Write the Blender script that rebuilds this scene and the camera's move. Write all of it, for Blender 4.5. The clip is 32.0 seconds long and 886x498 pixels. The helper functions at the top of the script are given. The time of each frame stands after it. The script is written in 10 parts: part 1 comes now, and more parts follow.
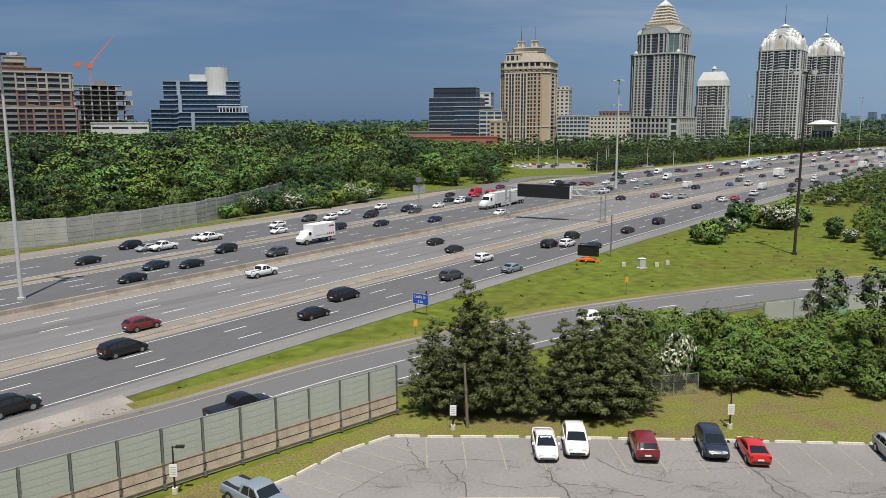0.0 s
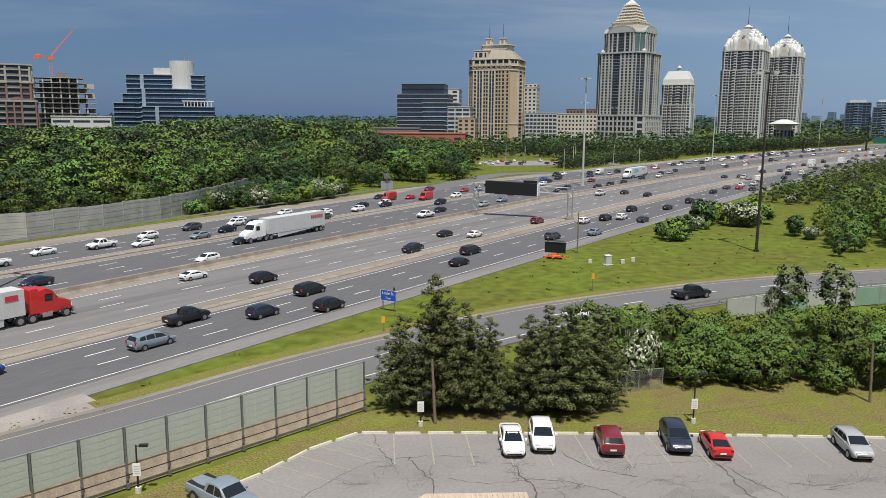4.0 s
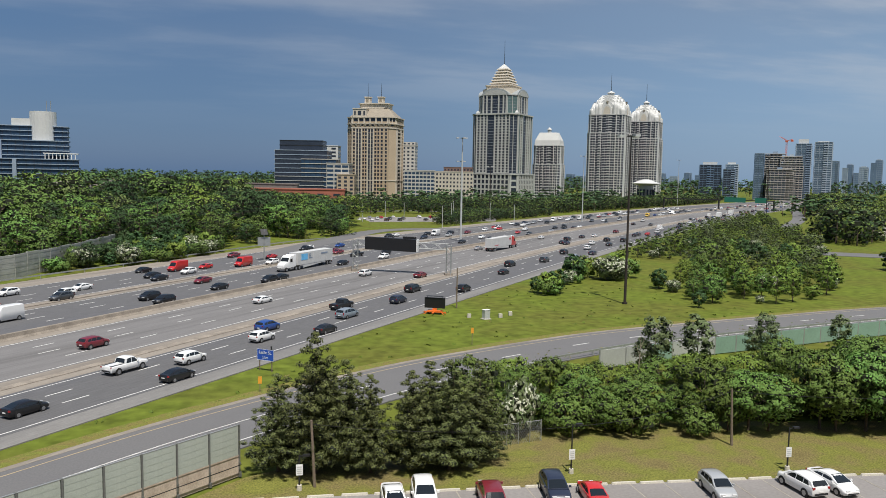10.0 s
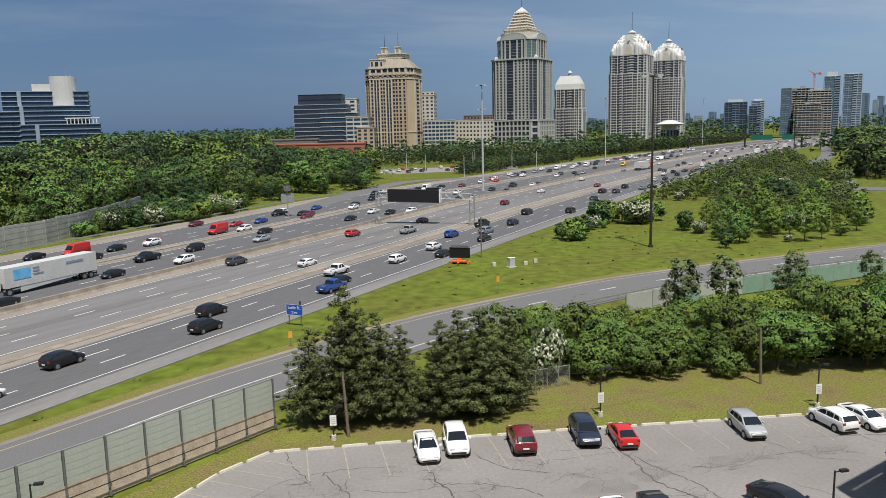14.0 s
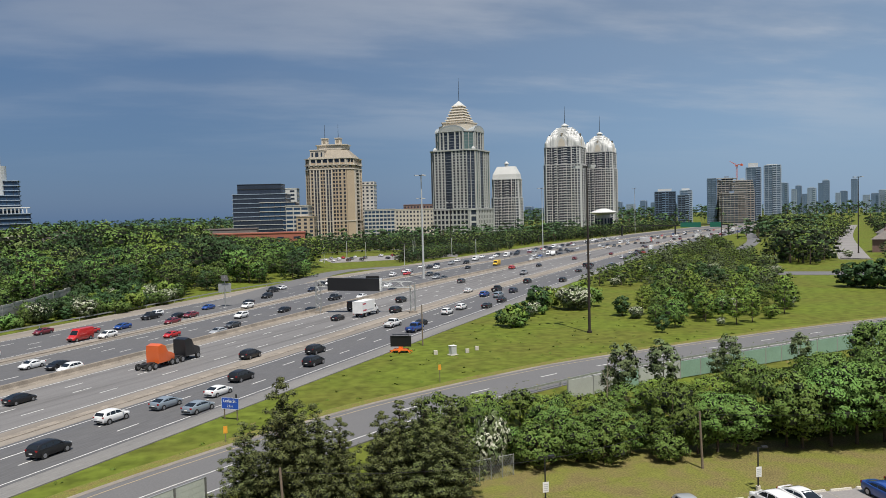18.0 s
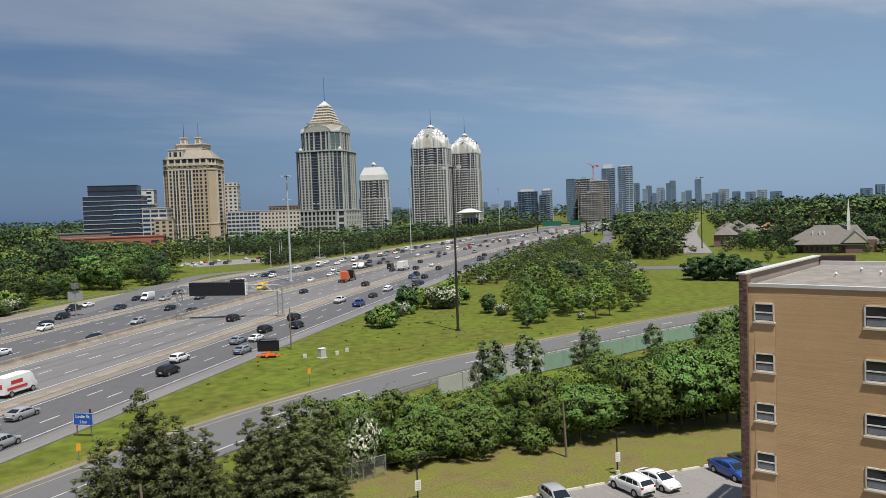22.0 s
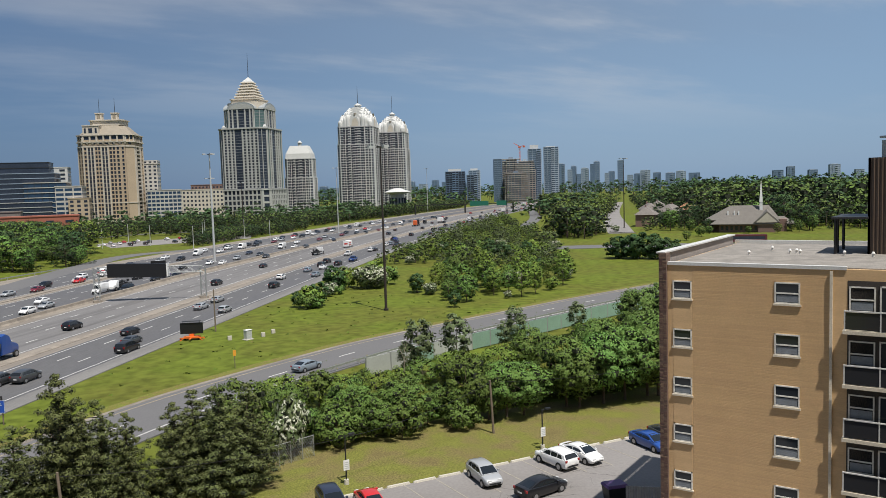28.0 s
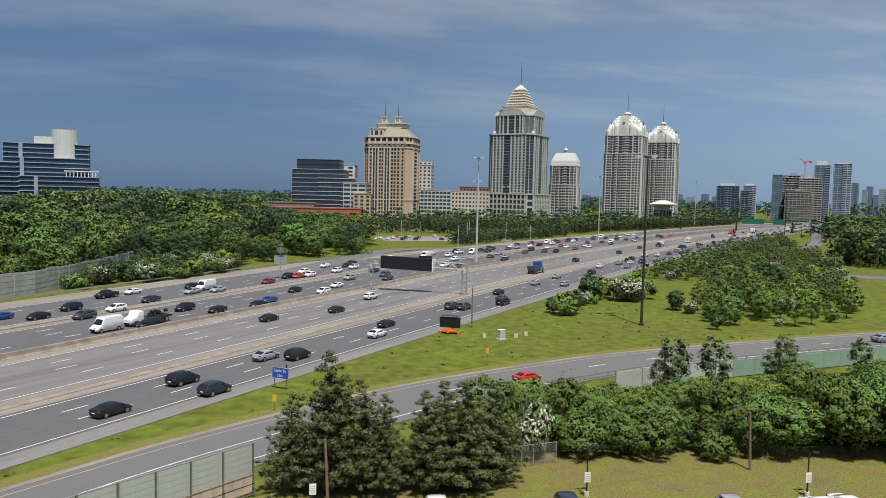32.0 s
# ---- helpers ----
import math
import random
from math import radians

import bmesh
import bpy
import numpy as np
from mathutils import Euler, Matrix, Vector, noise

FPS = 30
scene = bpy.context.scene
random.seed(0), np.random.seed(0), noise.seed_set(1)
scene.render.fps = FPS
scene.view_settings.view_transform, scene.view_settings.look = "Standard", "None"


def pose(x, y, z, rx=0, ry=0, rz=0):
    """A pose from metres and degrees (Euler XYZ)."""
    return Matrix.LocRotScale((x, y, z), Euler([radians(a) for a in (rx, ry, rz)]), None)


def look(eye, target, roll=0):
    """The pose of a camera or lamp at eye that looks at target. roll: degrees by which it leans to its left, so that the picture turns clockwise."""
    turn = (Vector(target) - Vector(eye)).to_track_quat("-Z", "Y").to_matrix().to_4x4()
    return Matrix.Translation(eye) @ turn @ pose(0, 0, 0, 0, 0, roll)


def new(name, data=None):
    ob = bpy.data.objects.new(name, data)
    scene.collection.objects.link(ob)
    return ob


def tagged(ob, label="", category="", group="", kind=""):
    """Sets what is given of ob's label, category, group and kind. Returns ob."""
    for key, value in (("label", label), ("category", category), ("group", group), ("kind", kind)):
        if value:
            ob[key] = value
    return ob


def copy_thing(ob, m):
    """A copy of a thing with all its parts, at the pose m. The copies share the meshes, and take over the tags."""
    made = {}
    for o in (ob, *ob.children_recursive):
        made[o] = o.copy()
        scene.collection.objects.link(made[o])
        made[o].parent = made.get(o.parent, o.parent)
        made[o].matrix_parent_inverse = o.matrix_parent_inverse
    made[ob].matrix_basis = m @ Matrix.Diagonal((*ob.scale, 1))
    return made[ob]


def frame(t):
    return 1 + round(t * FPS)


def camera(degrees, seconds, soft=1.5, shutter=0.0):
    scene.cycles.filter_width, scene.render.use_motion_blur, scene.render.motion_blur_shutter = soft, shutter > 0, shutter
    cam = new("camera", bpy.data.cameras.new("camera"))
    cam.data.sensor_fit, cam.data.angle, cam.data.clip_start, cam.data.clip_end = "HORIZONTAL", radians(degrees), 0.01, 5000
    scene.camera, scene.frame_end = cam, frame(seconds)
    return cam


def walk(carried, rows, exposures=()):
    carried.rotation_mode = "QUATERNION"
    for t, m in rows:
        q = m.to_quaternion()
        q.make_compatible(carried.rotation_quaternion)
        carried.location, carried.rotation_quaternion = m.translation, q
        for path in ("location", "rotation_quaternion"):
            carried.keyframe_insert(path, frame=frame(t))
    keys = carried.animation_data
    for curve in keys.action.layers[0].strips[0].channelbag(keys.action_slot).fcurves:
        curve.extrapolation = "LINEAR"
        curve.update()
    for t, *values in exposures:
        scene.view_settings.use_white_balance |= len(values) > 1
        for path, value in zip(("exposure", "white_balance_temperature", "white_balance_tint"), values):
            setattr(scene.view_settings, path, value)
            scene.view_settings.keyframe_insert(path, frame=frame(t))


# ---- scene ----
cam = camera(59.73, 32.0, 0.5)
PATH = [
    (0.0, pose(0, 0, 22.5, 80.75, 0.12, -0.21)),
    (0.5, pose(0, 0, 22.5, 80.83, -0.28, -0.22)),
    (1.0, pose(0, 0, 22.5, 80.63, -0.67, -0.46)),
    (1.5, pose(0, 0, 22.5, 80.33, -0.89, -0.88)),
    (2.0, pose(0, 0, 22.5, 80.17, -0.88, -1.02)),
    (4.5, pose(0, 0, 22.5, 80.59, 0.10, -3.98)),
    (5.0, pose(0, 0, 22.5, 80.61, 0.29, -6.26)),
    (5.5, pose(0, 0, 22.5, 80.36, 0.87, -6.78)),
    (6.0, pose(0, 0, 22.5, 80.06, 1.11, -6.66)),
    (6.5, pose(0, 0, 22.5, 79.75, 1.20, -6.24)),
    (7.0, pose(0, 0, 22.5, 79.40, 1.36, -6.04)),
    (7.5, pose(0, 0, 22.5, 79.36, 1.27, -6.06)),
    (8.0, pose(0, 0, 22.5, 82.41, 0.95, -8.13)),
    (8.5, pose(0, 0, 22.5, 84.19, 0.55, -15.39)),
    (9.0, pose(0, 0, 22.5, 84.64, 0.20, -20.19)),
    (9.5, pose(0, 0, 22.5, 84.60, 0.07, -22.48)),
    (10.0, pose(0, 0, 22.5, 84.76, -1.02, -11.43)),
    (10.5, pose(0, 0, 22.5, 86.51, -0.08, -3.13)),
    (11.0, pose(0, 0, 22.5, 86.39, 2.20, -1.51)),
    (11.5, pose(0, 0, 22.5, 86.72, 2.32, -1.09)),
    (12.0, pose(0, 0, 22.5, 85.23, 2.29, -3.82)),
    (12.5, pose(0, 0, 22.5, 82.90, 2.34, -11.28)),
    (13.0, pose(0, 0, 22.5, 80.95, 2.21, -11.17)),
    (13.5, pose(0, 0, 22.5, 80.86, 1.11, -10.02)),
    (15.5, pose(0, 0, 22.5, 82.40, 4.39, -11.92)),
    (16.0, pose(0, 0, 22.5, 82.79, 3.07, -17.64)),
    (16.5, pose(0, 0, 22.5, 84.51, 1.74, -19.12)),
    (17.0, pose(0, 0, 22.5, 86.28, 1.07, -19.60)),
    (17.5, pose(0, 0, 22.5, 86.82, 1.14, -18.31)),
    (18.0, pose(0, 0, 22.5, 87.48, 1.46, -14.38)),
    (18.5, pose(0, 0, 22.5, 87.90, 1.84, -10.48)),
    (19.0, pose(0, 0, 22.5, 88.16, 2.02, -10.15)),
    (19.5, pose(0, 0, 22.5, 88.33, 2.13, -11.34)),
    (20.0, pose(0, 0, 22.5, 88.25, 2.18, -15.95)),
    (20.5, pose(0, 0, 22.5, 88.05, 2.22, -21.74)),
    (21.0, pose(0, 0, 22.5, 87.67, 2.25, -24.80)),
    (21.5, pose(0, 0, 22.5, 87.46, 2.12, -25.24)),
    (22.0, pose(0, 0, 22.5, 87.24, 1.96, -24.16)),
    (22.5, pose(0, 0, 22.5, 86.93, 1.97, -19.44)),
    (23.0, pose(0, 0, 22.5, 86.56, 2.10, -13.22)),
    (23.5, pose(0, 0, 22.5, 86.50, 2.19, -9.19)),
    (24.0, pose(0, 0, 22.5, 86.56, 2.30, -8.14)),
    (24.5, pose(0, 0, 22.5, 86.73, 2.22, -9.77)),
    (25.0, pose(0, 0, 22.5, 86.57, 2.04, -16.70)),
    (25.5, pose(0, 0, 22.5, 86.30, 1.56, -25.07)),
    (26.0, pose(0, 0, 22.5, 86.19, 1.46, -30.15)),
    (26.5, pose(0, 0, 22.5, 86.14, 1.61, -31.46)),
    (28.5, pose(0, 0, 22.5, 85.24, 1.92, -27.10)),
    (29.0, pose(0, 0, 22.5, 85.41, 1.73, -23.11)),
    (29.5, pose(0, 0, 22.5, 85.43, 1.06, -19.22)),
    (30.0, pose(0, 0, 22.5, 85.44, 0.74, -16.00)),
    (30.5, pose(0, 0, 22.5, 85.56, 0.30, -13.21)),
    (31.0, pose(0, 0, 22.5, 85.66, 0.21, -10.71)),
    (31.5, pose(0, 0, 22.5, 86.11, -0.79, -10.29)),
    (32.0, pose(0, 0, 22.5, 86.18, -1.35, -10.24)),
]
walk(cam, PATH, [(0.0, 0.2), (32.0, 0.2)])

# ---- light ----
SUN_AZ, SUN_EL = 177.0, 66.0
world = bpy.data.worlds.new("world")
scene.world = world
world.use_nodes = True
wn, wl = world.node_tree.nodes, world.node_tree.links
wn.clear()
w_out = wn.new("ShaderNodeOutputWorld")
w_bg = wn.new("ShaderNodeBackground")
w_sky = wn.new("ShaderNodeTexSky")
w_sky.sky_type, w_sky.sun_disc = "NISHITA", False
w_sky.sun_elevation, w_sky.sun_rotation = radians(SUN_EL), radians(SUN_AZ)
w_sky.altitude, w_sky.air_density, w_sky.dust_density, w_sky.ozone_density = 150, 1.0, 1.2, 1.5
w_tc = wn.new("ShaderNodeTexCoord")
w_sep = wn.new("ShaderNodeSeparateXYZ")
wl.new(w_tc.outputs["Generated"], w_sep.inputs[0])


def w_math(op, a, b=None):
    n = wn.new("ShaderNodeMath")
    n.operation = op
    for i, v in enumerate((a, b)):
        if v is None:
            continue
        if isinstance(v, (int, float)):
            n.inputs[i].default_value = v
        else:
            wl.new(v, n.inputs[i])
    return n.outputs[0]


def w_range(v, a, b, lo=0.0, hi=1.0):
    n = wn.new("ShaderNodeMapRange")
    n.interpolation_type = "SMOOTHSTEP"
    wl.new(v, n.inputs[0])
    for i, x in zip((1, 2, 3, 4), (a, b, lo, hi)):
        n.inputs[i].default_value = x
    return n.outputs[0]


def w_mix(f, a, b):
    n = wn.new("ShaderNodeMix")
    n.data_type = "RGBA"
    for s, v in ((n.inputs[0], f), (n.inputs[6], a), (n.inputs[7], b)):
        if isinstance(v, tuple):
            s.default_value = (*v, 1)
        elif isinstance(v, (int, float)):
            s.default_value = v
        else:
            wl.new(v, s)
    return n.outputs[2]


# cloud layer on a flat deck: directions divided by their height
w_z = w_math("MAXIMUM", w_sep.outputs[2], 0.0)
w_h = w_math("ADD", w_z, 0.10)
w_com = wn.new("ShaderNodeCombineXYZ")
wl.new(w_math("MULTIPLY", w_math("DIVIDE", w_sep.outputs[0], w_h), 0.5), w_com.inputs[0])
wl.new(w_math("DIVIDE", w_sep.outputs[1], w_h), w_com.inputs[1])
w_n1 = wn.new("ShaderNodeTexNoise")
w_n1.inputs["Scale"].default_value, w_n1.inputs["Detail"].default_value, w_n1.inputs["Roughness"].default_value = 0.62, 7, 0.56
wl.new(w_com.outputs[0], w_n1.inputs["Vector"])
w_n2 = wn.new("ShaderNodeTexNoise")
w_n2.inputs["Scale"].default_value, w_n2.inputs["Detail"].default_value = 0.32, 4
wl.new(w_com.outputs[0], w_n2.inputs["Vector"])
# the storm bank stands to the west (left), the clear air to the east
w_east = w_range(w_sep.outputs[0], -0.12, 0.78)
w_low = w_range(w_sep.outputs[2], 0.0, 0.30, 1.0, 0.0)
STORM, PALE, GREY, WHITE = (0.068, 0.155, 0.32), (0.235, 0.37, 0.56), (0.215, 0.248, 0.322), (0.56, 0.58, 0.62)
w_clear = w_mix(w_east, STORM, PALE)
w_dark = w_range(w_n2.outputs[0], 0.36, 0.60)
w_c1 = w_mix(w_math("MULTIPLY", w_math("MULTIPLY", w_dark, w_range(w_sep.outputs[2], 0.08, 0.30)), 0.8), w_clear, GREY)
w_puff = w_math("MULTIPLY", w_range(w_n1.outputs[0], 0.43, 0.60), w_math("MULTIPLY", w_math("ADD", w_math("MULTIPLY", w_east, 0.75), 0.28), w_range(w_sep.outputs[2], 0.04, 0.20)))
w_c2 = w_mix(w_math("MULTIPLY", w_puff, 0.85), w_c1, WHITE)
w_scale = wn.new("ShaderNodeVectorMath")
w_scale.operation = "SCALE"
wl.new(w_sky.outputs[0], w_scale.inputs[0])
w_scale.inputs["Scale"].default_value = 0.10
w_all = w_mix(0.80, w_scale.outputs[0], w_c2)
wl.new(w_all, w_bg.inputs[0])
w_bg.inputs[1].default_value = 0.86
wl.new(w_bg.outputs[0], w_out.inputs[0])

sun = new("sun", bpy.data.lights.new("sun", "SUN"))
sun.data.energy, sun.data.angle, sun.data.color = 5.0, radians(0.6), (1.0, 0.96, 0.90)
sun_dir = Vector((math.sin(radians(SUN_AZ)) * math.cos(radians(SUN_EL)), math.cos(radians(SUN_AZ)) * math.cos(radians(SUN_EL)), math.sin(radians(SUN_EL))))
sun.matrix_world = look(sun_dir * 100, (0, 0, 0))


# ---- materials ----
def mat(name, color, rough=0.7, metal=0.0, var=0.15, scale=1.0, bump=0.0, fine=12.0, second=None, amount=0.5, random_hue=0.0, island=False, coat=0.0, trans=0.0, stretch=None, detail=5, lo=0.42, hi=0.62):
    """A surface with two scales of variation; second: a stain or patch colour."""
    m = bpy.data.materials.new(name)
    m.use_nodes = True
    n, l = m.node_tree.nodes, m.node_tree.links
    b = n["Principled BSDF"]
    b.inputs["Roughness"].default_value = rough
    b.inputs["Metallic"].default_value = metal
    if coat:
        b.inputs["Coat Weight"].default_value = coat
        b.inputs["Coat Roughness"].default_value = 0.06
    tc = n.new("ShaderNodeTexCoord")
    src = tc.outputs["Object"]
    if stretch:
        mp = n.new("ShaderNodeMapping")
        mp.vector_type = "TEXTURE"
        mp.inputs["Scale"].default_value = [1 / k for k in stretch[:3]]
        if len(stretch) > 3:
            mp.inputs["Rotation"].default_value = (0, 0, stretch[3])
        l.new(src, mp.inputs[0])
        src = mp.outputs[0]
    big, small = n.new("ShaderNodeTexNoise"), n.new("ShaderNodeTexNoise")
    for t, s, d in ((big, scale, detail), (small, scale * fine, 3)):
        t.inputs["Scale"].default_value, t.inputs["Detail"].default_value = s, d
        l.new(src, t.inputs["Vector"])
    base = n.new("ShaderNodeRGB")
    base.outputs[0].default_value = (*color, 1)
    out = base.outputs[0]

    def mix(kind, f, a, c):
        x = n.new("ShaderNodeMix")
        x.data_type, x.blend_type = "RGBA", kind
        for s, v in ((x.inputs[0], f), (x.inputs[6], a), (x.inputs[7], c)):
            if isinstance(v, (int, float)):
                s.default_value = v
            elif isinstance(v, tuple):
                s.default_value = (*v, 1)
            else:
                l.new(v, s)
        return x.outputs[2]

    def rng(v, a, c, p, q):
        x = n.new("ShaderNodeMapRange")
        l.new(v, x.inputs[0])
        for i, y in zip((1, 2, 3, 4), (a, c, p, q)):
            x.inputs[i].default_value = y
        return x.outputs[0]

    if second:
        out = mix("MIX", rng(big.outputs[0], lo, hi, 0.0, amount), out, second)
    if var:
        out = mix("MULTIPLY", 1.0, out, rng(small.outputs[0], 0.3, 0.7, 1 - var, 1 + var))
        out = mix("MULTIPLY", 1.0, out, rng(big.outputs[0], 0.3, 0.7, 1 + var * 0.6, 1 - var * 0.6))
    if random_hue:
        rnd = n.new("ShaderNodeNewGeometry").outputs["Random Per Island"] if island else n.new("ShaderNodeObjectInfo").outputs["Random"]
        hs = n.new("ShaderNodeHueSaturation")
        l.new(rng(rnd, 0, 1, 0.5 - 0.035 * random_hue, 0.5 + 0.03 * random_hue), hs.inputs["Hue"])
        l.new(rng(rnd, 0, 1, 1 - 0.45 * random_hue, 1 + 0.45 * random_hue), hs.inputs["Value"])
        l.new(out, hs.inputs["Color"])
        out = hs.outputs[0]
    l.new(out, b.inputs["Base Color"])
    if trans:
        b.inputs["Transmission Weight"].default_value = trans
    if bump:
        bp = n.new("ShaderNodeBump")
        bp.inputs["Strength"].default_value, bp.inputs["Distance"].default_value = bump, 0.02
        l.new(small.outputs[0], bp.inputs["Height"])
        l.new(bp.outputs[0], b.inputs["Normal"])
    return m


def leaf_mat(name, color, spread=1.0, tip=None):
    """Leaves: colour by tree and by leaf, a little light through them."""
    m = mat(name, color, 0.55, var=0.16, random_hue=0.55 * spread, scale=0.13, fine=5)
    n, l = m.node_tree.nodes, m.node_tree.links
    b = n["Principled BSDF"]
    src = b.inputs["Base Color"].links[0].from_socket
    hs = n.new("ShaderNodeHueSaturation")
    geo = n.new("ShaderNodeNewGeometry")
    for sock, a, c in (("Value", 0.86, 1.16), ("Hue", 0.490, 0.510)):
        r = n.new("ShaderNodeMapRange")
        l.new(geo.outputs["Random Per Island"], r.inputs[0])
        r.inputs[3].default_value, r.inputs[4].default_value = a, c
        l.new(r.outputs[0], hs.inputs[sock])
    l.new(src, hs.inputs["Color"])
    l.new(hs.outputs[0], b.inputs["Base Color"])
    b.inputs["Specular IOR Level"].default_value = 0.08
    tr = n.new("ShaderNodeBsdfTranslucent")
    l.new(hs.outputs[0], tr.inputs[0])
    add = n.new("ShaderNodeMixShader")
    add.inputs[0].default_value = 0.08
    l.new(b.outputs[0], add.inputs[1])
    l.new(tr.outputs[0], add.inputs[2])
    l.new(add.outputs[0], n["Material Output"].inputs[0])
    return m


ROAD_TURN = radians(52.5)
M_GRASS = mat("grass", (0.092, 0.116, 0.016), 0.9, var=0.30, scale=0.06, fine=9, second=(0.128, 0.126, 0.026), amount=0.6, bump=0.9, detail=12, lo=0.42, hi=0.62)
M_LAWN = mat("mown_lawn", (0.124, 0.126, 0.030), 0.9, var=0.42, scale=0.35, fine=20, second=(0.185, 0.148, 0.064), amount=0.85, bump=0.5, detail=8)
M_VERGE = mat("rough_verge", (0.125, 0.135, 0.03), 0.9, var=0.40, scale=0.9, fine=12, second=(0.21, 0.165, 0.06), amount=0.7, bump=0.8)
for m in (M_GRASS, M_LAWN, M_VERGE):
    m.node_tree.nodes["Principled BSDF"].inputs["Specular IOR Level"].default_value = 0.1
M_ASPHALT = mat("worn_asphalt", (0.086, 0.085, 0.089), 0.85, var=0.22, scale=0.12, fine=60, second=(0.118, 0.115, 0.114), amount=0.6, bump=0.2, stretch=(0.06, 1, 1, ROAD_TURN))
M_CONCRETE = mat("road_concrete", (0.146, 0.140, 0.137), 0.85, var=0.22, scale=0.45, fine=30, second=(0.098, 0.092, 0.088), amount=0.85, bump=0.2, stretch=(0.02, 1, 1, ROAD_TURN), lo=0.5, hi=0.68)
M_GREYSHOULDER = mat("grey_shoulder", (0.175, 0.168, 0.158), 0.9, var=0.16, scale=0.3, fine=30, second=(0.145, 0.14, 0.135), amount=0.7, stretch=(0.1, 1, 1, ROAD_TURN), bump=0.3)
M_SHOULDER = mat("tan_shoulder", (0.225, 0.196, 0.162), 0.9, var=0.18, scale=0.35, fine=30, second=(0.175, 0.152, 0.128), amount=0.7, stretch=(0.1, 1, 1, ROAD_TURN), bump=0.3)
M_RAMP = mat("ramp_asphalt", (0.116, 0.113, 0.113), 0.85, var=0.12, scale=0.12, fine=50, second=(0.14, 0.136, 0.134), amount=0.6, bump=0.2)
M_LOT = mat("parking_asphalt", (0.214, 0.200, 0.191), 0.88, var=0.09, scale=0.10, fine=40, second=(0.19, 0.175, 0.163), amount=0.7, bump=0.08)
M_GORE = mat("gore_concrete", (0.275, 0.245, 0.22), 0.9, var=0.16, scale=0.2, fine=30, second=(0.22, 0.195, 0.175), amount=0.6, bump=0.2)
M_CRACK = mat("tar_crack", (0.075, 0.070, 0.066), 0.8, var=0.2)
M_CRAZE = mat("fine_cracks", (0.115, 0.107, 0.10), 0.85, var=0.25)
M_PATCH = mat("asphalt_patch", (0.175, 0.163, 0.153), 0.88, var=0.18, scale=0.8, bump=0.3)
M_LINE = mat("white_road_paint", (0.62, 0.61, 0.58), 0.6, var=0.2, scale=0.8, fine=10)
M_YLINE = mat("yellow_road_paint", (0.34, 0.265, 0.16), 0.6, var=0.2, scale=0.8)
M_LOTLINE = mat("faded_bay_paint", (0.275, 0.25, 0.205), 0.7, var=0.3, scale=1.5)
M_KERB = mat("kerb_concrete", (0.48, 0.45, 0.38), 0.85, var=0.2, scale=1.2, bump=0.4)
M_BARRIER = mat("barrier_concrete", (0.25, 0.215, 0.175), 0.9, var=0.2, scale=0.5, fine=14, second=(0.16, 0.135, 0.11), amount=0.45, bump=0.4)
M_WALLGREEN = mat("pale_green_panel", (0.37, 0.405, 0.36), 0.65, var=0.10, scale=0.6, fine=20, second=(0.31, 0.345, 0.31), amount=0.6)
M_WALLBASE = mat("stained_concrete_base", (0.50, 0.415, 0.34), 0.9, var=0.18, scale=0.7, second=(0.31, 0.24, 0.18), amount=0.55, bump=0.4)
M_GALV = mat("galvanised_steel", (0.38, 0.39, 0.38), 0.5, 0.6, var=0.12, scale=2)
M_POLE = mat("pale_pole", (0.50, 0.51, 0.50), 0.5, 0.3, var=0.1, scale=0.5)
M_DARKPOLE = mat("rusty_dark_pole", (0.028, 0.02, 0.016), 0.8, 0.1, var=0.3, scale=0.8)
M_WOOD = mat("weathered_wood", (0.16, 0.125, 0.09), 0.9, var=0.3, scale=3, bump=0.4)
M_GREYWALL = mat("grey_noise_panel", (0.335, 0.335, 0.305), 0.85, var=0.12, scale=0.4, fine=25, second=(0.27, 0.27, 0.25), amount=0.6, bump=0.3)
M_BLACK = mat("black_panel", (0.008, 0.008, 0.009), 0.45, var=0.1)
M_DARKMETAL = mat("dark_metal", (0.03, 0.03, 0.03), 0.5, 0.4, var=0.15)
M_ORANGE = mat("safety_orange", (0.72, 0.15, 0.02), 0.5, var=0.12, scale=3)
M_BLUESIGN = mat("blue_sign_face", (0.015, 0.075, 0.40), 0.45, var=0.08)
M_GREENSIGN = mat("green_sign_face", (0.012, 0.12, 0.075), 0.45, var=0.08)
M_WHITE = mat("white_paint", (0.72, 0.72, 0.70), 0.5, var=0.06, scale=0.8)
M_TRAILER = mat("dusty_white_trailer", (0.50, 0.50, 0.49), 0.5, var=0.08, scale=0.5)
M_BARK = mat("bark", (0.085, 0.062, 0.045), 0.95, var=0.35, scale=4, bump=0.8)
M_PALEBARK = mat("pale_bark", (0.24, 0.20, 0.155), 0.9, var=0.3, scale=5, bump=0.5)
M_LEAF = leaf_mat("broad_leaf", (0.118, 0.196, 0.048))
M_NEARLEAF = leaf_mat("hedge_leaf", (0.112, 0.176, 0.042), 1.0)
M_LEAF2 = leaf_mat("yellow_green_leaf", (0.15, 0.215, 0.042), 0.6)
M_LEAF3 = leaf_mat("dark_leaf", (0.05, 0.092, 0.036), 0.7)
M_NEEDLE = leaf_mat("pine_needle", (0.125, 0.145, 0.055), 0.4)
M_OLIVE = leaf_mat("olive_leaf", (0.135, 0.18, 0.06), 0.5)
M_DEEP = leaf_mat("deep_green_leaf", (0.038, 0.076, 0.03), 0.5)
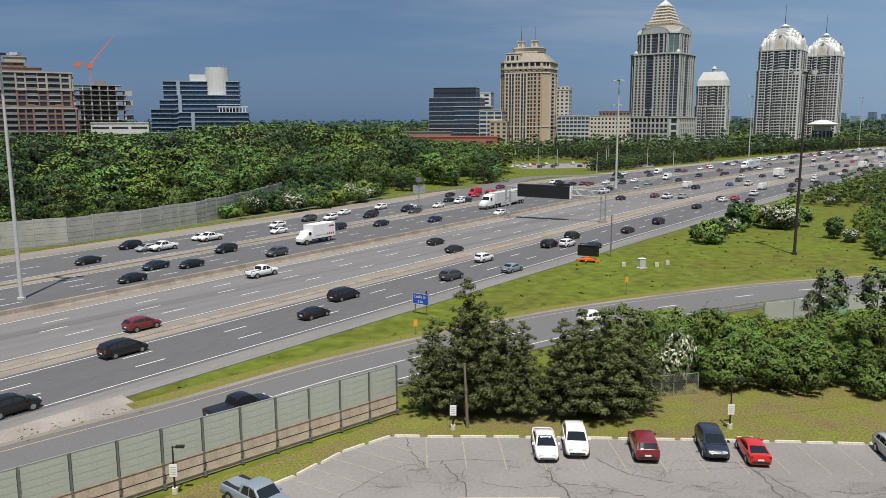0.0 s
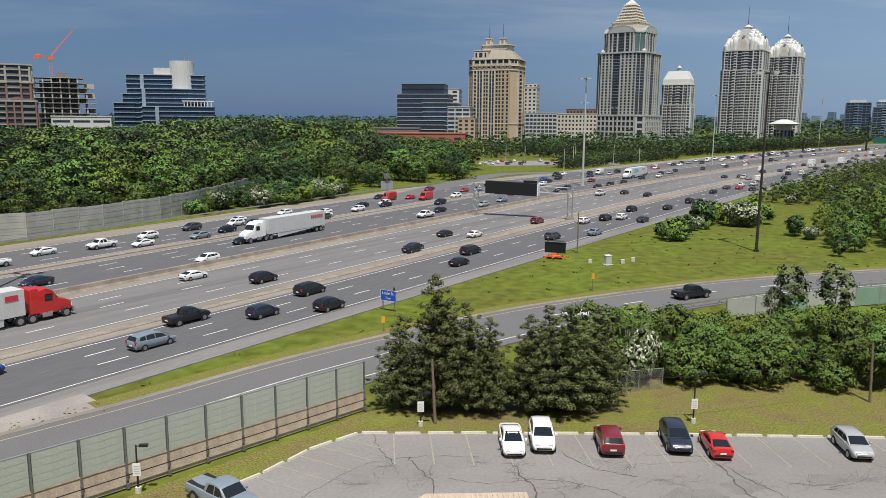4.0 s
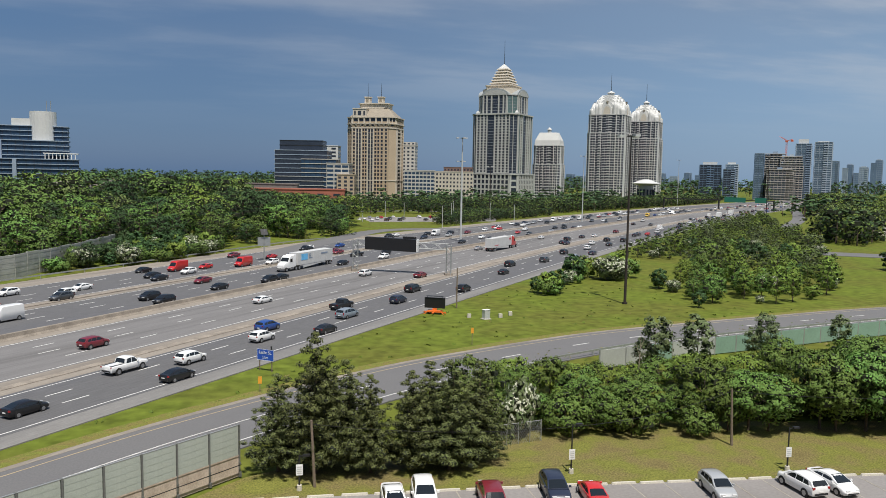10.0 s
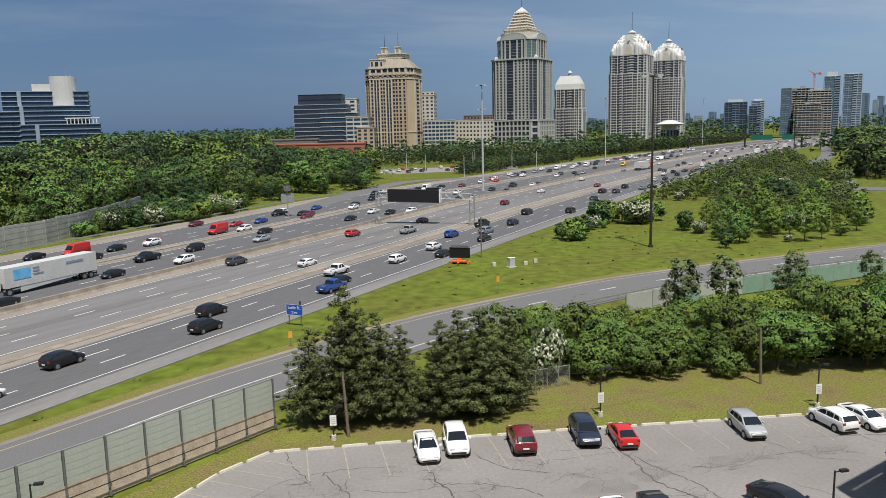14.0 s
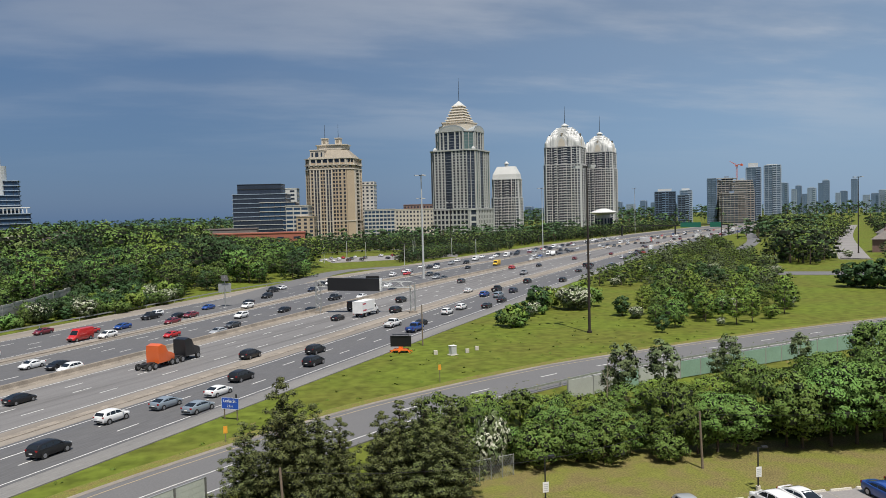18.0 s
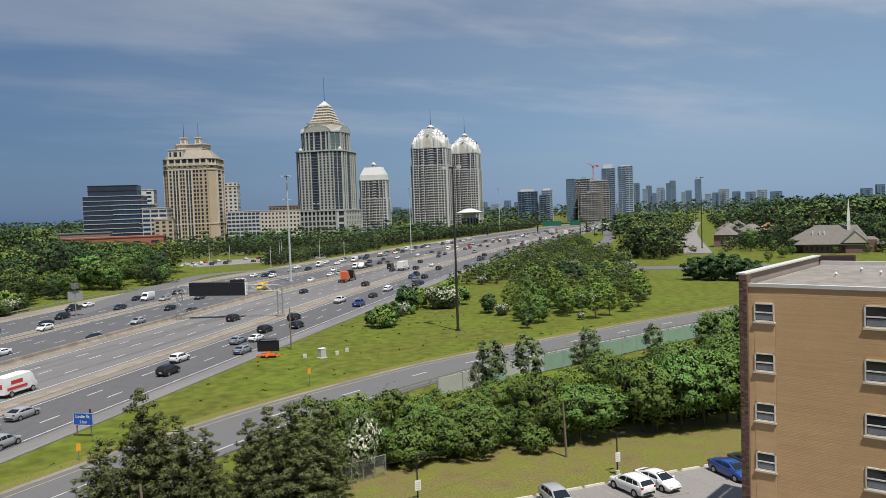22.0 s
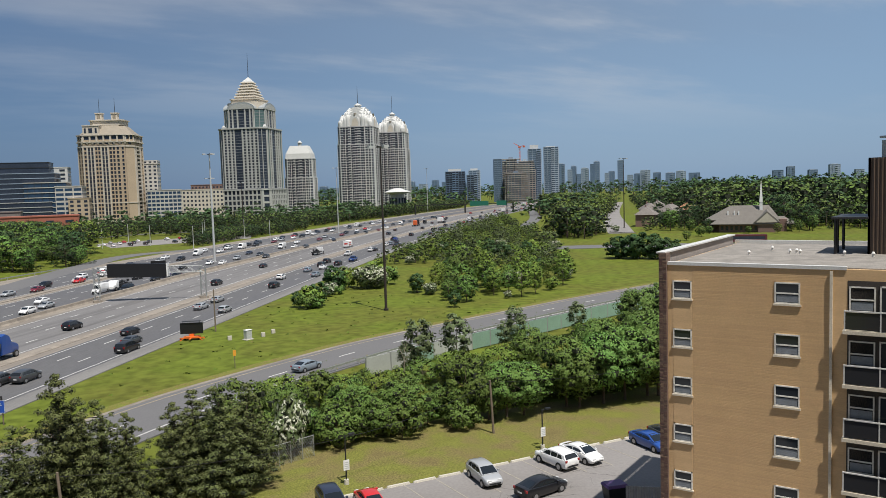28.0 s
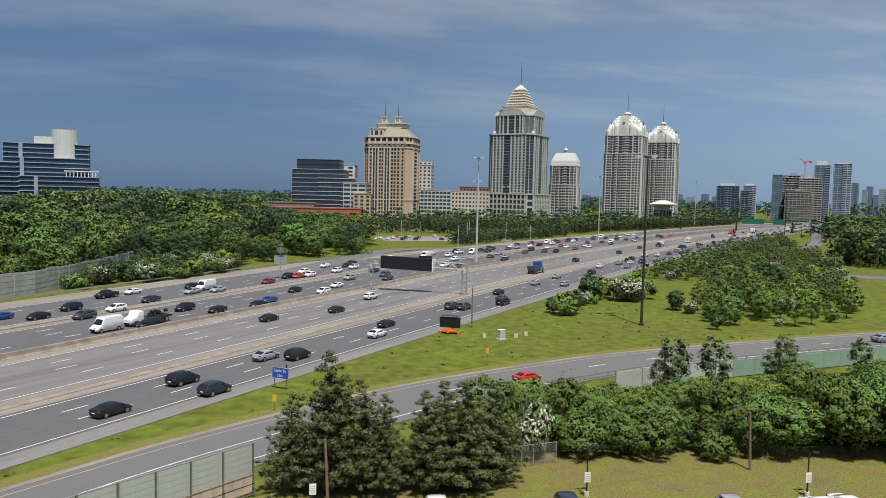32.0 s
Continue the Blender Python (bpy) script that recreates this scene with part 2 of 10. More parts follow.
M_SILVER = leaf_mat("grey_green_leaf", (0.12, 0.155, 0.07), 0.4)
M_BLOSSOM = leaf_mat("white_blossom", (0.46, 0.47, 0.36), 0.3)
M_FARLEAF = leaf_mat("far_foliage", (0.08, 0.14, 0.058), 0.8)
M_FARLEAF2 = leaf_mat("far_foliage_dark", (0.055, 0.1, 0.05), 0.8)
# near-black: shade inside the crowns given as colour; pine boughs share it
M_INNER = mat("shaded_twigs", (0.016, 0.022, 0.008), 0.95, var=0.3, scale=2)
M_TUFT = leaf_mat("grass_blade", (0.09, 0.125, 0.02), 0.2)
M_DRYTUFT = leaf_mat("dry_grass_blade", (0.17, 0.145, 0.05), 0.6)
M_AMBER = mat("amber_plate", (0.66, 0.30, 0.03), 0.5, var=0.1)
M_TYRE = mat("tyre_rubber", (0.012, 0.012, 0.012), 0.85, var=0.1)
M_RIM = mat("alloy_rim", (0.40, 0.40, 0.41), 0.35, 0.8, var=0.05)
M_GLASSCAR = mat("tinted_car_glass", (0.012, 0.015, 0.018), 0.06, var=0.0)
M_GLASSCAR.node_tree.nodes["Principled BSDF"].inputs["Specular IOR Level"].default_value = 0.6
M_HEAD = mat("headlamp_lens", (0.65, 0.66, 0.66), 0.1, var=0.0, coat=0.5)
M_TAIL = mat("tail_lamp_lens", (0.30, 0.008, 0.008), 0.15, var=0.0, coat=0.5)
M_TRIM = mat("black_car_trim", (0.015, 0.015, 0.016), 0.55, var=0.05)
M_CHROME = mat("chrome", (0.6, 0.6, 0.6), 0.15, 1.0, var=0.0)
CAR = {"w": ("white", (0.74, 0.74, 0.73)), "k": ("black", (0.010, 0.010, 0.012)), "g": ("dark grey", (0.055, 0.058, 0.062)), "l": ("silver", (0.36, 0.37, 0.38)),
       "b": ("blue", (0.015, 0.06, 0.25)), "r": ("red", (0.48, 0.018, 0.016)), "d": ("dark red", (0.16, 0.014, 0.022)), "n": ("navy", (0.018, 0.024, 0.045)),
       "s": ("steel blue", (0.22, 0.26, 0.30)), "o": ("orange", (0.62, 0.11, 0.02)), "y": ("yellow", (0.70, 0.42, 0.02))}
CAR_PAINT = {k: mat("paint_" + v[0].replace(" ", "_"), v[1], 0.35, 0.15 if k in "gls" else 0.0, var=0.03, coat=0.3 if k in "kn" else 0.7) for k, v in CAR.items()}


# ---- mesh helpers ----
class Geo:
    """Collects vertices and faces of one mesh, with several materials if need be."""

    def __init__(self):
        self.n = {}
        self.v, self.f, self.m = [], [], []

    def face(self, pts, mi=0):
        i = len(self.v)
        self.v += [tuple(p) for p in pts]
        self.f.append(tuple(range(i, i + len(pts))))
        self.m.append(mi)

    def hexa(self, p, mi=0):
        """Eight corners: bottom ring, then top ring, both counter-clockwise."""
        i = len(self.v)
        self.v += [tuple(q) for q in p]
        for a in ((3, 2, 1, 0), (4, 5, 6, 7), (0, 1, 5, 4), (1, 2, 6, 5), (2, 3, 7, 6), (3, 0, 4, 7)):
            self.f.append(tuple(i + k for k in a))
            self.m.append(mi)

    def box(self, x0, x1, y0, y1, z0, z1, mi=0):
        self.hexa([(x0, y0, z0), (x1, y0, z0), (x1, y1, z0), (x0, y1, z0), (x0, y0, z1), (x1, y0, z1), (x1, y1, z1), (x0, y1, z1)], mi)

    def beam(self, a, b, w, h=None, mi=0):
        """A square bar from a to b."""
        a, b = Vector(a), Vector(b)
        d = (b - a).normalized()
        s = d.cross(Vector((0, 0, 1)))
        s = Vector((1, 0, 0)) if s.length < 1e-4 else s.normalized()
        u = s.cross(d).normalized()
        h = h or w
        q = [(-w / 2, -h / 2), (w / 2, -h / 2), (w / 2, h / 2), (-w / 2, h / 2)]
        self.hexa([a + s * x + u * y for x, y in q] + [b + s * x + u * y for x, y in q], mi)

    def tube(self, a, b, r0, r1=None, n=8, mi=0, cap=True):
        a, b = Vector(a), Vector(b)
        r1 = r0 if r1 is None else r1
        d = (b - a).normalized()
        s = d.orthogonal().normalized()
        u = d.cross(s)
        i = len(self.v)
        for p, r in ((a, r0), (b, r1)):
            for k in range(n):
                t = 2 * math.pi * k / n
                self.v.append(tuple(p + (s * math.cos(t) + u * math.sin(t)) * r))
        for k in range(n):
            self.f.append((i + k, i + (k + 1) % n, i + n + (k + 1) % n, i + n + k))
            self.m.append(mi)
        if cap:
            self.f += [tuple(range(i + n - 1, i - 1, -1)), tuple(range(i + n, i + 2 * n))]
            self.m += [mi, mi]

    def prism(self, ring, z0, z1, mi=0):
        n, i = len(ring), len(self.v)
        self.v += [(x, y, z0) for x, y in ring] + [(x, y, z1) for x, y in ring]
        self.f += [tuple(range(i + n - 1, i - 1, -1)), tuple(range(i + n, i + 2 * n))]
        self.m += [mi, mi]
        for k in range(n):
            self.f.append((i + k, i + (k + 1) % n, i + n + (k + 1) % n, i + n + k))
            self.m.append(mi)

    def loft(self, rings, mi=0, cap=True):
        i, n = len(self.v), len(rings[0])
        for r in rings:
            self.v += [tuple(p) for p in r]
        for j in range(len(rings) - 1):
            for k in range(n):
                a, b = i + j * n + k, i + j * n + (k + 1) % n
                self.f.append((a, b, b + n, a + n))
                self.m.append(mi)
        if cap:
            e = i + (len(rings) - 1) * n
            self.f += [tuple(range(i + n - 1, i - 1, -1)), tuple(range(e, e + n))]
            self.m += [mi, mi]

    def mesh(self, name, mats, smooth=False):
        me = bpy.data.meshes.new(name)
        me.from_pydata(self.v, [], self.f)
        for m in (mats if isinstance(mats, (list, tuple)) else [mats]):
            me.materials.append(m)
        me.polygons.foreach_set("material_index", self.m)
        if smooth:
            me.polygons.foreach_set("use_smooth", [True] * len(self.f))
        me.update()
        if smooth:
            me.set_sharp_from_angle(angle=0.75)
        if self.n:
            # leaves take the rounded form of their spray and crown
            me.normals_split_custom_set([self.n.get(i, (0, 0, 0)) for i, f in enumerate(self.f) for _ in f])
        return me


def thing(name, m=None, label="", category="", group="", kind=""):
    """An empty at a thing's base."""
    ob = new(name)
    ob.empty_display_size = 0.2
    if m is not None:
        ob.matrix_basis = m
    return tagged(ob, label, category, group, kind)


def part(name, geo, mats, parent=None, label="", m=None, smooth=False, kind=""):
    me = geo if isinstance(geo, bpy.types.Mesh) else geo.mesh(name, mats, smooth)
    ob = new(name, me)
    if parent:
        ob.parent = parent
    if m is not None:
        ob.matrix_basis = m
    return tagged(ob, label, kind=kind)


def solid(name, geo, mats, label, category, group="", kind="", m=None, smooth=False):
    ob = part(name, geo, mats, None, "", m, smooth)
    return tagged(ob, label, category, group, kind)


# ---- the plan of the highway: c is a line's offset, s the way along it ----
ROAD_U = Vector((math.sin(radians(37.5)), math.cos(radians(37.5)), 0))
ROAD_V = Vector((-math.cos(radians(37.5)), math.sin(radians(37.5)), 0))


def lane_n(c, s):
    return c + (0.01 + (c - 63.5) * 0.0014) * (min(s, 200) - 60) - 1.1e-4 * max(0.0, s - 200) ** 2


def RP(c, s, z=0.0):
    """Place at offset c and way s."""
    p = ROAD_U * s + ROAD_V * lane_n(c, s)
    return Vector((p.x, p.y, z))


S_STEPS = [-1250, -900, -600, -350, -200] + list(range(-100, 620, 20)) + list(range(620, 1300, 40))


def band(c0, c1, z=0.0, deep=0.3, s0=-1250, s1=1260):
    g = Geo()
    g.loft([[RP(c, s, h) for c, h in ((c0, z - deep), (c0, z), (c1, z), (c1, z - deep))] for s in S_STEPS if s0 <= s <= s1])
    return g


def smooth_line(pts, n=8):
    out = []
    p = [Vector(q) for q in pts]
    for i in range(len(p) - 1):
        a, b, c, d = p[max(i - 1, 0)], p[i], p[i + 1], p[min(i + 2, len(p) - 1)]
        for k in range(n):
            t = k / n
            out.append(0.5 * ((2 * b) + (c - a) * t + (2 * a - 5 * b + 4 * c - d) * t * t + (3 * b - a - 3 * c + d) * t ** 3))
    return out + [p[-1]]


def offset_line(line, d):
    """Shifted to the right of its way by d."""
    out = []
    for i, p in enumerate(line):
        t = (line[min(i + 1, len(line) - 1)] - line[max(i - 1, 0)]).normalized()
        out.append(p + Vector((t.y, -t.x)) * d)
    return out


def ribbon(line, d0, d1, z0, z1):
    g = Geo()
    A, B = offset_line(line, d0), offset_line(line, d1)
    for i in range(len(line) - 1):
        p = [B[i], B[i + 1], A[i + 1], A[i]]
        g.hexa([(q.x, q.y, z0) for q in p] + [(q.x, q.y, z1) for q in p])
    return g


def poly_slab(ring, z0, z1):
    bm = bmesh.new()
    vs = [bm.verts.new((x, y, z1)) for x, y in ring]
    f = bm.faces.new(vs)
    if f.normal.z < 0:
        f.normal_flip()
    bmesh.ops.triangulate(bm, faces=[f])
    r = bmesh.ops.extrude_face_region(bm, geom=bm.faces[:])
    bmesh.ops.translate(bm, verts=[v for v in r["geom"] if isinstance(v, bmesh.types.BMVert)], vec=(0, 0, z0 - z1))
    bmesh.ops.recalc_face_normals(bm, faces=bm.faces[:])
    me = bpy.data.meshes.new("slab")
    bm.to_mesh(me)
    bm.free()
    return me


def slab(name, ring, z0, z1, m, label, category, kind="structure"):
    me = poly_slab(ring, z0, z1)
    me.materials.append(m)
    return tagged(new(name, me), label, category, kind=kind)


# ---- ground and roads ----
g = Geo()
g.face([(-4200, -4200, -0.12), (4200, -4200, -0.12), (4200, 4200, -0.12), (-4200, 4200, -0.12)])
solid("ground", g, M_GRASS, "rough green grassland with dry yellowish patches", "ground", kind="structure")

for nm, c0, c1, z, m, lab in (
        ("road_near_shoulder", 58.6, 61.4, -0.01, M_GREYSHOULDER, "pale grey asphalt highway shoulder"),
        ("road_near_collector", 61.4, 72.8, 0.0, M_ASPHALT, "worn grey asphalt collector lanes"),
        ("road_near_separator", 72.8, 77.4, 0.004, M_SHOULDER, "tan paved strip between the carriageways"),
        ("road_near_express", 77.4, 93.4, 0.0, M_CONCRETE, "pale concrete express lanes with dark tyre streaks"),
        ("road_median_shoulder", 93.4, 98.4, -0.006, M_SHOULDER, "tan gritty median shoulder"),
        ("road_far_express", 98.4, 113.2, 0.0, M_ASPHALT, "worn grey asphalt express lanes"),
        ("road_far_separator", 113.2, 117.6, 0.004, M_SHOULDER, "tan paved strip between the far carriageways"),
        ("road_far_collector", 117.6, 134.0, 0.0, M_ASPHALT, "worn grey asphalt collector lanes"),
        ("road_far_shoulder", 134.0, 140.5, -0.01, M_SHOULDER, "pale gravel-edged highway shoulder")):
    solid(nm, band(c0, c1, z), m, lab, "road", kind="structure")


def edge_line(name, c, m, label, w=0.13):
    solid(name, band(c - w / 2, c + w / 2, 0.012, 0.01, -200, 700), m, label, "road marking", kind="structure")


for c in (62.0, 72.1, 77.9, 93.0, 98.9, 112.8, 118.0, 133.6):
    edge_line("edge_line", c, M_LINE, "solid white painted lane edge line")


def dash_mesh():
    g = Geo()
    g.box(-1.6, 1.6, -0.08, 0.08, 0, 0.008)
    return g.mesh("lane_dash", M_LINE)


DASH = dash_mesh()


def dashes(c, first, holder):
    s = first
    while s < 330:
        a, b = RP(c, s), RP(c, s + 1)
        ob = new("lane_dash", DASH)
        ob.parent = holder
        ob.matrix_basis = pose(a.x, a.y, 0.004, 0, 0, math.degrees(math.atan2(b.y - a.y, b.x - a.x)))
        s += 12.0


for c, first in ((65.5, 15.5), (68.9, 16.2), (82.0, 17.0), (85.7, 16.0), (89.3, 18.0), (102.6, 18.5), (106.2, 18.0), (109.8, 19.0), (121.6, 16.0), (125.6, 20.0), (129.6, 17.0)):
    dashes(c, first, thing("lane_line", None, "broken white painted lane line", "road marking", "lane lines", "structure"))


def jersey(c0, c1, h, name, label, s0, s1, m, cap=0.32):
    """A concrete wall along the road, broad at the foot, in cast lengths."""
    g = Geo()
    ss = [s for s in S_STEPS if s0 <= s <= s1]
    mid = (c0 + c1) / 2
    prof = [(c0, 0), (c0 + 0.05, 0.09), (mid - cap * 0.7, 0.33), (mid - cap / 2, h), (mid + cap / 2, h), (mid + cap * 0.7, 0.33), (c1 - 0.05, 0.09), (c1, 0)]
    g.loft([[RP(c, s, z - 0.02) for c, z in prof] for s in ss])
    return solid(name, g, m, label, "barrier", kind="structure")


jersey(95.4, 96.6, 0.85, "median_barrier", "tall tan concrete median wall, stained at its foot", -200, 1260, M_BARRIER, 0.5)
solid("separator_kerb", band(74.5, 75.7, 0.07, 0.08, -200, 1260), M_BARRIER, "low flat concrete kerb between the near carriageways", "kerb", kind="structure")
solid("far_separator_kerb", band(114.9, 115.8, 0.16, 0.18, -200, 1260), M_BARRIER, "low flat concrete kerb between the far carriageways", "kerb", kind="structure")

# guide rail along the far verge
g = Geo()
rail = [RP(141.2, s) for s in range(-60, 240, 12)]
for a, b in zip(rail, rail[1:]):
    g.beam((a.x, a.y, 0.62), (b.x, b.y, 0.62), 0.08, 0.3)
    g.box(a.x - 0.08, a.x + 0.08, a.y - 0.08, a.y + 0.08, -0.1, 0.75)
solid("guide_rail", g, M_GALV, "galvanised steel guide rail along the verge", "guide rail", kind="structure")

# the ramp that leaves along the noise wall and curls away
RAMP = smooth_line([(-520, -424), (-300, -211), (-95, -12), (-60, 22), (-29.8, 51.7), (-22.5, 58.6), (-12.1, 69.3), (-2.3, 77.9), (8.0, 86.0), (18.0, 92.5), (35.1, 101.2), (47, 106.1), (66, 111.6), (82, 115.7), (99, 119.8), (125, 124.6), (155, 129.5), (200, 134), (260, 132), (420, 118), (700, 95), (1000, 80)])
solid("ramp_road", ribbon(RAMP, -0.8, 9.6, -0.3, 0.006), M_RAMP, "smooth grey asphalt exit ramp", "road", kind="structure")
solid("ramp_gutter", ribbon(RAMP, -1.5, -0.8, -0.3, 0.03), M_SHOULDER, "pale gravel edge of the ramp", "road", kind="structure")
solid("ramp_yellow_line", ribbon(RAMP, 0.0, 0.13, 0.0, 0.015), M_YLINE, "solid yellow painted edge line", "road marking", kind="structure")
solid("ramp_white_line", ribbon(RAMP, 8.0, 8.13, 0.0, 0.015), M_LINE, "solid white painted edge line", "road marking", kind="structure")
holder = thing("ramp_lane_line", None, "broken white painted lane line", "road marking", "lane lines", "structure")
mid = offset_line(RAMP, 4.0)
run = 0.0
for a, b in zip(mid, mid[1:]):
    run += (b - a).length
    if run > 12:
        run -= 12
        ob = new("lane_dash", DASH)
        ob.parent = holder
        ob.matrix_basis = pose(a.x, a.y, 0.008, 0, 0, math.degrees(math.atan2(b.y - a.y, b.x - a.x)))
solid("verge_strip", ribbon([p for p in RAMP if -24 < p.x < 130], -3.2, -1.4, -0.2, 0.02), M_VERGE, "dry yellow grass beside the ramp", "verge", kind="structure")
# cracked gore between ramp and highway
gore = [RP(59.4, -30), RP(59.4, 33), Vector((-24.6, 60.0, 0)), Vector((-23.9, 58.4, 0)), Vector((-29.4, 53.2, 0)), Vector((-60, 23.5, 0)), Vector((-75, 9, 0))]
slab("gore_pavement", [(p.x, p.y) for p in gore], -0.2, -0.006, M_GORE, "cracked pale concrete gore with weeds", "pavement")

# farther ramps, the side road and the car park by the interchange
for nm, pts, w in (("far_ramp", [(235, 330), (262, 366), (330, 450), (437, 603), (560, 790)], 8), ("side_road", [(246, 268), (262, 288), (420, 470), (652, 718)], 12),
                   ("interchange_road", [(-8, 214), (20, 285), (45, 330), (95, 345), (150, 400), (230, 505)], 9), ("loop_road", [(20, 430), (55, 405), (92, 430), (120, 480), (90, 520), (40, 500)], 9),
                   ("cross_street", [(150, 238), (190, 214), (212, 196), (226, 183), (241, 168), (262, 146), (300, 104), (420, -10)], 14)):
    solid(nm, ribbon(smooth_line(pts), -w / 2, w / 2, -0.3, 0.014), M_LOT if nm == "side_road" else M_RAMP, "pale worn asphalt road", "road", kind="structure")
slab("far_car_park", [(30, 385), (110, 400), (125, 450), (40, 430)], -0.2, 0.02, M_LOT, "pale asphalt car park beside the interchange", "car park")

# ---- car park below ----
LOT = [(-33, 12), (-24, 28), (-13.4, 42.6), (-9.4, 47.0), (-6.9, 50.6), (-3.6, 53.4), (5.9, 53.1), (17, 52.6), (36.7, 51.3), (60, 49.6), (75, 48), (75, -20), (-33, -20)]
slab("parking_lot", LOT, -0.3, 0.0, M_LOT, "sun-bleached cracked asphalt parking lot", "parking lot")
LAWN = [(-40, 28), (-24, 36.5), (-19.3, 41.8), (-11.6, 49.2), (-3.0, 57.5), (6, 62), (18, 66), (30, 66), (60, 62), (95, 58), (95, 46), (60, 49.4), (36.7, 51.2), (17, 52.5), (5.9, 53.0), (-3.6, 53.3), (-6.9, 50.5), (-9.4, 46.9), (-13.4, 42.5), (-24, 27.9), (-33, 12)]
slab("lawn", LAWN, -0.3, 0.015, M_LAWN, "mown grass strip turning brown in patches", "lawn")

# kerb stones: long precast blocks with gaps
kerb_g = Geo()
kerb_g.hexa([(-0.95, -0.11, 0), (0.95, -0.11, 0), (0.95, 0.11, 0), (-0.95, 0.11, 0), (-0.9, -0.08, 0.14), (0.9, -0.08, 0.14), (0.9, 0.08, 0.14), (-0.9, 0.08, 0.14)])
KERB = kerb_g.mesh("kerb_block", M_KERB)
holder = thing("parking_kerb", None, "worn pale precast concrete parking kerbs in a row", "kerb", kind="structure")
line = [Vector(p) for p in LOT[2:10]]
rnd = random.Random(3)
for a, b in zip(line, line[1:]):
    d, n = b - a, max(1, round((b - a).length / 2.25))
    for k in range(n):
        p = a + d * ((k + 0.5) / n)
        ob = new("kerb_block", KERB)
        ob.parent = holder
        ob.matrix_basis = pose(p.x + rnd.uniform(-0.06, 0.06), p.y - 0.15 + rnd.uniform(-0.05, 0.05), 0.0, 0, 0, math.degrees(math.atan2(d.y, d.x)) + rnd.uniform(-1.5, 1.5))

# painted bays, tar seams and patches
bay = Geo()
bay.box(-0.05, 0.05, -2.6, 2.6, 0, 0.006)
BAY = bay.mesh("bay_line", M_LOTLINE)
holder = thing("bay_lines", None, "faded painted parking bay lines", "road marking", "bay lines", "structure")
for k in range(22):
    x = -1.0 + 2.62 * k
    ob = new("bay_line", BAY)
    ob.parent = holder
    ob.matrix_basis = pose(x, 50.6 - 0.05 * x * 0.9, 0.004, 0, 0, 2)
for k in range(6):
    ob = new("bay_line", BAY)
    ob.parent = holder
    ob.matrix_basis = pose(-9.6 + 1.6 * k * 0.75, 44.2 + 2.0 * k * 0.75, 0.004, 0, 0, 58)


def crack(pts, w, seed):
    """A ragged tar-filled crack through given corners."""
    r = random.Random(seed)
    line = smooth_line(pts, 7)
    line = [p + Vector((r.uniform(-0.13, 0.13), r.uniform(-0.13, 0.13))) for p in line]
    g = Geo()
    A, B = offset_line(line, -w / 2), offset_line(line, w / 2)
    for i in range(len(line) - 1):
        k = r.uniform(0.5, 1.3)
        m0, m1 = (A[i] + B[i]) / 2, (A[i + 1] + B[i + 1]) / 2
        g.face([(*(m0 + (B[i] - m0) * k), 0.005), (*(m1 + (B[i + 1] - m1) * k), 0.005), (*(m1 + (A[i + 1] - m1) * k), 0.005), (*(m0 + (A[i] - m0) * k), 0.005)])
    return g


holder = thing("tar_cracks", None, "dark meandering cracks in the parking lot", "cracks", kind="structure")
for i, (pts, w) in enumerate((
        ([(-8.5, 41), (-5.5, 45), (-3, 48), (0.5, 49.2), (5, 49)], 0.09), ([(-2.5, 53), (-2, 50.5), (-0.8, 48)], 0.12), ([(0, 49), (0.8, 47), (1.6, 45.4), (1.2, 43)], 0.14), ([(2.5, 46), (5, 45.2), (8, 45.8)], 0.08),
        ([(7.0, 48.2), (7.2, 46), (7.8, 44.5), (7.4, 42)], 0.22), ([(7.4, 45.6), (9.5, 45.4), (12, 44.2), (13.2, 42.8)], 0.13), ([(10.5, 49.5), (12, 47.2), (13.6, 46.3), (14.6, 45.7)], 0.16),
        ([(21, 47.2), (22, 44.6), (23.2, 42.4), (23.6, 40.2)], 0.14), ([(15.5, 47.6), (18, 47.8), (20.5, 47.9)], 0.07), ([(31, 47.5), (32.2, 45.2), (33, 44), (35, 43.2)], 0.1), ([(24, 44.6), (27, 44.2), (31, 45.3), (36, 44.5)], 0.08),
        ([(-6, 38.5), (-3, 40.2), (1, 40.5)], 0.1), ([(29, 41), (30.5, 39), (31, 37)], 0.09), ([(34, 47.4), (37, 47.0), (41, 46.2)], 0.07), ([(38, 47), (38.6, 45.6), (40, 44.2)], 0.09),
        ([(9, 44.4), (9.6, 42.7), (9.1, 40.8)], 0.06), ([(16, 45.5), (17.5, 44.2), (17, 42.6)], 0.06), ([(3.2, 44.2), (4.2, 42.2), (3.6, 40.4)], 0.07))):
    part("crack", crack(pts, w * 0.6, i), M_CRACK, holder)
for i, (pts, w) in enumerate((([(16.2, 49.0), (18.2, 48.9), (20.3, 48.6)], 0.12), ([(20.3, 48.6), (20.7, 46), (20.8, 43.3), (22, 41.1), (23, 39.7)], 0.17), ([(15.9, 41.7), (19, 41.4), (22, 41.1)], 0.08))):
    part("seam", crack(pts, w * 0.7, 40 + i), M_CRACK, holder)


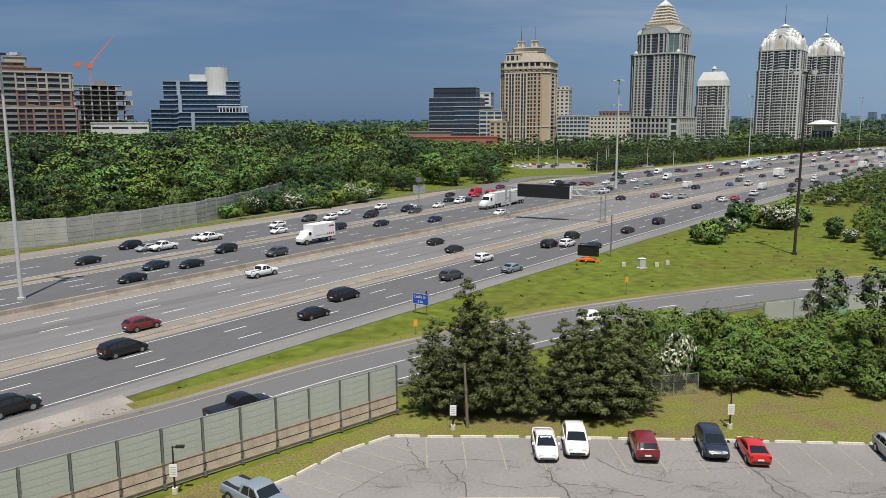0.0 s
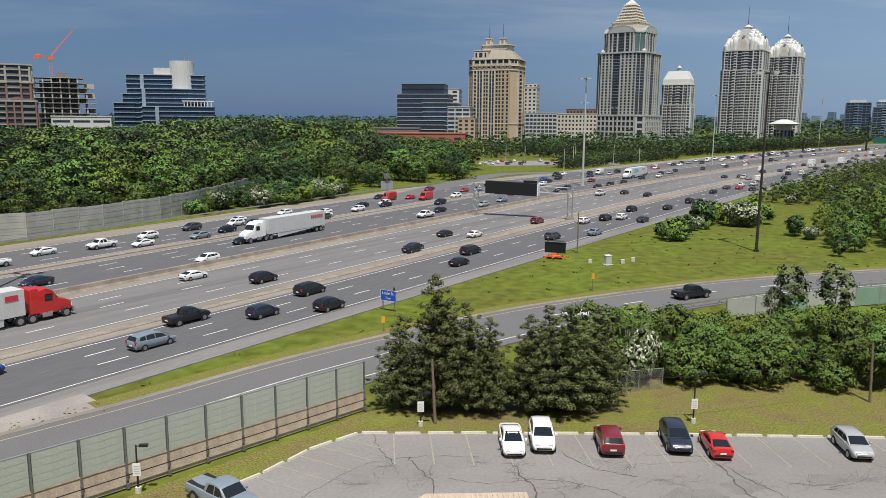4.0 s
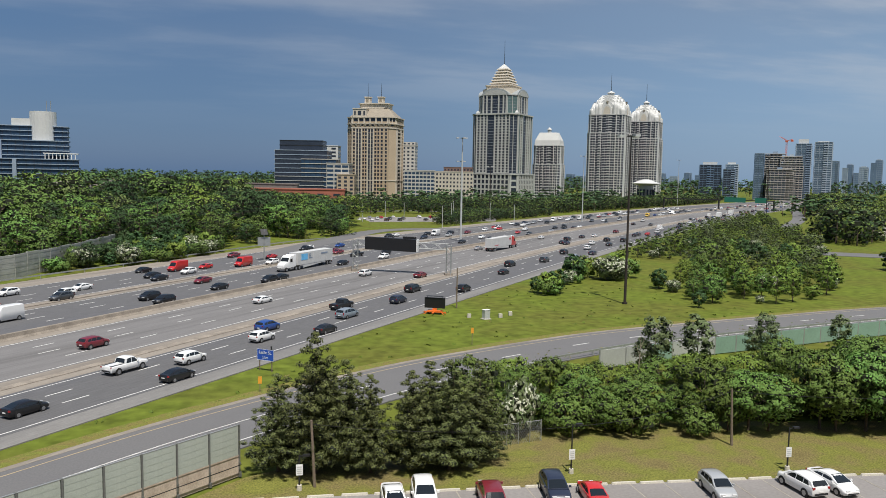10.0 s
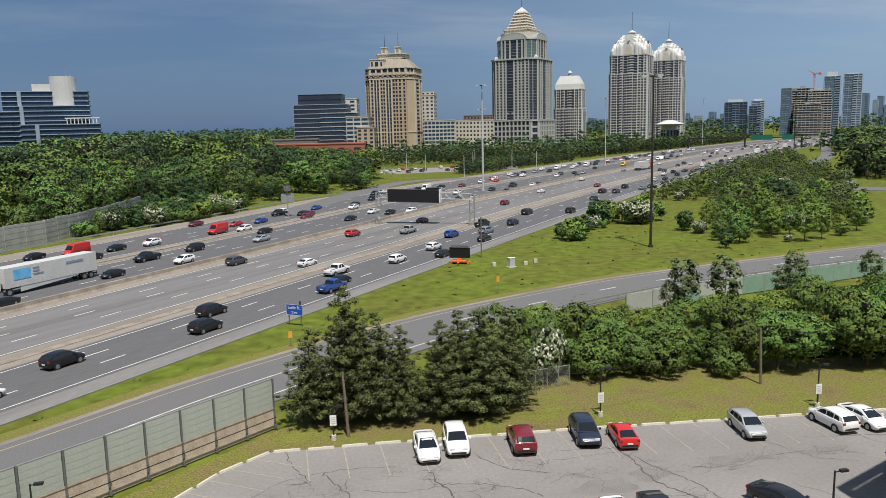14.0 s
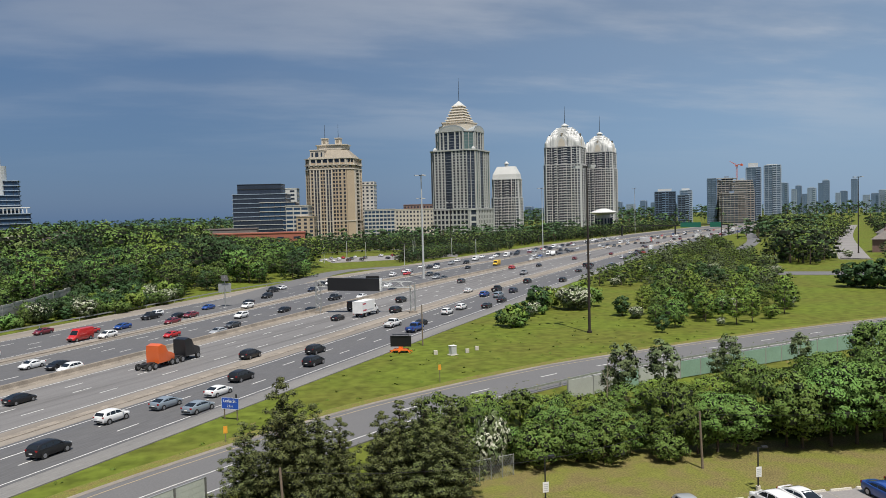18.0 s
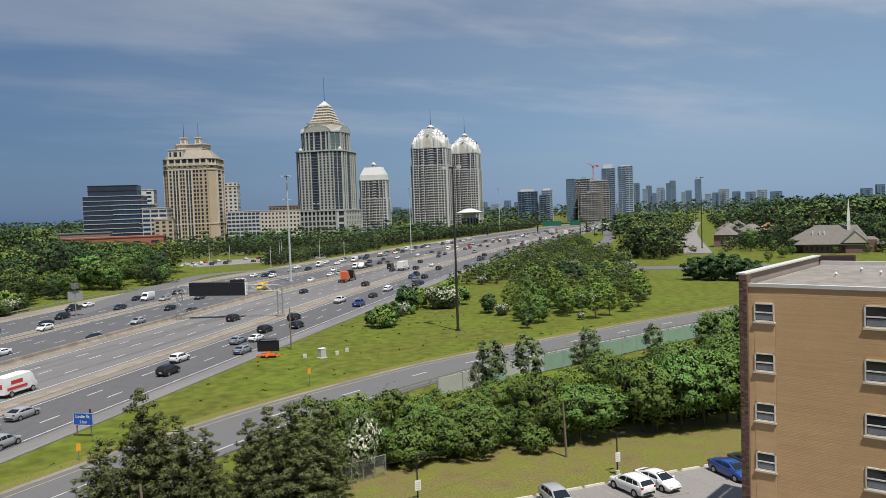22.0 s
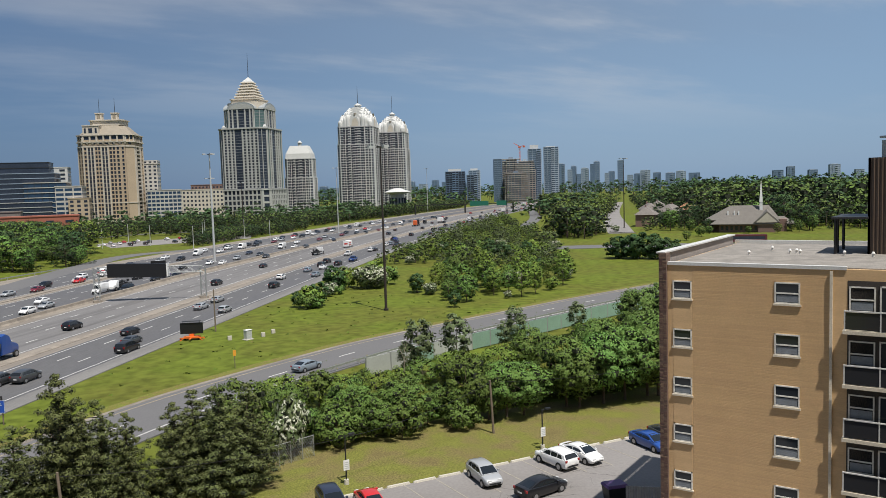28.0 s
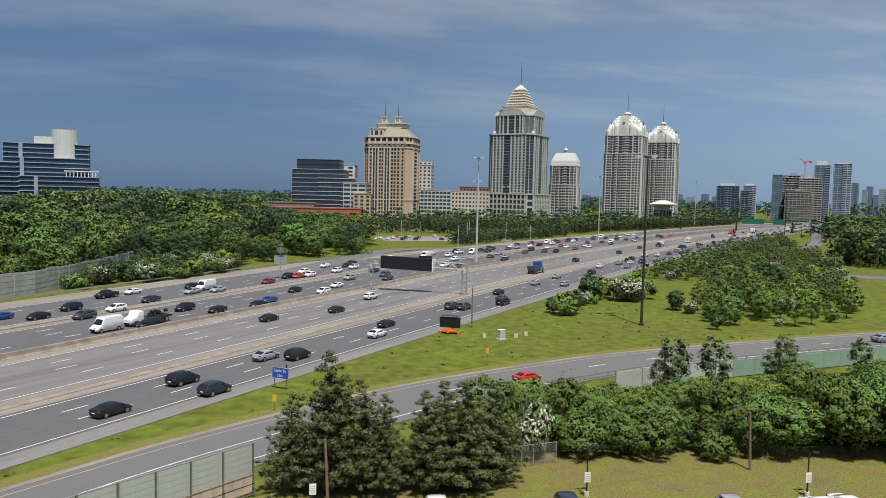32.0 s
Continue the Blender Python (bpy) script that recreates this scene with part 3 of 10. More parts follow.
def crack_net(x, y, wide, long, turn, seed):
    """A patch of crazed asphalt: short cracks branching off one another."""
    r = random.Random(seed)
    g = Geo()
    c, s_ = math.cos(radians(turn)), math.sin(radians(turn))
    for _ in range(17):
        u, v = r.gauss(0, 0.33) * long, r.gauss(0, 0.33) * wide
        a = r.choice((0.1, 1.5, 0.8, 2.4)) + r.uniform(-0.3, 0.3)
        pts = [(u, v)]
        for _ in range(r.randint(2, 4)):
            a += r.uniform(-0.7, 0.7)
            u, v = u + math.cos(a) * 0.42, v + math.sin(a) * 0.36
            pts.append((u, v))
        for p, q in zip(pts, pts[1:]):
            p, q = (Vector((x + u_ * c - v_ * s_, y + u_ * s_ + v_ * c)) for u_, v_ in (p, q))
            n = Vector((p.y - q.y, q.x - p.x)).normalized() * r.uniform(0.008, 0.02)
            g.face([(*(p - n), 0.006), (*(q - n), 0.006), (*(q + n), 0.006), (*(p + n), 0.006)])
    return g


for i, (x, y, w, d, a) in enumerate(((7.3, 46.6, 0.7, 3.2, 95), (12.6, 47.6, 1.3, 2.6, -35), (14.7, 47.2, 0.6, 1.8, 80), (21.0, 45.8, 1.3, 3.6, -60), (24.9, 44.0, 1.2, 3.0, 10), (29.0, 44.9, 1.0, 4.0, 8), (-0.9, 47.6, 0.6, 2.6, 110), (1.0, 45.8, 1.0, 2.4, 60), (22.2, 40.6, 0.8, 3.0, -50), (9.4, 44.2, 1.2, 3.0, 20), (-3.4, 45.2, 0.8, 2.6, 35), (34, 44.6, 1.0, 3.6, 0), (16.8, 45.0, 1.0, 4.0, 5), (5.0, 47.9, 0.4, 4.0, 3))):
    part("crazed_patch", crack_net(x, y, w, d, a, 70 + i), M_CRAZE, holder)
for i, (x, y, w, d, a) in enumerate(((-4.5, 40.2, 4.2, 1.6, 28), (20.8, 44.2, 3.5, 2.2, 3), (27.5, 45.2, 5.5, 1.6, -4), (34.5, 45.4, 3.4, 1.5, 8), (17.5, 43.2, 5.0, 2.4, 2))):
    g = Geo()
    ring = [(w / 2 * math.cos(t) * (0.8 + 0.2 * math.sin(3 * t + i)), d / 2 * math.sin(t) * (0.85 + 0.2 * math.cos(4 * t + i))) for t in [k * math.pi / 8 for k in range(16)]]
    g.face([(px, py, 0) for px, py in ring])
    solid("asphalt_patch", g, M_PATCH, "darker mended patch in the asphalt", "patch", kind="structure", m=pose(x, y, 0.003, 0, 0, a))
for x, y in ((-2.6, 45.6), (9.7, 45.7)):
    g = Geo()
    g.tube((0, 0, 0), (0, 0, 0.01), 0.24, n=20)
    solid("manhole_cover", g, M_PATCH, "small round worn iron manhole cover", "manhole cover", kind="structure", m=pose(x, y, 0))


# ---- near noise wall: pale green panels over a stained concrete base ----
def near_noise_wall():
    a, b = Vector((-3.5, 57.9)), Vector((-19.3, 43.5))
    d = (b - a) / 8
    ang = math.degrees(math.atan2(d.y, d.x))
    L = d.length
    wall = thing("noise_wall", None, "pale green panelled noise wall on a stained tan concrete base", "noise wall", kind="structure")
    post, panel, base = Geo(), Geo(), Geo()
    post.box(-0.05, 0.05, -0.12, 0.12, 0.25, 3.98)
    post.box(-0.09, 0.09, 0.06, 0.22, 0.0, 0.35)
    post.box(-0.08, 0.08, 0.06, 0.16, 0.95, 1.10)
    post = post.mesh("post", mat("dull_steel_post", (0.17, 0.175, 0.165), 0.6, 0.3, var=0.15))
    panel.box(-L / 2 + 0.1, L / 2 - 0.1, -0.06, 0.06, 0, 0.43)
    panel.box(-L / 2 + 0.1, L / 2 - 0.1, -0.045, 0.045, 0.43, 0.455)
    panel = panel.mesh("panel", M_WALLGREEN)
    base.box(-L / 2, L / 2, -0.2, 0.02, 0, 1.62)
    base.box(-L / 2, L / 2, -0.06, 0.06, 1.55, 1.66)
    base = base.mesh("base_block", M_WALLBASE)
    cap = Geo()
    cap.box(-L / 2, L / 2, -0.07, 0.07, 0, 0.04)
    cap = cap.mesh("cap", M_GALV)
    for i in range(-1, 16):
        p = a + d * i
        if i > -1:
            part("post", post, None, wall, m=pose(p.x, p.y, 0, 0, 0, ang))
        q = p + d * 0.5
        if i < 0:
            continue
        part("base_block", base, None, wall, "stained tan concrete", m=pose(q.x, q.y, 0, 0, 0, ang))
        for k in range(5):
            part("panel", panel, None, wall, m=pose(q.x, q.y, 1.66 + 0.455 * k, 0, 0, ang))
        part("cap", cap, None, wall, m=pose(q.x, q.y, 3.92, 0, 0, ang))
    w = Geo()
    for z in (0.95,):
        w.beam((a.x + 0.2, a.y - 0.22, z), (a.x + d.x * 16 + 0.2, a.y + d.y * 16 - 0.22, z), 0.05)
    part("cable_pipe", w, M_DARKMETAL, wall, "thin dark pipe along the base")


near_noise_wall()


def far_noise_wall():
    pts = [(-150, 118), (-112, 128), (-80.5, 139.8), (-71, 145.5), (-62.5, 160), (-56, 176), (-53, 190), (-50.5, 206), (-48, 234)]
    wall = thing("far_noise_wall", None, "grey ribbed concrete noise wall stepping along the verge", "noise wall", kind="structure")
    for i, (p, q) in enumerate(zip(pts, pts[1:])):
        p, q = Vector(p), Vector(q)
        n = max(1, round((q - p).length / 5))
        for k in range(n):
            a, b = p + (q - p) * (k / n), p + (q - p) * ((k + 1) / n)
            h = 5.0 + (0.14 if k % 2 else 0)
            g = Geo()
            for r in range(9):
                z0 = h * r / 9
                g.beam((a.x, a.y, z0 + h / 18 - 0.1), (b.x, b.y, z0 + h / 18 - 0.1), 0.16 if r % 2 else 0.2, h / 9 - 0.015)
            g.box(a.x - 0.12, a.x + 0.12, a.y - 0.12, a.y + 0.12, -0.1, h + 0.02)
            part("panel", g, M_GREYWALL, wall)


far_noise_wall()

# green glazed fence along the ramp bend
def ramp_fence():
    line = smooth_line([(37, 85.8), (48.3, 89.2), (55.5, 91.2), (66, 93.9), (83, 98.3), (110, 105), (145, 112)], 10)
    fence = thing("ramp_fence", None, "low translucent green noise fence below the ramp bend", "fence", kind="structure")
    M = mat("green_mesh_panel", (0.20, 0.31, 0.24), 0.4, var=0.12, scale=0.5)
    M2 = mat("pale_grey_panel", (0.36, 0.375, 0.345), 0.6, var=0.1, scale=0.5)
    last = line[0]
    for p in line:
        if (p - last).length > 3.4:
            h = 2.2
            g = Geo()
            g.beam((last.x, last.y, h / 2), (p.x, p.y, h / 2), 0.1, h)
            part("panel", g, M2 if p.x < 57.5 and not 46 < p.x < 51 else M, fence)
            g = Geo()
            g.box(last.x - 0.08, last.x + 0.08, last.y - 0.08, last.y + 0.08, -0.1, h + 0.12)
            part("post", g, M_GALV, fence)
            last = p
    rail = thing("ramp_guide_rail", None, "galvanised guide rail along the ramp's outer edge", "guide rail", kind="structure")
    g = Geo()
    pts = [p for p in offset_line(RAMP, 9.3) if 30 < p.x < 150]
    for a, b in zip(pts, pts[1:]):
        g.beam((a.x, a.y, 0.55), (b.x, b.y, 0.55), 0.07, 0.28)
    part("rail_beam", g, M_GALV, rail)
    for p in pts[::2]:
        g = Geo()
        g.box(p.x - 0.07, p.x + 0.07, p.y - 0.07, p.y + 0.07, -0.1, 0.7)
        part("post", g, M_GALV, rail)


ramp_fence()


# ---- trees ----
def leaf_card(g, p, size, rnd, out=Vector((0, 0, 0)), up=0.45, wild=0.6, slim=1.0):
    """One leafy spray, turned roughly outwards and up."""
    n = Vector((rnd.gauss(0, wild) + out.x, rnd.gauss(0, wild) + out.y, rnd.gauss(0, wild) + out.z + up)).normalized()
    s = n.orthogonal().normalized()
    s = (s * math.cos(a := rnd.uniform(0, 6.28)) + n.cross(s) * math.sin(a))
    t = n.cross(s)
    w, h = size * rnd.uniform(0.6, 1.2), size * rnd.uniform(0.35, 0.75) * slim
    g.face([p - s * w, p - t * h + s * w * 0.3, p + s * w - n * w * 0.2, p + t * h - s * w * 0.2])


def broad_crown(seed, height, radius, base, lumps, per, size, squash=1.0, spread=0.33, tuck=0.25, round_=0.8):
    """Leaves set in uneven lumps over a crown, with gaps."""
    rnd = random.Random(seed)
    g = Geo()
    mid = (height + base) / 2
    hz = (height - base) / 2
    for i in range(lumps):
        t = i / lumps
        a = i * 2.399 + rnd.uniform(-0.4, 0.4)
        zz = -0.75 + 1.7 * t + rnd.uniform(-0.16, 0.16)
        rr = math.sqrt(max(0.05, 1 - min(0.95, zz * zz))) * rnd.uniform(0.66, 1.0) * (1 + tuck * min(0.0, zz))
        c = Vector((math.cos(a) * rr * radius, math.sin(a) * rr * radius, mid + zz * hz * 0.85))
        lr = radius * spread * rnd.uniform(0.7, 1.35)
        # near-black block in each lump paints the crown's inner shade
        k = lr * 0.41
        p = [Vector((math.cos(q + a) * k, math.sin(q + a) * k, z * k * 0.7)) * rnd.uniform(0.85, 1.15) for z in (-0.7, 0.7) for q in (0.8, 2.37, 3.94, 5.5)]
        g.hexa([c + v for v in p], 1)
        for _ in range(per):
            o = Vector((rnd.gauss(0, 1), rnd.gauss(0, 1), rnd.gauss(0, 1) + 0.5)).normalized()
            v = o * lr * rnd.uniform(0.6, 1.12)
            v.z *= 0.75 * squash
            co = Vector((c.x + v.x, c.y + v.y, (c.z + v.z - mid) * radius / hz)).normalized()
            leaf_card(g, c + v, size, rnd, o * 0.70 + co * 0.55, 0.15, 0.42)
            g.n[len(g.f) - 1] = tuple((o * (1.3 - round_) + co * round_ + Vector((rnd.gauss(0, 0.16), rnd.gauss(0, 0.16), rnd.gauss(0, 0.16) + 0.10))).normalized())
    return g


def trunk_geo(seed, height, base, r, limbs=6, spread=0.5):
    rnd = random.Random(seed)
    g = Geo()
    lean = Vector((rnd.uniform(-0.03, 0.03), rnd.uniform(-0.03, 0.03), 1))
    g.tube((0, 0, -0.15), lean * base, r, r * 0.75, 7)
    g.tube(lean * base, lean * height * 0.85, r * 0.75, r * 0.18, 6)
    for k in range(limbs):
        a, z = k * 2.4 + rnd.uniform(-0.3, 0.3), base * 0.9 + (height - base) * 0.6 * k / limbs
        L = (height - base) * spread * rnd.uniform(0.6, 1.0)
        p = lean * z
        g.tube(p, p + Vector((math.cos(a) * L, math.sin(a) * L, L * 0.7)), r * 0.4, r * 0.1, 5, cap=False)
    return g


def pine_crown(seed, height, radius, whorls, size):
    """Rounded needle puffs along layered boughs, with gaps and painted shade between the layers."""
    rnd = random.Random(seed)
    g = Geo()
    for w in range(whorls):
        t = w / (whorls - 1)
        z = height * (0.12 + 0.83 * t)
        R = radius * min(1.0, 0.80 + 1.2 * t) * (1 - t) ** 0.70 + 0.25
        n = max(3, int(8 * (1 - t) + 3))
        for k in range(n):
            a = 6.283 * k / n + rnd.uniform(-0.35, 0.35) + w * 1.1
            L = R * rnd.uniform(0.62, 1.15)
            dz = rnd.uniform(-0.22, 0.22)
            steps = max(1, round(L / 0.62))
            g.tube((0, 0, z + dz - 0.1), (math.cos(a) * L, math.sin(a) * L, z + dz + L * 0.06), 0.05, 0.015, 4, mi=1, cap=False)
            for j in range(steps):
                q = (j + 0.75 + rnd.uniform(-0.2, 0.2)) / steps
                c = Vector((math.cos(a) * L * q, math.sin(a) * L * q, z + dz + L * 0.12 * q * q))
                c += Vector((rnd.gauss(0, 0.14), rnd.gauss(0, 0.14), rnd.gauss(0, 0.07)))
                pr = rnd.uniform(0.34, 0.56) * (1.0 - 0.35 * t)
                # near-black block under each puff darkens the pine's inside like shade
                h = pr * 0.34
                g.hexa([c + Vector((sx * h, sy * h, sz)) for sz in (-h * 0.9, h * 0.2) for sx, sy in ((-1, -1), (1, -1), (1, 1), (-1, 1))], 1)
                for _ in range(52):
                    o = Vector((rnd.gauss(0, 1), rnd.gauss(0, 1), rnd.gauss(0, 0.8) + 0.35)).normalized()
                    tip = c + Vector((o.x, o.y, o.z * 0.7)) * pr * rnd.uniform(0.7, 1.12)
                    leaf_card(g, tip, size, rnd, o * 0.9, 0.25, 0.32, 0.55)
                    g.n[len(g.f) - 1] = tuple((o + Vector((math.cos(a) * 0.25, math.sin(a) * 0.25, 0.2))).normalized())
    return g


TREES = {}


def tree_kind(key, crown, trunk, leaf, bark, name, label, extra=None):
    TREES[key] = (crown.mesh("crown", [leaf, M_INNER]), trunk.mesh("trunk", bark, True), name, label, extra)


def plant(key, x, y, s=1.0, turn=0.0, sz=None, group="", label=None, z=-0.12):
    c, t, name, lab, extra = TREES[key]
    ob = thing(name, Matrix.LocRotScale((x, y, z), Euler((0, 0, turn)), (s, s, sz or s)), label or lab, "shrub" if name.endswith("shrub") else "tree", group)
    part("trunk", t, None, ob)
    part("crown", c, None, ob)
    if extra:
        part("blossom", extra, None, ob, "clusters of white blossom")
    return ob


# near kinds (small leaves)
for i in range(3):
    tree_kind("pine%d" % i, pine_crown(20 + i, 10.0, 3.1, 16, 0.125), trunk_geo(30 + i, 10.0, 2.0, 0.2, 4, 0.2), M_NEEDLE, M_BARK, "pine_tree", "dark bushy Austrian pine at the lot's edge")
for i in range(4):
    tree_kind("near%d" % i, broad_crown(40 + i, 6.6, 2.9, 0.3, 46, 78, 0.145, 0.9, 0.26), trunk_geo(50 + i, 6.0, 1.4, 0.14), (M_NEARLEAF, M_NEARLEAF, M_LEAF2, M_LEAF)[i], M_BARK, "broadleaf_tree", ("full green broadleaf tree in the hedgerow", "full green broadleaf tree in the hedgerow", "yellow-green young tree in the hedgerow", "dark glossy broadleaf tree in the hedgerow")[i])
for i in range(2):
    tree_kind("shade%d" % i, broad_crown(46 + i, 7.6, 3.7, 0.9, 58, 84, 0.165, 0.8, 0.24, 0.5), trunk_geo(56 + i, 6.5, 2.2, 0.17, 8, 0.5), (M_NEARLEAF, M_LEAF)[i], M_BARK, "broadleaf_tree", "spreading broadleaf tree with deep shade beneath")
for i in range(2):
    tree_kind("bush%d" % i, broad_crown(48 + i, 3.4, 2.3, 0.1, 32, 70, 0.145, 0.9, 0.29), trunk_geo(58 + i, 3.0, 0.5, 0.08), (M_NEARLEAF, M_LEAF2)[i], M_BARK, "wild_shrub", ("leafy green bush in the hedgerow", "yellow-green bush in the hedgerow")[i])
for i in range(2):
    tree_kind("poplar%d" % i, broad_crown(60 + i, 6.0, 1.35, 0.7, 22, 60, 0.17, 1.0, 0.42), trunk_geo(66 + i, 6.0, 1.0, 0.09, 5, 0.2), M_SILVER, M_PALEBARK, "poplar_tree", "slim grey-green young poplar")
# middle kinds
for i in range(5):
    h = (9, 11, 12.5, 10, 8)[i]
    tree_kind("wood%d" % i, broad_crown(70 + i, h, h * (0.36, 0.34, 0.30, 0.42, 0.40)[i], 0.4, 28, 50, 0.24, 0.9, 0.36, 0.45, 1.0), trunk_geo(80 + i, h, 2.2, 0.22), (M_LEAF, M_LEAF3, M_LEAF, M_LEAF2, M_LEAF)[i], M_BARK, "broadleaf_tree", ("broad green woodland tree", "dark green woodland tree", "tall green woodland tree", "pale green spreading tree", "round green woodland tree")[i])
for i in range(3):
    h = (7.0, 8.5, 6.0)[i]
    tree_kind("thick%d" % i, broad_crown(75 + i, h, h * (0.36, 0.28, 0.44)[i], 0.1, 26, 46, 0.23, 0.9, 0.34, 0.1, 0.9), trunk_geo(85 + i, h, 1.2, 0.14), (M_NEARLEAF, M_LEAF2, M_LEAF)[i], M_BARK, "broadleaf_tree", ("bushy young tree in the thicket", "slim yellow-green young tree", "broad low tree in the thicket")[i])
for i in range(4):
    h = (2.6, 3.4, 4.2, 3.0)[i]
    bl = None
    if i == 3:
        bl = broad_crown(99, 3.05, 1.75, 0.5, 14, 26, 0.17, 0.9, 0.36).mesh("blossom", [M_BLOSSOM, M_INNER])
    tree_kind("shrub%d" % i, broad_crown(90 + i, h, (1.7, 1.6, 1.5, 1.7)[i], 0.1, 15, 42, 0.24, 0.9, 0.38), trunk_geo(95 + i, h, 0.4, 0.07, 5, 0.4), (M_LEAF, M_LEAF2, M_LEAF3, M_SILVER)[i], M_BARK, "flowering_shrub" if i == 3 else "wild_shrub", "wild green shrub on the grassy rise" if i < 3 else "shrub covered in white blossom", bl)

# the two pine groups
for x, y, k, s, sz in ((-0.6, 58.3, 0, 0.82, 0.80), (2.1, 57.6, 1, 0.98, 1.13), (4.6, 57.9, 2, 0.86, 0.90), (6.3, 57.0, 0, 0.72, 0.80), (3.2, 59.3, 2, 0.9, 0.9), (9.4, 57.0, 1, 0.78, 0.82), (12.4, 56.8, 2, 0.96, 0.90), (15.0, 58.2, 0, 0.86, 0.86), (11.2, 59.4, 0, 0.86, 0.84)):
    plant("pine%d" % k, x, y, s, x * 1.7, sz, "pines at the lot's edge")
# hedgerow between lawn and ramp
rnd = random.Random(11)
for i in range(24):
    x = 16.5 + i * 1.95
    y0 = 65.2 - (x - 18.7) * 0.187
    if x < 40:
        if i % 3 == 1:
            plant("bush%d" % rnd.choice((0, 0, 1)), x, y0 - rnd.uniform(0.2, 1.0), s := rnd.uniform(0.75, 1.15), rnd.uniform(0, 6.28), s * rnd.uniform(0.8, 1.2), "hedgerow trees")
        s = rnd.choice((0.55, 0.66, 0.78, 0.92))
        plant("near%d" % rnd.choice((0, 1, 0, 3, 1, 2)), x + rnd.uniform(-0.6, 0.6), y0 + rnd.uniform(0.2, 2.0), s, rnd.uniform(0, 6.28), s * rnd.uniform(0.75, 1.2), "hedgerow trees")
    else:
        s = rnd.uniform(0.78, 1.0) if x < 50 else rnd.uniform(0.9, 1.15)
        if i % 4 != 3:
            plant("shade%d" % rnd.choice((0, 0, 1)), x + rnd.uniform(-0.7, 0.7), y0 + rnd.uniform(0.6, 2.4), s, rnd.uniform(0, 6.28), s * rnd.uniform(0.85, 1.12), "hedgerow trees")
for i in range(17):
    x = 17.5 + i * 2.7
    y0 = 70.5 - (x - 18.7) * 0.15
    plant("near%d" % rnd.choice((0, 1, 2, 3, 2)), x + rnd.uniform(-1.1, 1.1), y0 + rnd.uniform(-1.4, 2.8), s := rnd.choice((0.45, 0.55, 0.65, 0.8)), rnd.uniform(0, 6.28), s * rnd.uniform(0.75, 1.1), "hedgerow trees")
for i in range(13):
    x = 24 + i * 3.4 + rnd.uniform(-1, 1)
    plant("bush%d" % rnd.choice((1, 1, 0)), x, 77 + rnd.uniform(-2.5, 3.0) + (x - 24) * 0.06, s := rnd.uniform(0.7, 1.15), rnd.uniform(0, 6.28), s * rnd.uniform(0.85, 1.25), "hedgerow trees")
for x, y, k, s in ((42.6, 82.5, 0, 1.0), (47.1, 81.2, 1, 1.02), (41.2, 83.2, 1, 0.6), (60.2, 87.1, 0, 0.88), (72.8, 89.5, 1, 0.75), (58.6, 87.6, 1, 0.6), (86, 92, 0, 0.8)):
    plant("poplar%d" % k, x, y, s * 1.22, x, s * 1.24, "young poplars")
for x, y in [(58, 67), (62, 71), (66, 68), (70, 72), (75, 70), (80, 76), (86, 72), (76, 79), (86, 84)]:
    plant("shade%d" % rnd.choice((0, 1)), x, y, s := rnd.uniform(0.85, 1.12), x, s * rnd.uniform(0.9, 1.1), "hedgerow trees")
for x, y, s, sz in ((19.6, 63.2, 0.85, 1.35), (20.6, 64.4, 0.8, 1.6)):
    plant("shrub3", x, y, s, x, sz, "hedgerow trees", "tall hedgerow shrub in white blossom")
for i in range(14):
    plant("bush%d" % (i % 2), 41.5 + i * 1.75, 66.6 - i * 0.25 + (i % 3) * 0.7, 0.8 + 0.1 * (i % 4), i * 1.3, 0.55 + 0.1 * (i % 3), "hedgerow trees", "low bush in the deep shade of the hedgerow")
# bare dead sapling
g = Geo()
for k in range(9):
    a = k * 2.4
    z = 1.2 + k * 0.42
    g.tube((0.02 * k, 0, z), (math.cos(a) * 0.8 + 0.02 * k, math.sin(a) * 0.8, z + 1.5), 0.03, 0.008, 5)
g.tube((0, 0, -0.1), (0.2, 0, 6.2), 0.07, 0.015, 6)
solid("dead_sapling", g, M_PALEBARK, "bare grey dead sapling in the hedgerow", "tree", m=pose(37.5, 76.5, -0.1))

# shrubs and young trees on the grassy rise between ramp and highway
def inside(x, y, ring):
    hit = False
    for (x0, y0), (x1, y1) in zip(ring, ring[1:] + ring[:1]):
        if (y0 > y) != (y1 > y) and x < (x1 - x0) * (y - y0) / (y1 - y0) + x0:
            hit = not hit
    return hit


def n_of(x, y):
    return x * ROAD_V.x + y * ROAD_V.y


def s_of(x, y):
    return x * ROAD_U.x + y * ROAD_U.y


def smooth01(v):
    v = max(0.0, min(1.0, v))
    return v * v * (3 - 2 * v)


def hill(x, y):
    """The land west of the highway climbs away from the road."""
    s = s_of(x, y)
    d = n_of(x, y) - lane_n(150, s)
    return 9.5 * smooth01(d / 110) * smooth01((360 - s) / 80)


def slope():
    g = Geo()
    xs, ys = list(range(-560, 60, 20)), list(range(120, 620, 20))
    idx = {}
    for x in xs:
        for y in ys:
            idx[x, y] = len(g.v)
            g.v.append((x, y, hill(x, y) - 0.14))
    for x in xs[:-1]:
        for y in ys[:-1]:
            q = [idx[x, y], idx[x + 20, y], idx[x + 20, y + 20], idx[x, y + 20]]
            if max(g.v[i][2] for i in q) > -0.1:
                g.f.append(q)
                g.m.append(0)
    return solid("wooded_slope", g, M_GRASS, "grassy slope under the woods west of the highway", "ground", kind="structure", smooth=True)


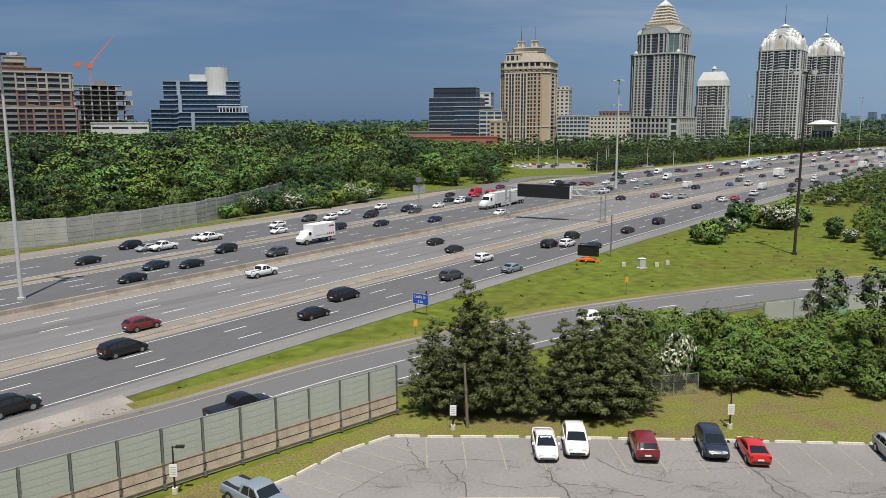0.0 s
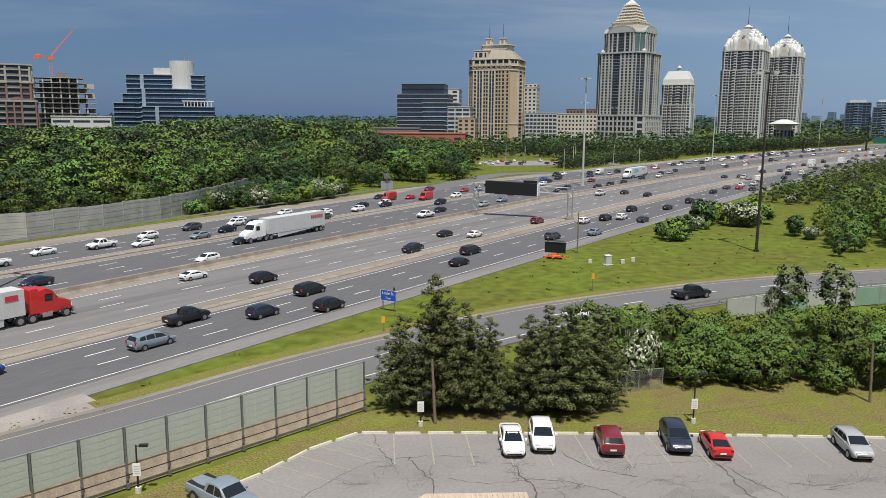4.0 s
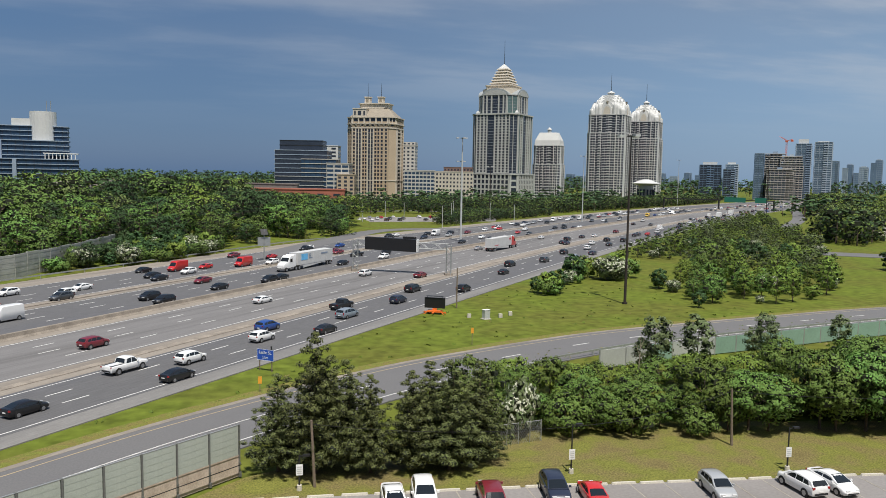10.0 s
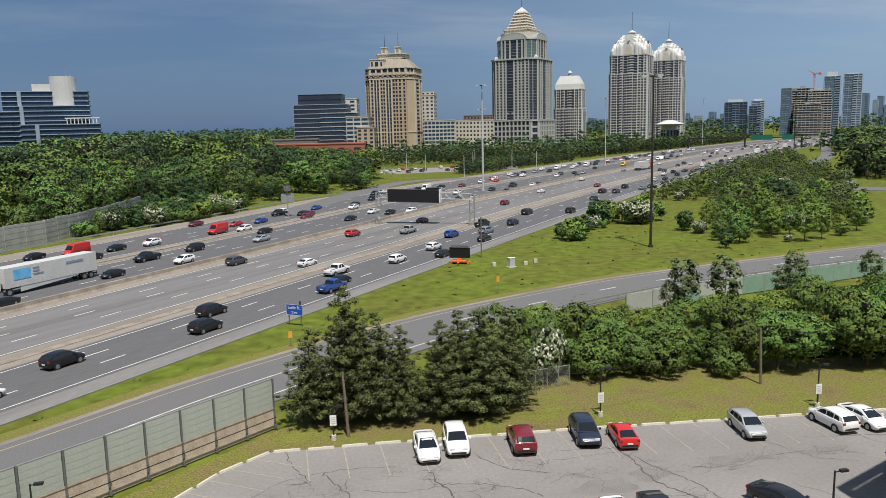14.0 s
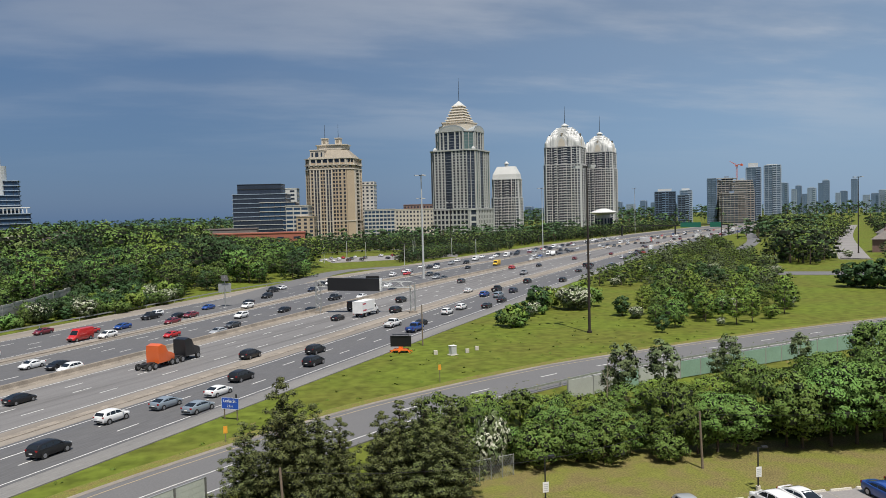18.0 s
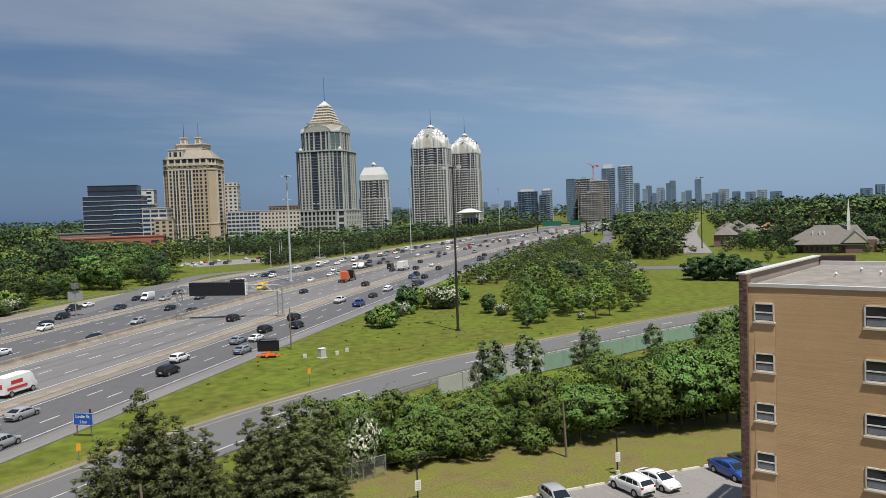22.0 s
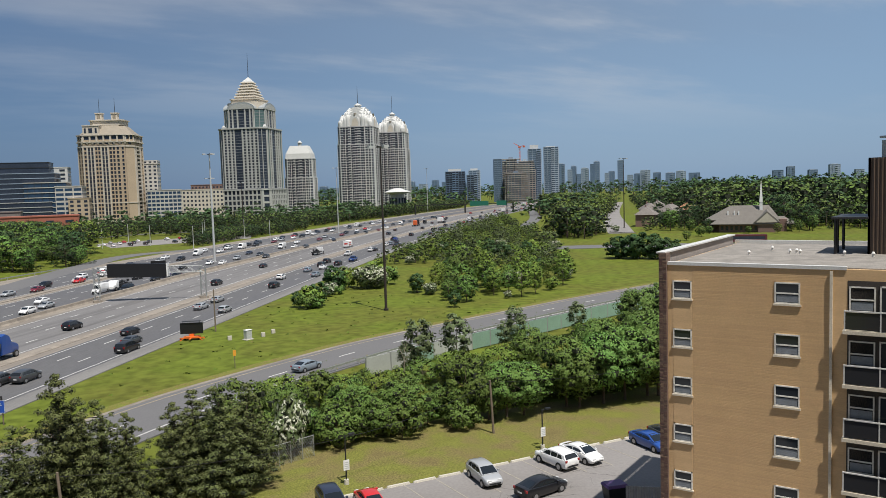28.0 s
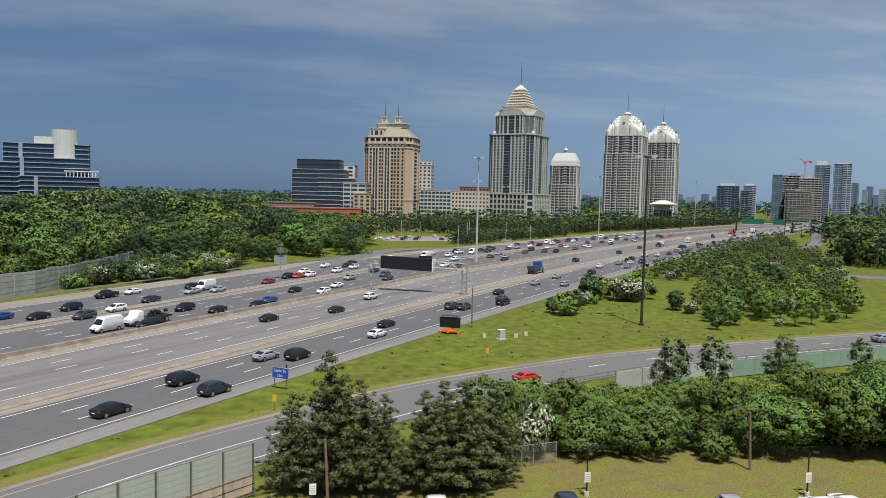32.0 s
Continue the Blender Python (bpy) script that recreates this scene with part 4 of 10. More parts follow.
slope()
RISE = [(74, 131), (88, 128), (104, 131), (124, 152), (154, 194), (175, 228), (199, 260), (242, 346), (300, 440), (290, 462), (232, 408), (166, 332), (132, 291), (94, 229), (90, 212), (104, 208), (112, 200), (96, 176), (82, 152)]
for x, y, k, s in ((51.5, 145.5, 1, 1.3), (50.2, 144.2, 0, 1.2), (53.5, 146.5, 2, 1.2), (49.2, 147.5, 2, 0.8), (52.0, 143.6, 0, 0.8), (66, 168, 0, 1.6), (69.6, 170, 1, 1.5), (64, 165, 2, 1.5), (72, 165, 3, 1.75), (75.5, 167, 3, 1.6), (73.6, 163.6, 3, 1.5), (79, 168.5, 0, 1.6), (77, 171, 1, 1.7), (78.3, 145.5, 3, 0.85), (79.4, 147.0, 3, 0.7), (77.6, 150.0, 2, 1.1), (78.2, 151.5, 1, 1.0), (73.5, 126.8, 2, 0.8), (88, 130, 3, 0.5), (63, 160, 0, 0.8), (60, 158, 3, 0.75), (61.5, 161, 3, 0.9), (67, 173, 1, 1.2), (84, 182, 0, 1.3), (86, 190, 1, 1.3), (80, 178, 2, 1.2)):
    plant("shrub%d" % k, x, y, s, x, s, "shrubs on the rise")


def scatter(ring, step, seed):
    """Uneven cover of a stretch of land, one spot a cell."""
    r = random.Random(seed)
    xs, ys = [p[0] for p in ring], [p[1] for p in ring]
    out = []
    y = min(ys)
    while y < max(ys):
        x = min(xs)
        while x < max(xs):
            p = (x + r.uniform(0, step), y + r.uniform(0, step))
            if inside(*p, ring):
                out.append(p)
            x += step
        y += step
    r.shuffle(out)
    return out


def forest(name, label, spots, mats, lumps, per, size, h=10.0, r=3.8, spread=0.33, tuck=0.5):
    """Many trees in one sheet of canopy: spots are x, y, z, width, height, kind."""
    kinds = []
    for k in range(6):
        c = broad_crown(200 + k, h, r * (1, 0.9, 1.1, 0.85, 1.05, 0.95)[k], 0.3, lumps, per, size, 0.9, spread, tuck, 1.0)
        c.tube((0, 0, -0.3), (0, 0, h * 0.6), 0.2, 0.08, 4, cap=False)
        kinds.append((np.array([[c.v[i] for i in f] for f in c.f]), len(c.f) - 4, np.array(c.m, dtype=np.int32), np.array([c.n.get(i, (0, 0, 0)) for i in range(len(c.f))])))
    r_ = random.Random(9)
    vs, ms, ns = [], [], []
    for x, y, z, sx, sz, k in spots:
        q, leaves, core, nq = kinds[r_.randrange(6)]
        t = r_.uniform(0, 6.28)
        c, s = math.cos(t) * sx, math.sin(t) * sx
        o = np.empty_like(q)
        o[..., 0] = q[..., 0] * c - q[..., 1] * s + x
        o[..., 1] = q[..., 0] * s + q[..., 1] * c + y
        o[..., 2] = q[..., 2] * sz + z - 0.9 * sz
        vs.append(o)
        o = nq.copy()
        o[:, 0] = nq[:, 0] * math.cos(t) - nq[:, 1] * math.sin(t)
        o[:, 1] = nq[:, 0] * math.sin(t) + nq[:, 1] * math.cos(t)
        ns.append(o)
        # last slot: the near-black blocks that stand for shade within the crowns
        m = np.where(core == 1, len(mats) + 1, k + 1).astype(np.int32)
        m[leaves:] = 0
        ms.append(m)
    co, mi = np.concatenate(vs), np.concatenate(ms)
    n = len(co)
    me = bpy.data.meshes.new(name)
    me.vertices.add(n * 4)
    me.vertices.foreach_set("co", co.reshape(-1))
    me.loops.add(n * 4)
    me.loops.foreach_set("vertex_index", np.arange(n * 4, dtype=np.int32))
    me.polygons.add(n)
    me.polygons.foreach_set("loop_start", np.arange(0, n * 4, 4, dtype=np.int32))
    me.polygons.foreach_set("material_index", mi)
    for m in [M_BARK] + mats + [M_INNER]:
        me.materials.append(m)
    me.update(calc_edges=True)
    me.validate()
    me.normals_split_custom_set(np.repeat(np.concatenate(ns), 4, axis=0).tolist())
    return tagged(new(name, me), label, "woods", kind="stuff")


rnd = random.Random(5)
rest = []
for x, y in scatter(RISE, 4.4, 51):
    gap = math.sin(x * 0.21 + y * 0.13) * math.sin(x * 0.09 - y * 0.17 + 1.0)
    if rnd.random() < (0.75 if gap > 0.3 else 0.30):
        continue
    far = s_of(x, y) > 285
    if lane_n(57, s_of(x, y)) < n_of(x, y) + 4:
        continue
    if rnd.random() < 0.30 and not far:
        plant("shrub%d" % rnd.choice((0, 1, 2, 0, 1, 2, 0, 3)), x, y, s := rnd.uniform(0.8, 1.5), rnd.uniform(0, 6.28), s, "shrubs on the rise")
    else:
        s = rnd.uniform(0.30, 0.62) * rnd.choice((0.75, 1.0, 1.3))
        if s_of(x, y) < 205:
            plant("thick%d" % rnd.choice((0, 1, 1, 2, 0)), x, y, s * 1.6, rnd.uniform(0, 6.28), s * 1.6, "young trees on the rise")
        else:
            rest.append((x, y, -0.1, s * 1.15, s * 0.95, rnd.choice((0, 0, 1, 3, 3, 2))))
forest("rise_thicket", "dense thicket of young trees on the rise", rest, [M_NEARLEAF, M_LEAF2, M_LEAF, M_SILVER], 16, 26, 0.34, spread=0.38, tuck=0.1)
for i in range(7):
    plant("shrub2", 160.5 + i * 1.6 - (i % 2) * 1.2, 178 - i * 2.1, 2.5 - abs(i - 3) * 0.1, i, 2.2 - abs(i - 3) * 0.14, "dark bushes beside the ramp", "dark dense bush beside the ramp", -1.0)

# woodland west of the highway, beside the towers, and to the east
HOUSES = ((330, 320, 20, 1, 0), (354, 328, 10, 2, 0), (350, 357, 60, 1, 0), (293, 301, 40, 1, 0), (395, 395, 40, 1, 0), (405, 345, 15, 1, 0), (448, 330, 30, 3, 0), (-76, 352, 20, 1, 9.3), (-92, 356, 10, 1, 9.3))
WEST = [(-46, 236), (-20, 240), (-11, 257), (8, 280), (24, 301), (31, 345), (24, 384), (-6, 425), (-20, 445), (-420, 445), (-420, 120), (-150, 123), (-84, 142), (-74, 149), (-66, 163), (-59, 178), (-56, 192), (-53.5, 208), (-51, 234)]
BANK = [(-52.5, 180), (-42, 193), (-27, 213), (-18, 228), (-20, 246), (-45, 236), (-48, 206), (-51, 190)]
TOWERS = [(36, 470), (95, 480), (171, 480), (196, 520), (395, 698), (500, 830), (470, 850), (330, 700), (200, 600), (130, 590), (30, 560)]
TOWERS2 = [(72, 378), (76, 350), (104, 402), (160, 455), (166, 472), (100, 462), (90, 425)]
EASTWOOD = [(200, 262), (214, 250), (246, 278), (300, 330), (370, 415), (640, 712), (640, 745), (560, 760), (450, 590), (300, 385), (272, 350)]
EASTHOMES = [(252, 268), (292, 258), (318, 205), (330, 150), (420, 120), (760, 260), (700, 640), (650, 690), (420, 440), (330, 330)]


SIDE = smooth_line([(258, 284), (420, 470), (652, 718)])


GARDENS = [(266, 264), (300, 300), (340, 345), (420, 340), (420, 250), (330, 235), (302, 262)]


def clear(x, y):
    if x > 200 and min((p - Vector((x, y))).length for p in SIDE) < 14:
        return False
    for hx, hy, *_ in HOUSES:
        if (x - hx) ** 2 + (y - hy) ** 2 < 10 ** 2:
            return False
    return (x - 281) ** 2 + (y - 229) ** 2 > 21 ** 2 and not (x > 140 and abs((x - 226) * 0.69 + (y - 183) * 0.72) < 15) and not (lane_n(55, s_of(x, y)) < n_of(x, y) < lane_n(143, s_of(x, y)))


def before_house(x, y):
    """Garden growth in front of a house stays low."""
    for hx, hy, *_ in HOUSES:
        if 0.93 < (x * hx + y * hy) / (hx * hx + hy * hy) < 1 and abs(x * hy - y * hx) / math.hypot(hx, hy) < 6:
            return True
    return False


def canopy(x, y, z, sz):
    """The wood thins to low growth before the hall and the far end, and stands tallest between."""
    az = math.degrees(math.atan2(x, y))
    el = -0.40 + 0.82 * smooth01((az + 20) / 5) - 0.85 * smooth01((az + 7) / 8) - 0.7 * smooth01((az + 3.5) / 2.5)
    return min(sz, max(0.4, (22.5 + math.hypot(x, y) * math.tan(radians(el)) - z) / 9.3 * rnd.uniform(0.86, 1.02)))


rnd = random.Random(8)
rest, fine, under, near = [], [], [], 0
for x, y in sorted(scatter(WEST, 8.8, 52), key=lambda p: n_of(*p)):
    if not clear(x, y) or x < -0.66 * y - 10:
        continue
    d = n_of(x, y) - lane_n(141, s_of(x, y))
    s = rnd.uniform(0.66, 1.18) * (0.82 + 0.5 * smooth01(d / 50)) * (1.0 if rnd.random() < 0.8 else 1.3)
    z = hill(x, y) - 0.15
    if near < 120:
        near += 1
        for _ in range(2):
            under.append((x + rnd.uniform(-4, 4), y + rnd.uniform(-4, 3), z, rnd.uniform(0.4, 0.6), rnd.uniform(0.22, 0.4), rnd.choice((0, 1, 1, 2))))
        plant("wood%d" % rnd.choice((0, 1, 1, 3, 4, 0, 2)), x, y, s * 1.15, rnd.uniform(0, 6.28), canopy(x, y, z, s * rnd.uniform(0.85, 1.05)), "woodland beside the highway", z=z)
    else:
        if d > 95 and rnd.random() < (0.4 if d < 170 else 0.75):
            continue
        (fine if d < 95 else rest).append((x, y, z, s * rnd.uniform(1.15, 1.7), canopy(x, y, z, s * rnd.uniform(0.85, 1.3)), rnd.choice((0, 0, 0, 1, 2, 2, 5, 4, 5))))
for x, y in scatter([(-420, 445), (-10, 445), (20, 560), (-10, 640), (-420, 640)], 8.5, 53):
    if x > -0.62 * y - 10:
        s = rnd.uniform(0.9, 1.35)
        z = hill(x, y) * 0.8
        rest.append((x, y, z, s * 1.15, canopy(x, y, z, s), rnd.choice((0, 0, 1, 2, 1))))
WOODMATS = [M_LEAF, M_LEAF2, M_LEAF3, M_SILVER, M_OLIVE, M_DEEP]
forest("west_woods", "dense mixed green woodland climbing beside the highway", fine, WOODMATS, 24, 34, 0.26, spread=0.38)
forest("understory", "low bushes at the foot of the woodland", under, [M_LEAF3, M_DEEP, M_LEAF], 12, 14, 0.42)
forest("upper_woods", "dense green treetops on the slope above the highway", rest, WOODMATS, 11, 14, 0.40, spread=0.42)
rest = []
for ring, step, lo, hi in ((TOWERS, 7.0, 0.8, 1.25), (TOWERS2, 4.4, 0.45, 0.75), (EASTWOOD, 7.2, 1.3, 1.85), (EASTHOMES, 9.0, 1.0, 1.6), (GARDENS, 8.5, 0.65, 1.0)):
    for x, y in scatter(ring, step, 54):
        if not clear(x, y):
            continue
        s = rnd.uniform(lo, hi) * (1.0 if ring is not EASTHOMES else 0.85 + (0.25 + 0.60 * smooth01((math.degrees(math.atan2(x, y)) - 45) / 5)) * smooth01((math.hypot(x, y) - 370) / 110))
        if ring is EASTHOMES and rnd.random() < (0.15 if math.hypot(x, y) < 430 else 0.5):
            continue
        if ring is TOWERS and n_of(x, y) > lane_n(190, s_of(x, y)) and rnd.random() < 0.4:
            continue
        if x > 200 and min((p - Vector((x, y))).length for p in SIDE) < 42:
            s *= 0.72
        if before_house(x, y):
            s = min(s, rnd.uniform(0.55, 0.72))
        rest.append((x, y, -0.1, s * 1.3, s, rnd.choice((0, 2, 2, 5, 0, 4) if ring is not EASTWOOD else (0, 1, 4, 1, 2))))
forest("east_woods", "dense green trees along the highway and among the houses", rest, WOODMATS, 12, 11, 0.42, spread=0.42, tuck=0.0)
for x, y, k, s in ((268, 238, 1, 0.6), (292, 214, 1, 0.55), (264, 244, 0, 0.7), (299, 209, 0, 0.8), (304, 214, 1, 1.1), (276, 256, 1, 1.2), (270, 262, 0, 1.2), (296, 236, 0, 1.5), (303, 226, 1, 1.5), (227, 212, 4, 0.5), (246, 222, 0, 0.55), (249, 226, 4, 0.5), (272, 220, 4, 0.42), (279, 211, 3, 0.45), (290, 209, 0, 0.6), (262, 232, 4, 0.45)):
    plant("wood%d" % k, x, y, s, x, s, "garden trees", "garden tree beside the church")
for x, y, s in ((241, 283, 1.5), (244, 280, 1.3), (238, 286, 1.4), (250, 277, 1.0)):
    plant("shrub3", x, y, s, x, s, "flowering shrubs by the side road")
# bushes banked up between the far verge and the noise wall
for x, y in scatter(BANK, 3.0, 56):
    if rnd.random() < 0.75:
        plant("shrub%d" % rnd.choice((0, 0, 1, 2, 2, 3)), x, y, s := rnd.uniform(0.8, 1.5), x, s * rnd.uniform(0.8, 1.2), "bushes along the verge")
    else:
        plant("wood%d" % rnd.choice((0, 1, 4)), x, y, s := rnd.uniform(0.4, 0.62), x, s, "bushes along the verge")


def tufts(name, label, ring, step, seed, dry):
    """Long grass standing in tufts, some of it dry."""
    r = random.Random(seed)
    g = Geo()
    for x, y in scatter(ring, step, seed):
        mi = 1 if r.random() < dry else 0
        for _ in range(3):
            a, w, lean = r.uniform(0, 6.28), r.uniform(0.08, 0.26), r.uniform(0.14, 0.36)
            px, py, dx, dy = x + r.uniform(-0.3, 0.3), y + r.uniform(-0.3, 0.3), math.cos(a), math.sin(a)
            g.face([(px - dy * w, py + dx * w, -0.11), (px + dy * w, py - dx * w, -0.11), (px + dx * lean + dy * w * 0.6, py + dy * lean - dx * w * 0.6, r.uniform(0.0, 0.10)), (px + dx * lean - dy * w * 0.4, py + dy * lean + dx * w * 0.4, r.uniform(0.0, 0.10))], mi)
    return solid(name, g, [M_TUFT, M_DRYTUFT], label, "grass", kind="stuff")


edge = offset_line([p for p in RAMP if -24 < p.x < 92], -1.8)
verge = [(p.x, p.y) for p in edge] + [(RP(58.0, s).x, RP(58.0, s).y) for s in (176, 150, 120, 90, 60, 36)]
tufts("verge_grass", "scattered weeds and long grass on the verge", verge, 5.0, 61, 0.04)
tufts("gore_weeds", "dry weeds growing through the cracked gore", [(-24.5, 60), (-23.6, 58.6), (-34, 49.5), (-37, 50.5)], 1.1, 62, 0.6)
tufts("hedge_grass", "rough grass between hedgerow and ramp", [(20, 88), (36, 97), (66, 108), (98, 116), (98, 98), (60, 84), (24, 78)], 2.2, 63, 0.3)


def far_woods():
    """The wooded plain up to the horizon."""
    rnd = random.Random(21)
    spots = []
    for i in range(3000):
        az = radians(rnd.uniform(-42, 68))
        d = 600 + 2400 * rnd.random() ** 1.6
        x, y = math.sin(az) * d, math.cos(az) * d
        s, n = s_of(x, y), n_of(x, y)
        if lane_n(45, s) < n < lane_n(150, s) or (d < 1050 and abs(x * 0.7404 - y * 0.6722) < 24):
            continue
        k = rnd.uniform(0.9, 1.4) * (1 + d / 3500)
        spots.append((x, y, (4 if d > 1200 else 0), k * 2.0, k * (1.8 if n < lane_n(45, s) and d < 1300 and az > 0.82 else 1.1 + 0.6 * smooth01((d - 700) / 600)), rnd.choice((0, 0, 1))))
    return forest("far_woods", "hazy green tree canopy reaching to the horizon", spots, [M_FARLEAF, M_FARLEAF2], 5, 7, 0.7)


far_woods()


# ---- vehicles: forward is +x ----
def wheel_mesh(r, w):
    g = Geo()
    g.tube((0, -w / 2, 0), (0, w / 2, 0), r, n=12)
    for y0, y1 in ((-w / 2 - 0.012, -w / 2 + 0.01), (w / 2 - 0.01, w / 2 + 0.012)):
        g.tube((0, y0, 0), (0, y1, 0), r * 0.66, n=8, mi=1)
    return g.mesh("wheel", [M_TYRE, M_RIM])


WHEEL = {r: wheel_mesh(r, w) for r, w in ((0.33, 0.22), (0.34, 0.22), (0.37, 0.24), (0.42, 0.28), (0.52, 0.32))}


def ring(x, hw, z0, z1, tuck=0.12, edge=0.08):
    """A body cross-section: sill, flank, rounded shoulder, crowned top."""
    zm = z0 + (z1 - z0) * 0.55
    half = [(hw - tuck, z0), (hw - 0.03, z0 + 0.10), (hw, zm), (hw - 0.015, zm + (z1 - zm) * 0.45), (hw - 0.05, z1 - edge * 0.8), (hw - 0.13, z1 - edge * 0.25), (hw * 0.72, z1), (hw * 0.35, z1 + 0.02)]
    return [(x, -half[0][0], half[0][1])] + [(x, y, z) for y, z in half] + [(x, -y, z) for y, z in half[:0:-1]]


def dense(stations, n=2):
    """Stations with smooth ones set between them."""
    out = []
    for i in range(len(stations) - 1):
        a, b, c, d = stations[max(i - 1, 0)], stations[i], stations[i + 1], stations[min(i + 2, len(stations) - 1)]
        for k in range(n):
            t = k / n
            row = [0.5 * (2 * q + (r - p) * t + (2 * p - 5 * q + 4 * r - s) * t * t + (3 * q - p - 3 * r + s) * t ** 3) for p, q, r, s in zip(a, b, c, d)]
            row[0] = b[0] + (c[0] - b[0]) * t
            out.append(tuple(row))
    return out + [stations[-1]]


def cabin(x, hw, z0, z1):
    h = z1 - z0
    return [(x, -hw, z0), (x, hw, z0), (x, hw * 0.97, z0 + h * 0.5), (x, hw * 0.86, z0 + h * 0.9), (x, hw * 0.74, z1), (x, 0, z1 + 0.02), (x, -hw * 0.74, z1), (x, -hw * 0.86, z0 + h * 0.9), (x, -hw * 0.97, z0 + h * 0.5)]


# per kind: half width, body stations (x, z0, z1, half-width factor), belt height, upper stations (x, top), half widths at belt and roof, windows (x0, x1) at belt, wheel radius, axles
SHAPES = {
    "c": dict(hw=0.92, body=[(-2.38, .42, .84, .80), (-2.30, .27, 1.05, .92), (-1.75, .22, 1.09, .985), (-.8, .19, 1.04, 1), (.4, .19, 1.0, 1), (1.15, .20, .97, .99), (1.85, .22, .85, .96), (2.2, .26, .72, .88), (2.38, .36, .58, .72)],
              belt=.98, up=[(-2.02, 1.05), (-1.05, 1.37), (-.35, 1.46), (.25, 1.44), (.62, 1.34), (1.42, .99)], hb=.82, ht=.60, win=((-1.50, -.42), (-.34, .92)), r=.33, wb=(-1.42, 1.45)),
    "s": dict(hw=0.95, body=[(-2.3, .45, 1.0, .86), (-2.22, .34, 1.17, .95), (-1.4, .27, 1.19, 1), (0, .26, 1.14, 1), (.9, .26, 1.11, 1), (1.7, .28, 1.02, .97), (2.12, .33, .89, .90), (2.3, .44, .70, .78)],
              belt=1.11, up=[(-2.24, 1.17), (-1.88, 1.56), (-.9, 1.69), (-.1, 1.70), (.45, 1.60), (1.32, 1.12)], hb=.85, ht=.67, win=((-1.75, -1.08), (-1.0, -.18), (-.10, .90)), r=.37, wb=(-1.36, 1.42)),
    "v": dict(hw=0.98, body=[(-2.55, .42, 1.0, .86), (-2.48, .28, 1.16, .95), (-1.4, .22, 1.15, 1), (.2, .22, 1.08, 1), (1.3, .22, 1.03, 1), (2.1, .24, .88, .96), (2.45, .30, .73, .88), (2.55, .40, .62, .76)],
              belt=1.06, up=[(-2.48, 1.14), (-2.22, 1.60), (-.8, 1.74), (.2, 1.72), (.75, 1.58), (1.85, 1.04)], hb=.88, ht=.70, win=((-2.05, -1.25), (-1.15, -.15), (-.06, 1.25)), r=.34, wb=(-1.5, 1.62)),
    "p": dict(hw=1.0, body=[(-2.9, .55, 1.10, .94), (-2.86, .44, 1.20, .98), (-.75, .40, 1.20, 1), (-.6, .40, 1.20, 1), (.9, .38, 1.20, 1), (2.2, .40, 1.16, .98), (2.72, .44, 1.06, .93), (2.9, .54, .86, .86)],
              belt=1.18, up=[(-.82, 1.20), (-.66, 1.78), (.1, 1.90), (.62, 1.86), (.85, 1.76), (1.50, 1.20)], hb=.90, ht=.74, win=((-.60, .18), (.28, 1.18)), r=.42, wb=(-1.85, 1.84)),
    "V": dict(hw=1.02, body=[(-2.95, .48, 1.2, .96), (-2.92, .34, 2.45, .97), (-2.6, .30, 2.60, 1), (.6, .30, 2.60, 1), (1.15, .30, 2.50, 1), (1.75, .30, 1.55, .98), (2.6, .34, 1.05, .94), (2.95, .46, .84, .84)],
              belt=1.42, up=None, r=.37, wb=(-1.9, 1.95)),
}
KIND = {"c": ("car", "sedan"), "s": ("suv", "sport utility vehicle"), "v": ("minivan", "minivan"), "p": ("pickup_truck", "crew-cab pickup truck"), "V": ("cargo_van", "high-roof cargo van")}


def add_wheels(ob, wb, hw, r, y=None):
    for x in wb:
        for sd in (-1, 1):
            part("wheel", WHEEL[r], None, ob, m=pose(x, sd * (hw - 0.10), r))


def small_boxes(specs, m, name, ob, label=""):
    for x0, x1, y0, y1, z0, z1 in specs:
        g = Geo()
        g.box(x0, x1, y0, y1, z0, z1)
        part(name, g, m, ob, label)


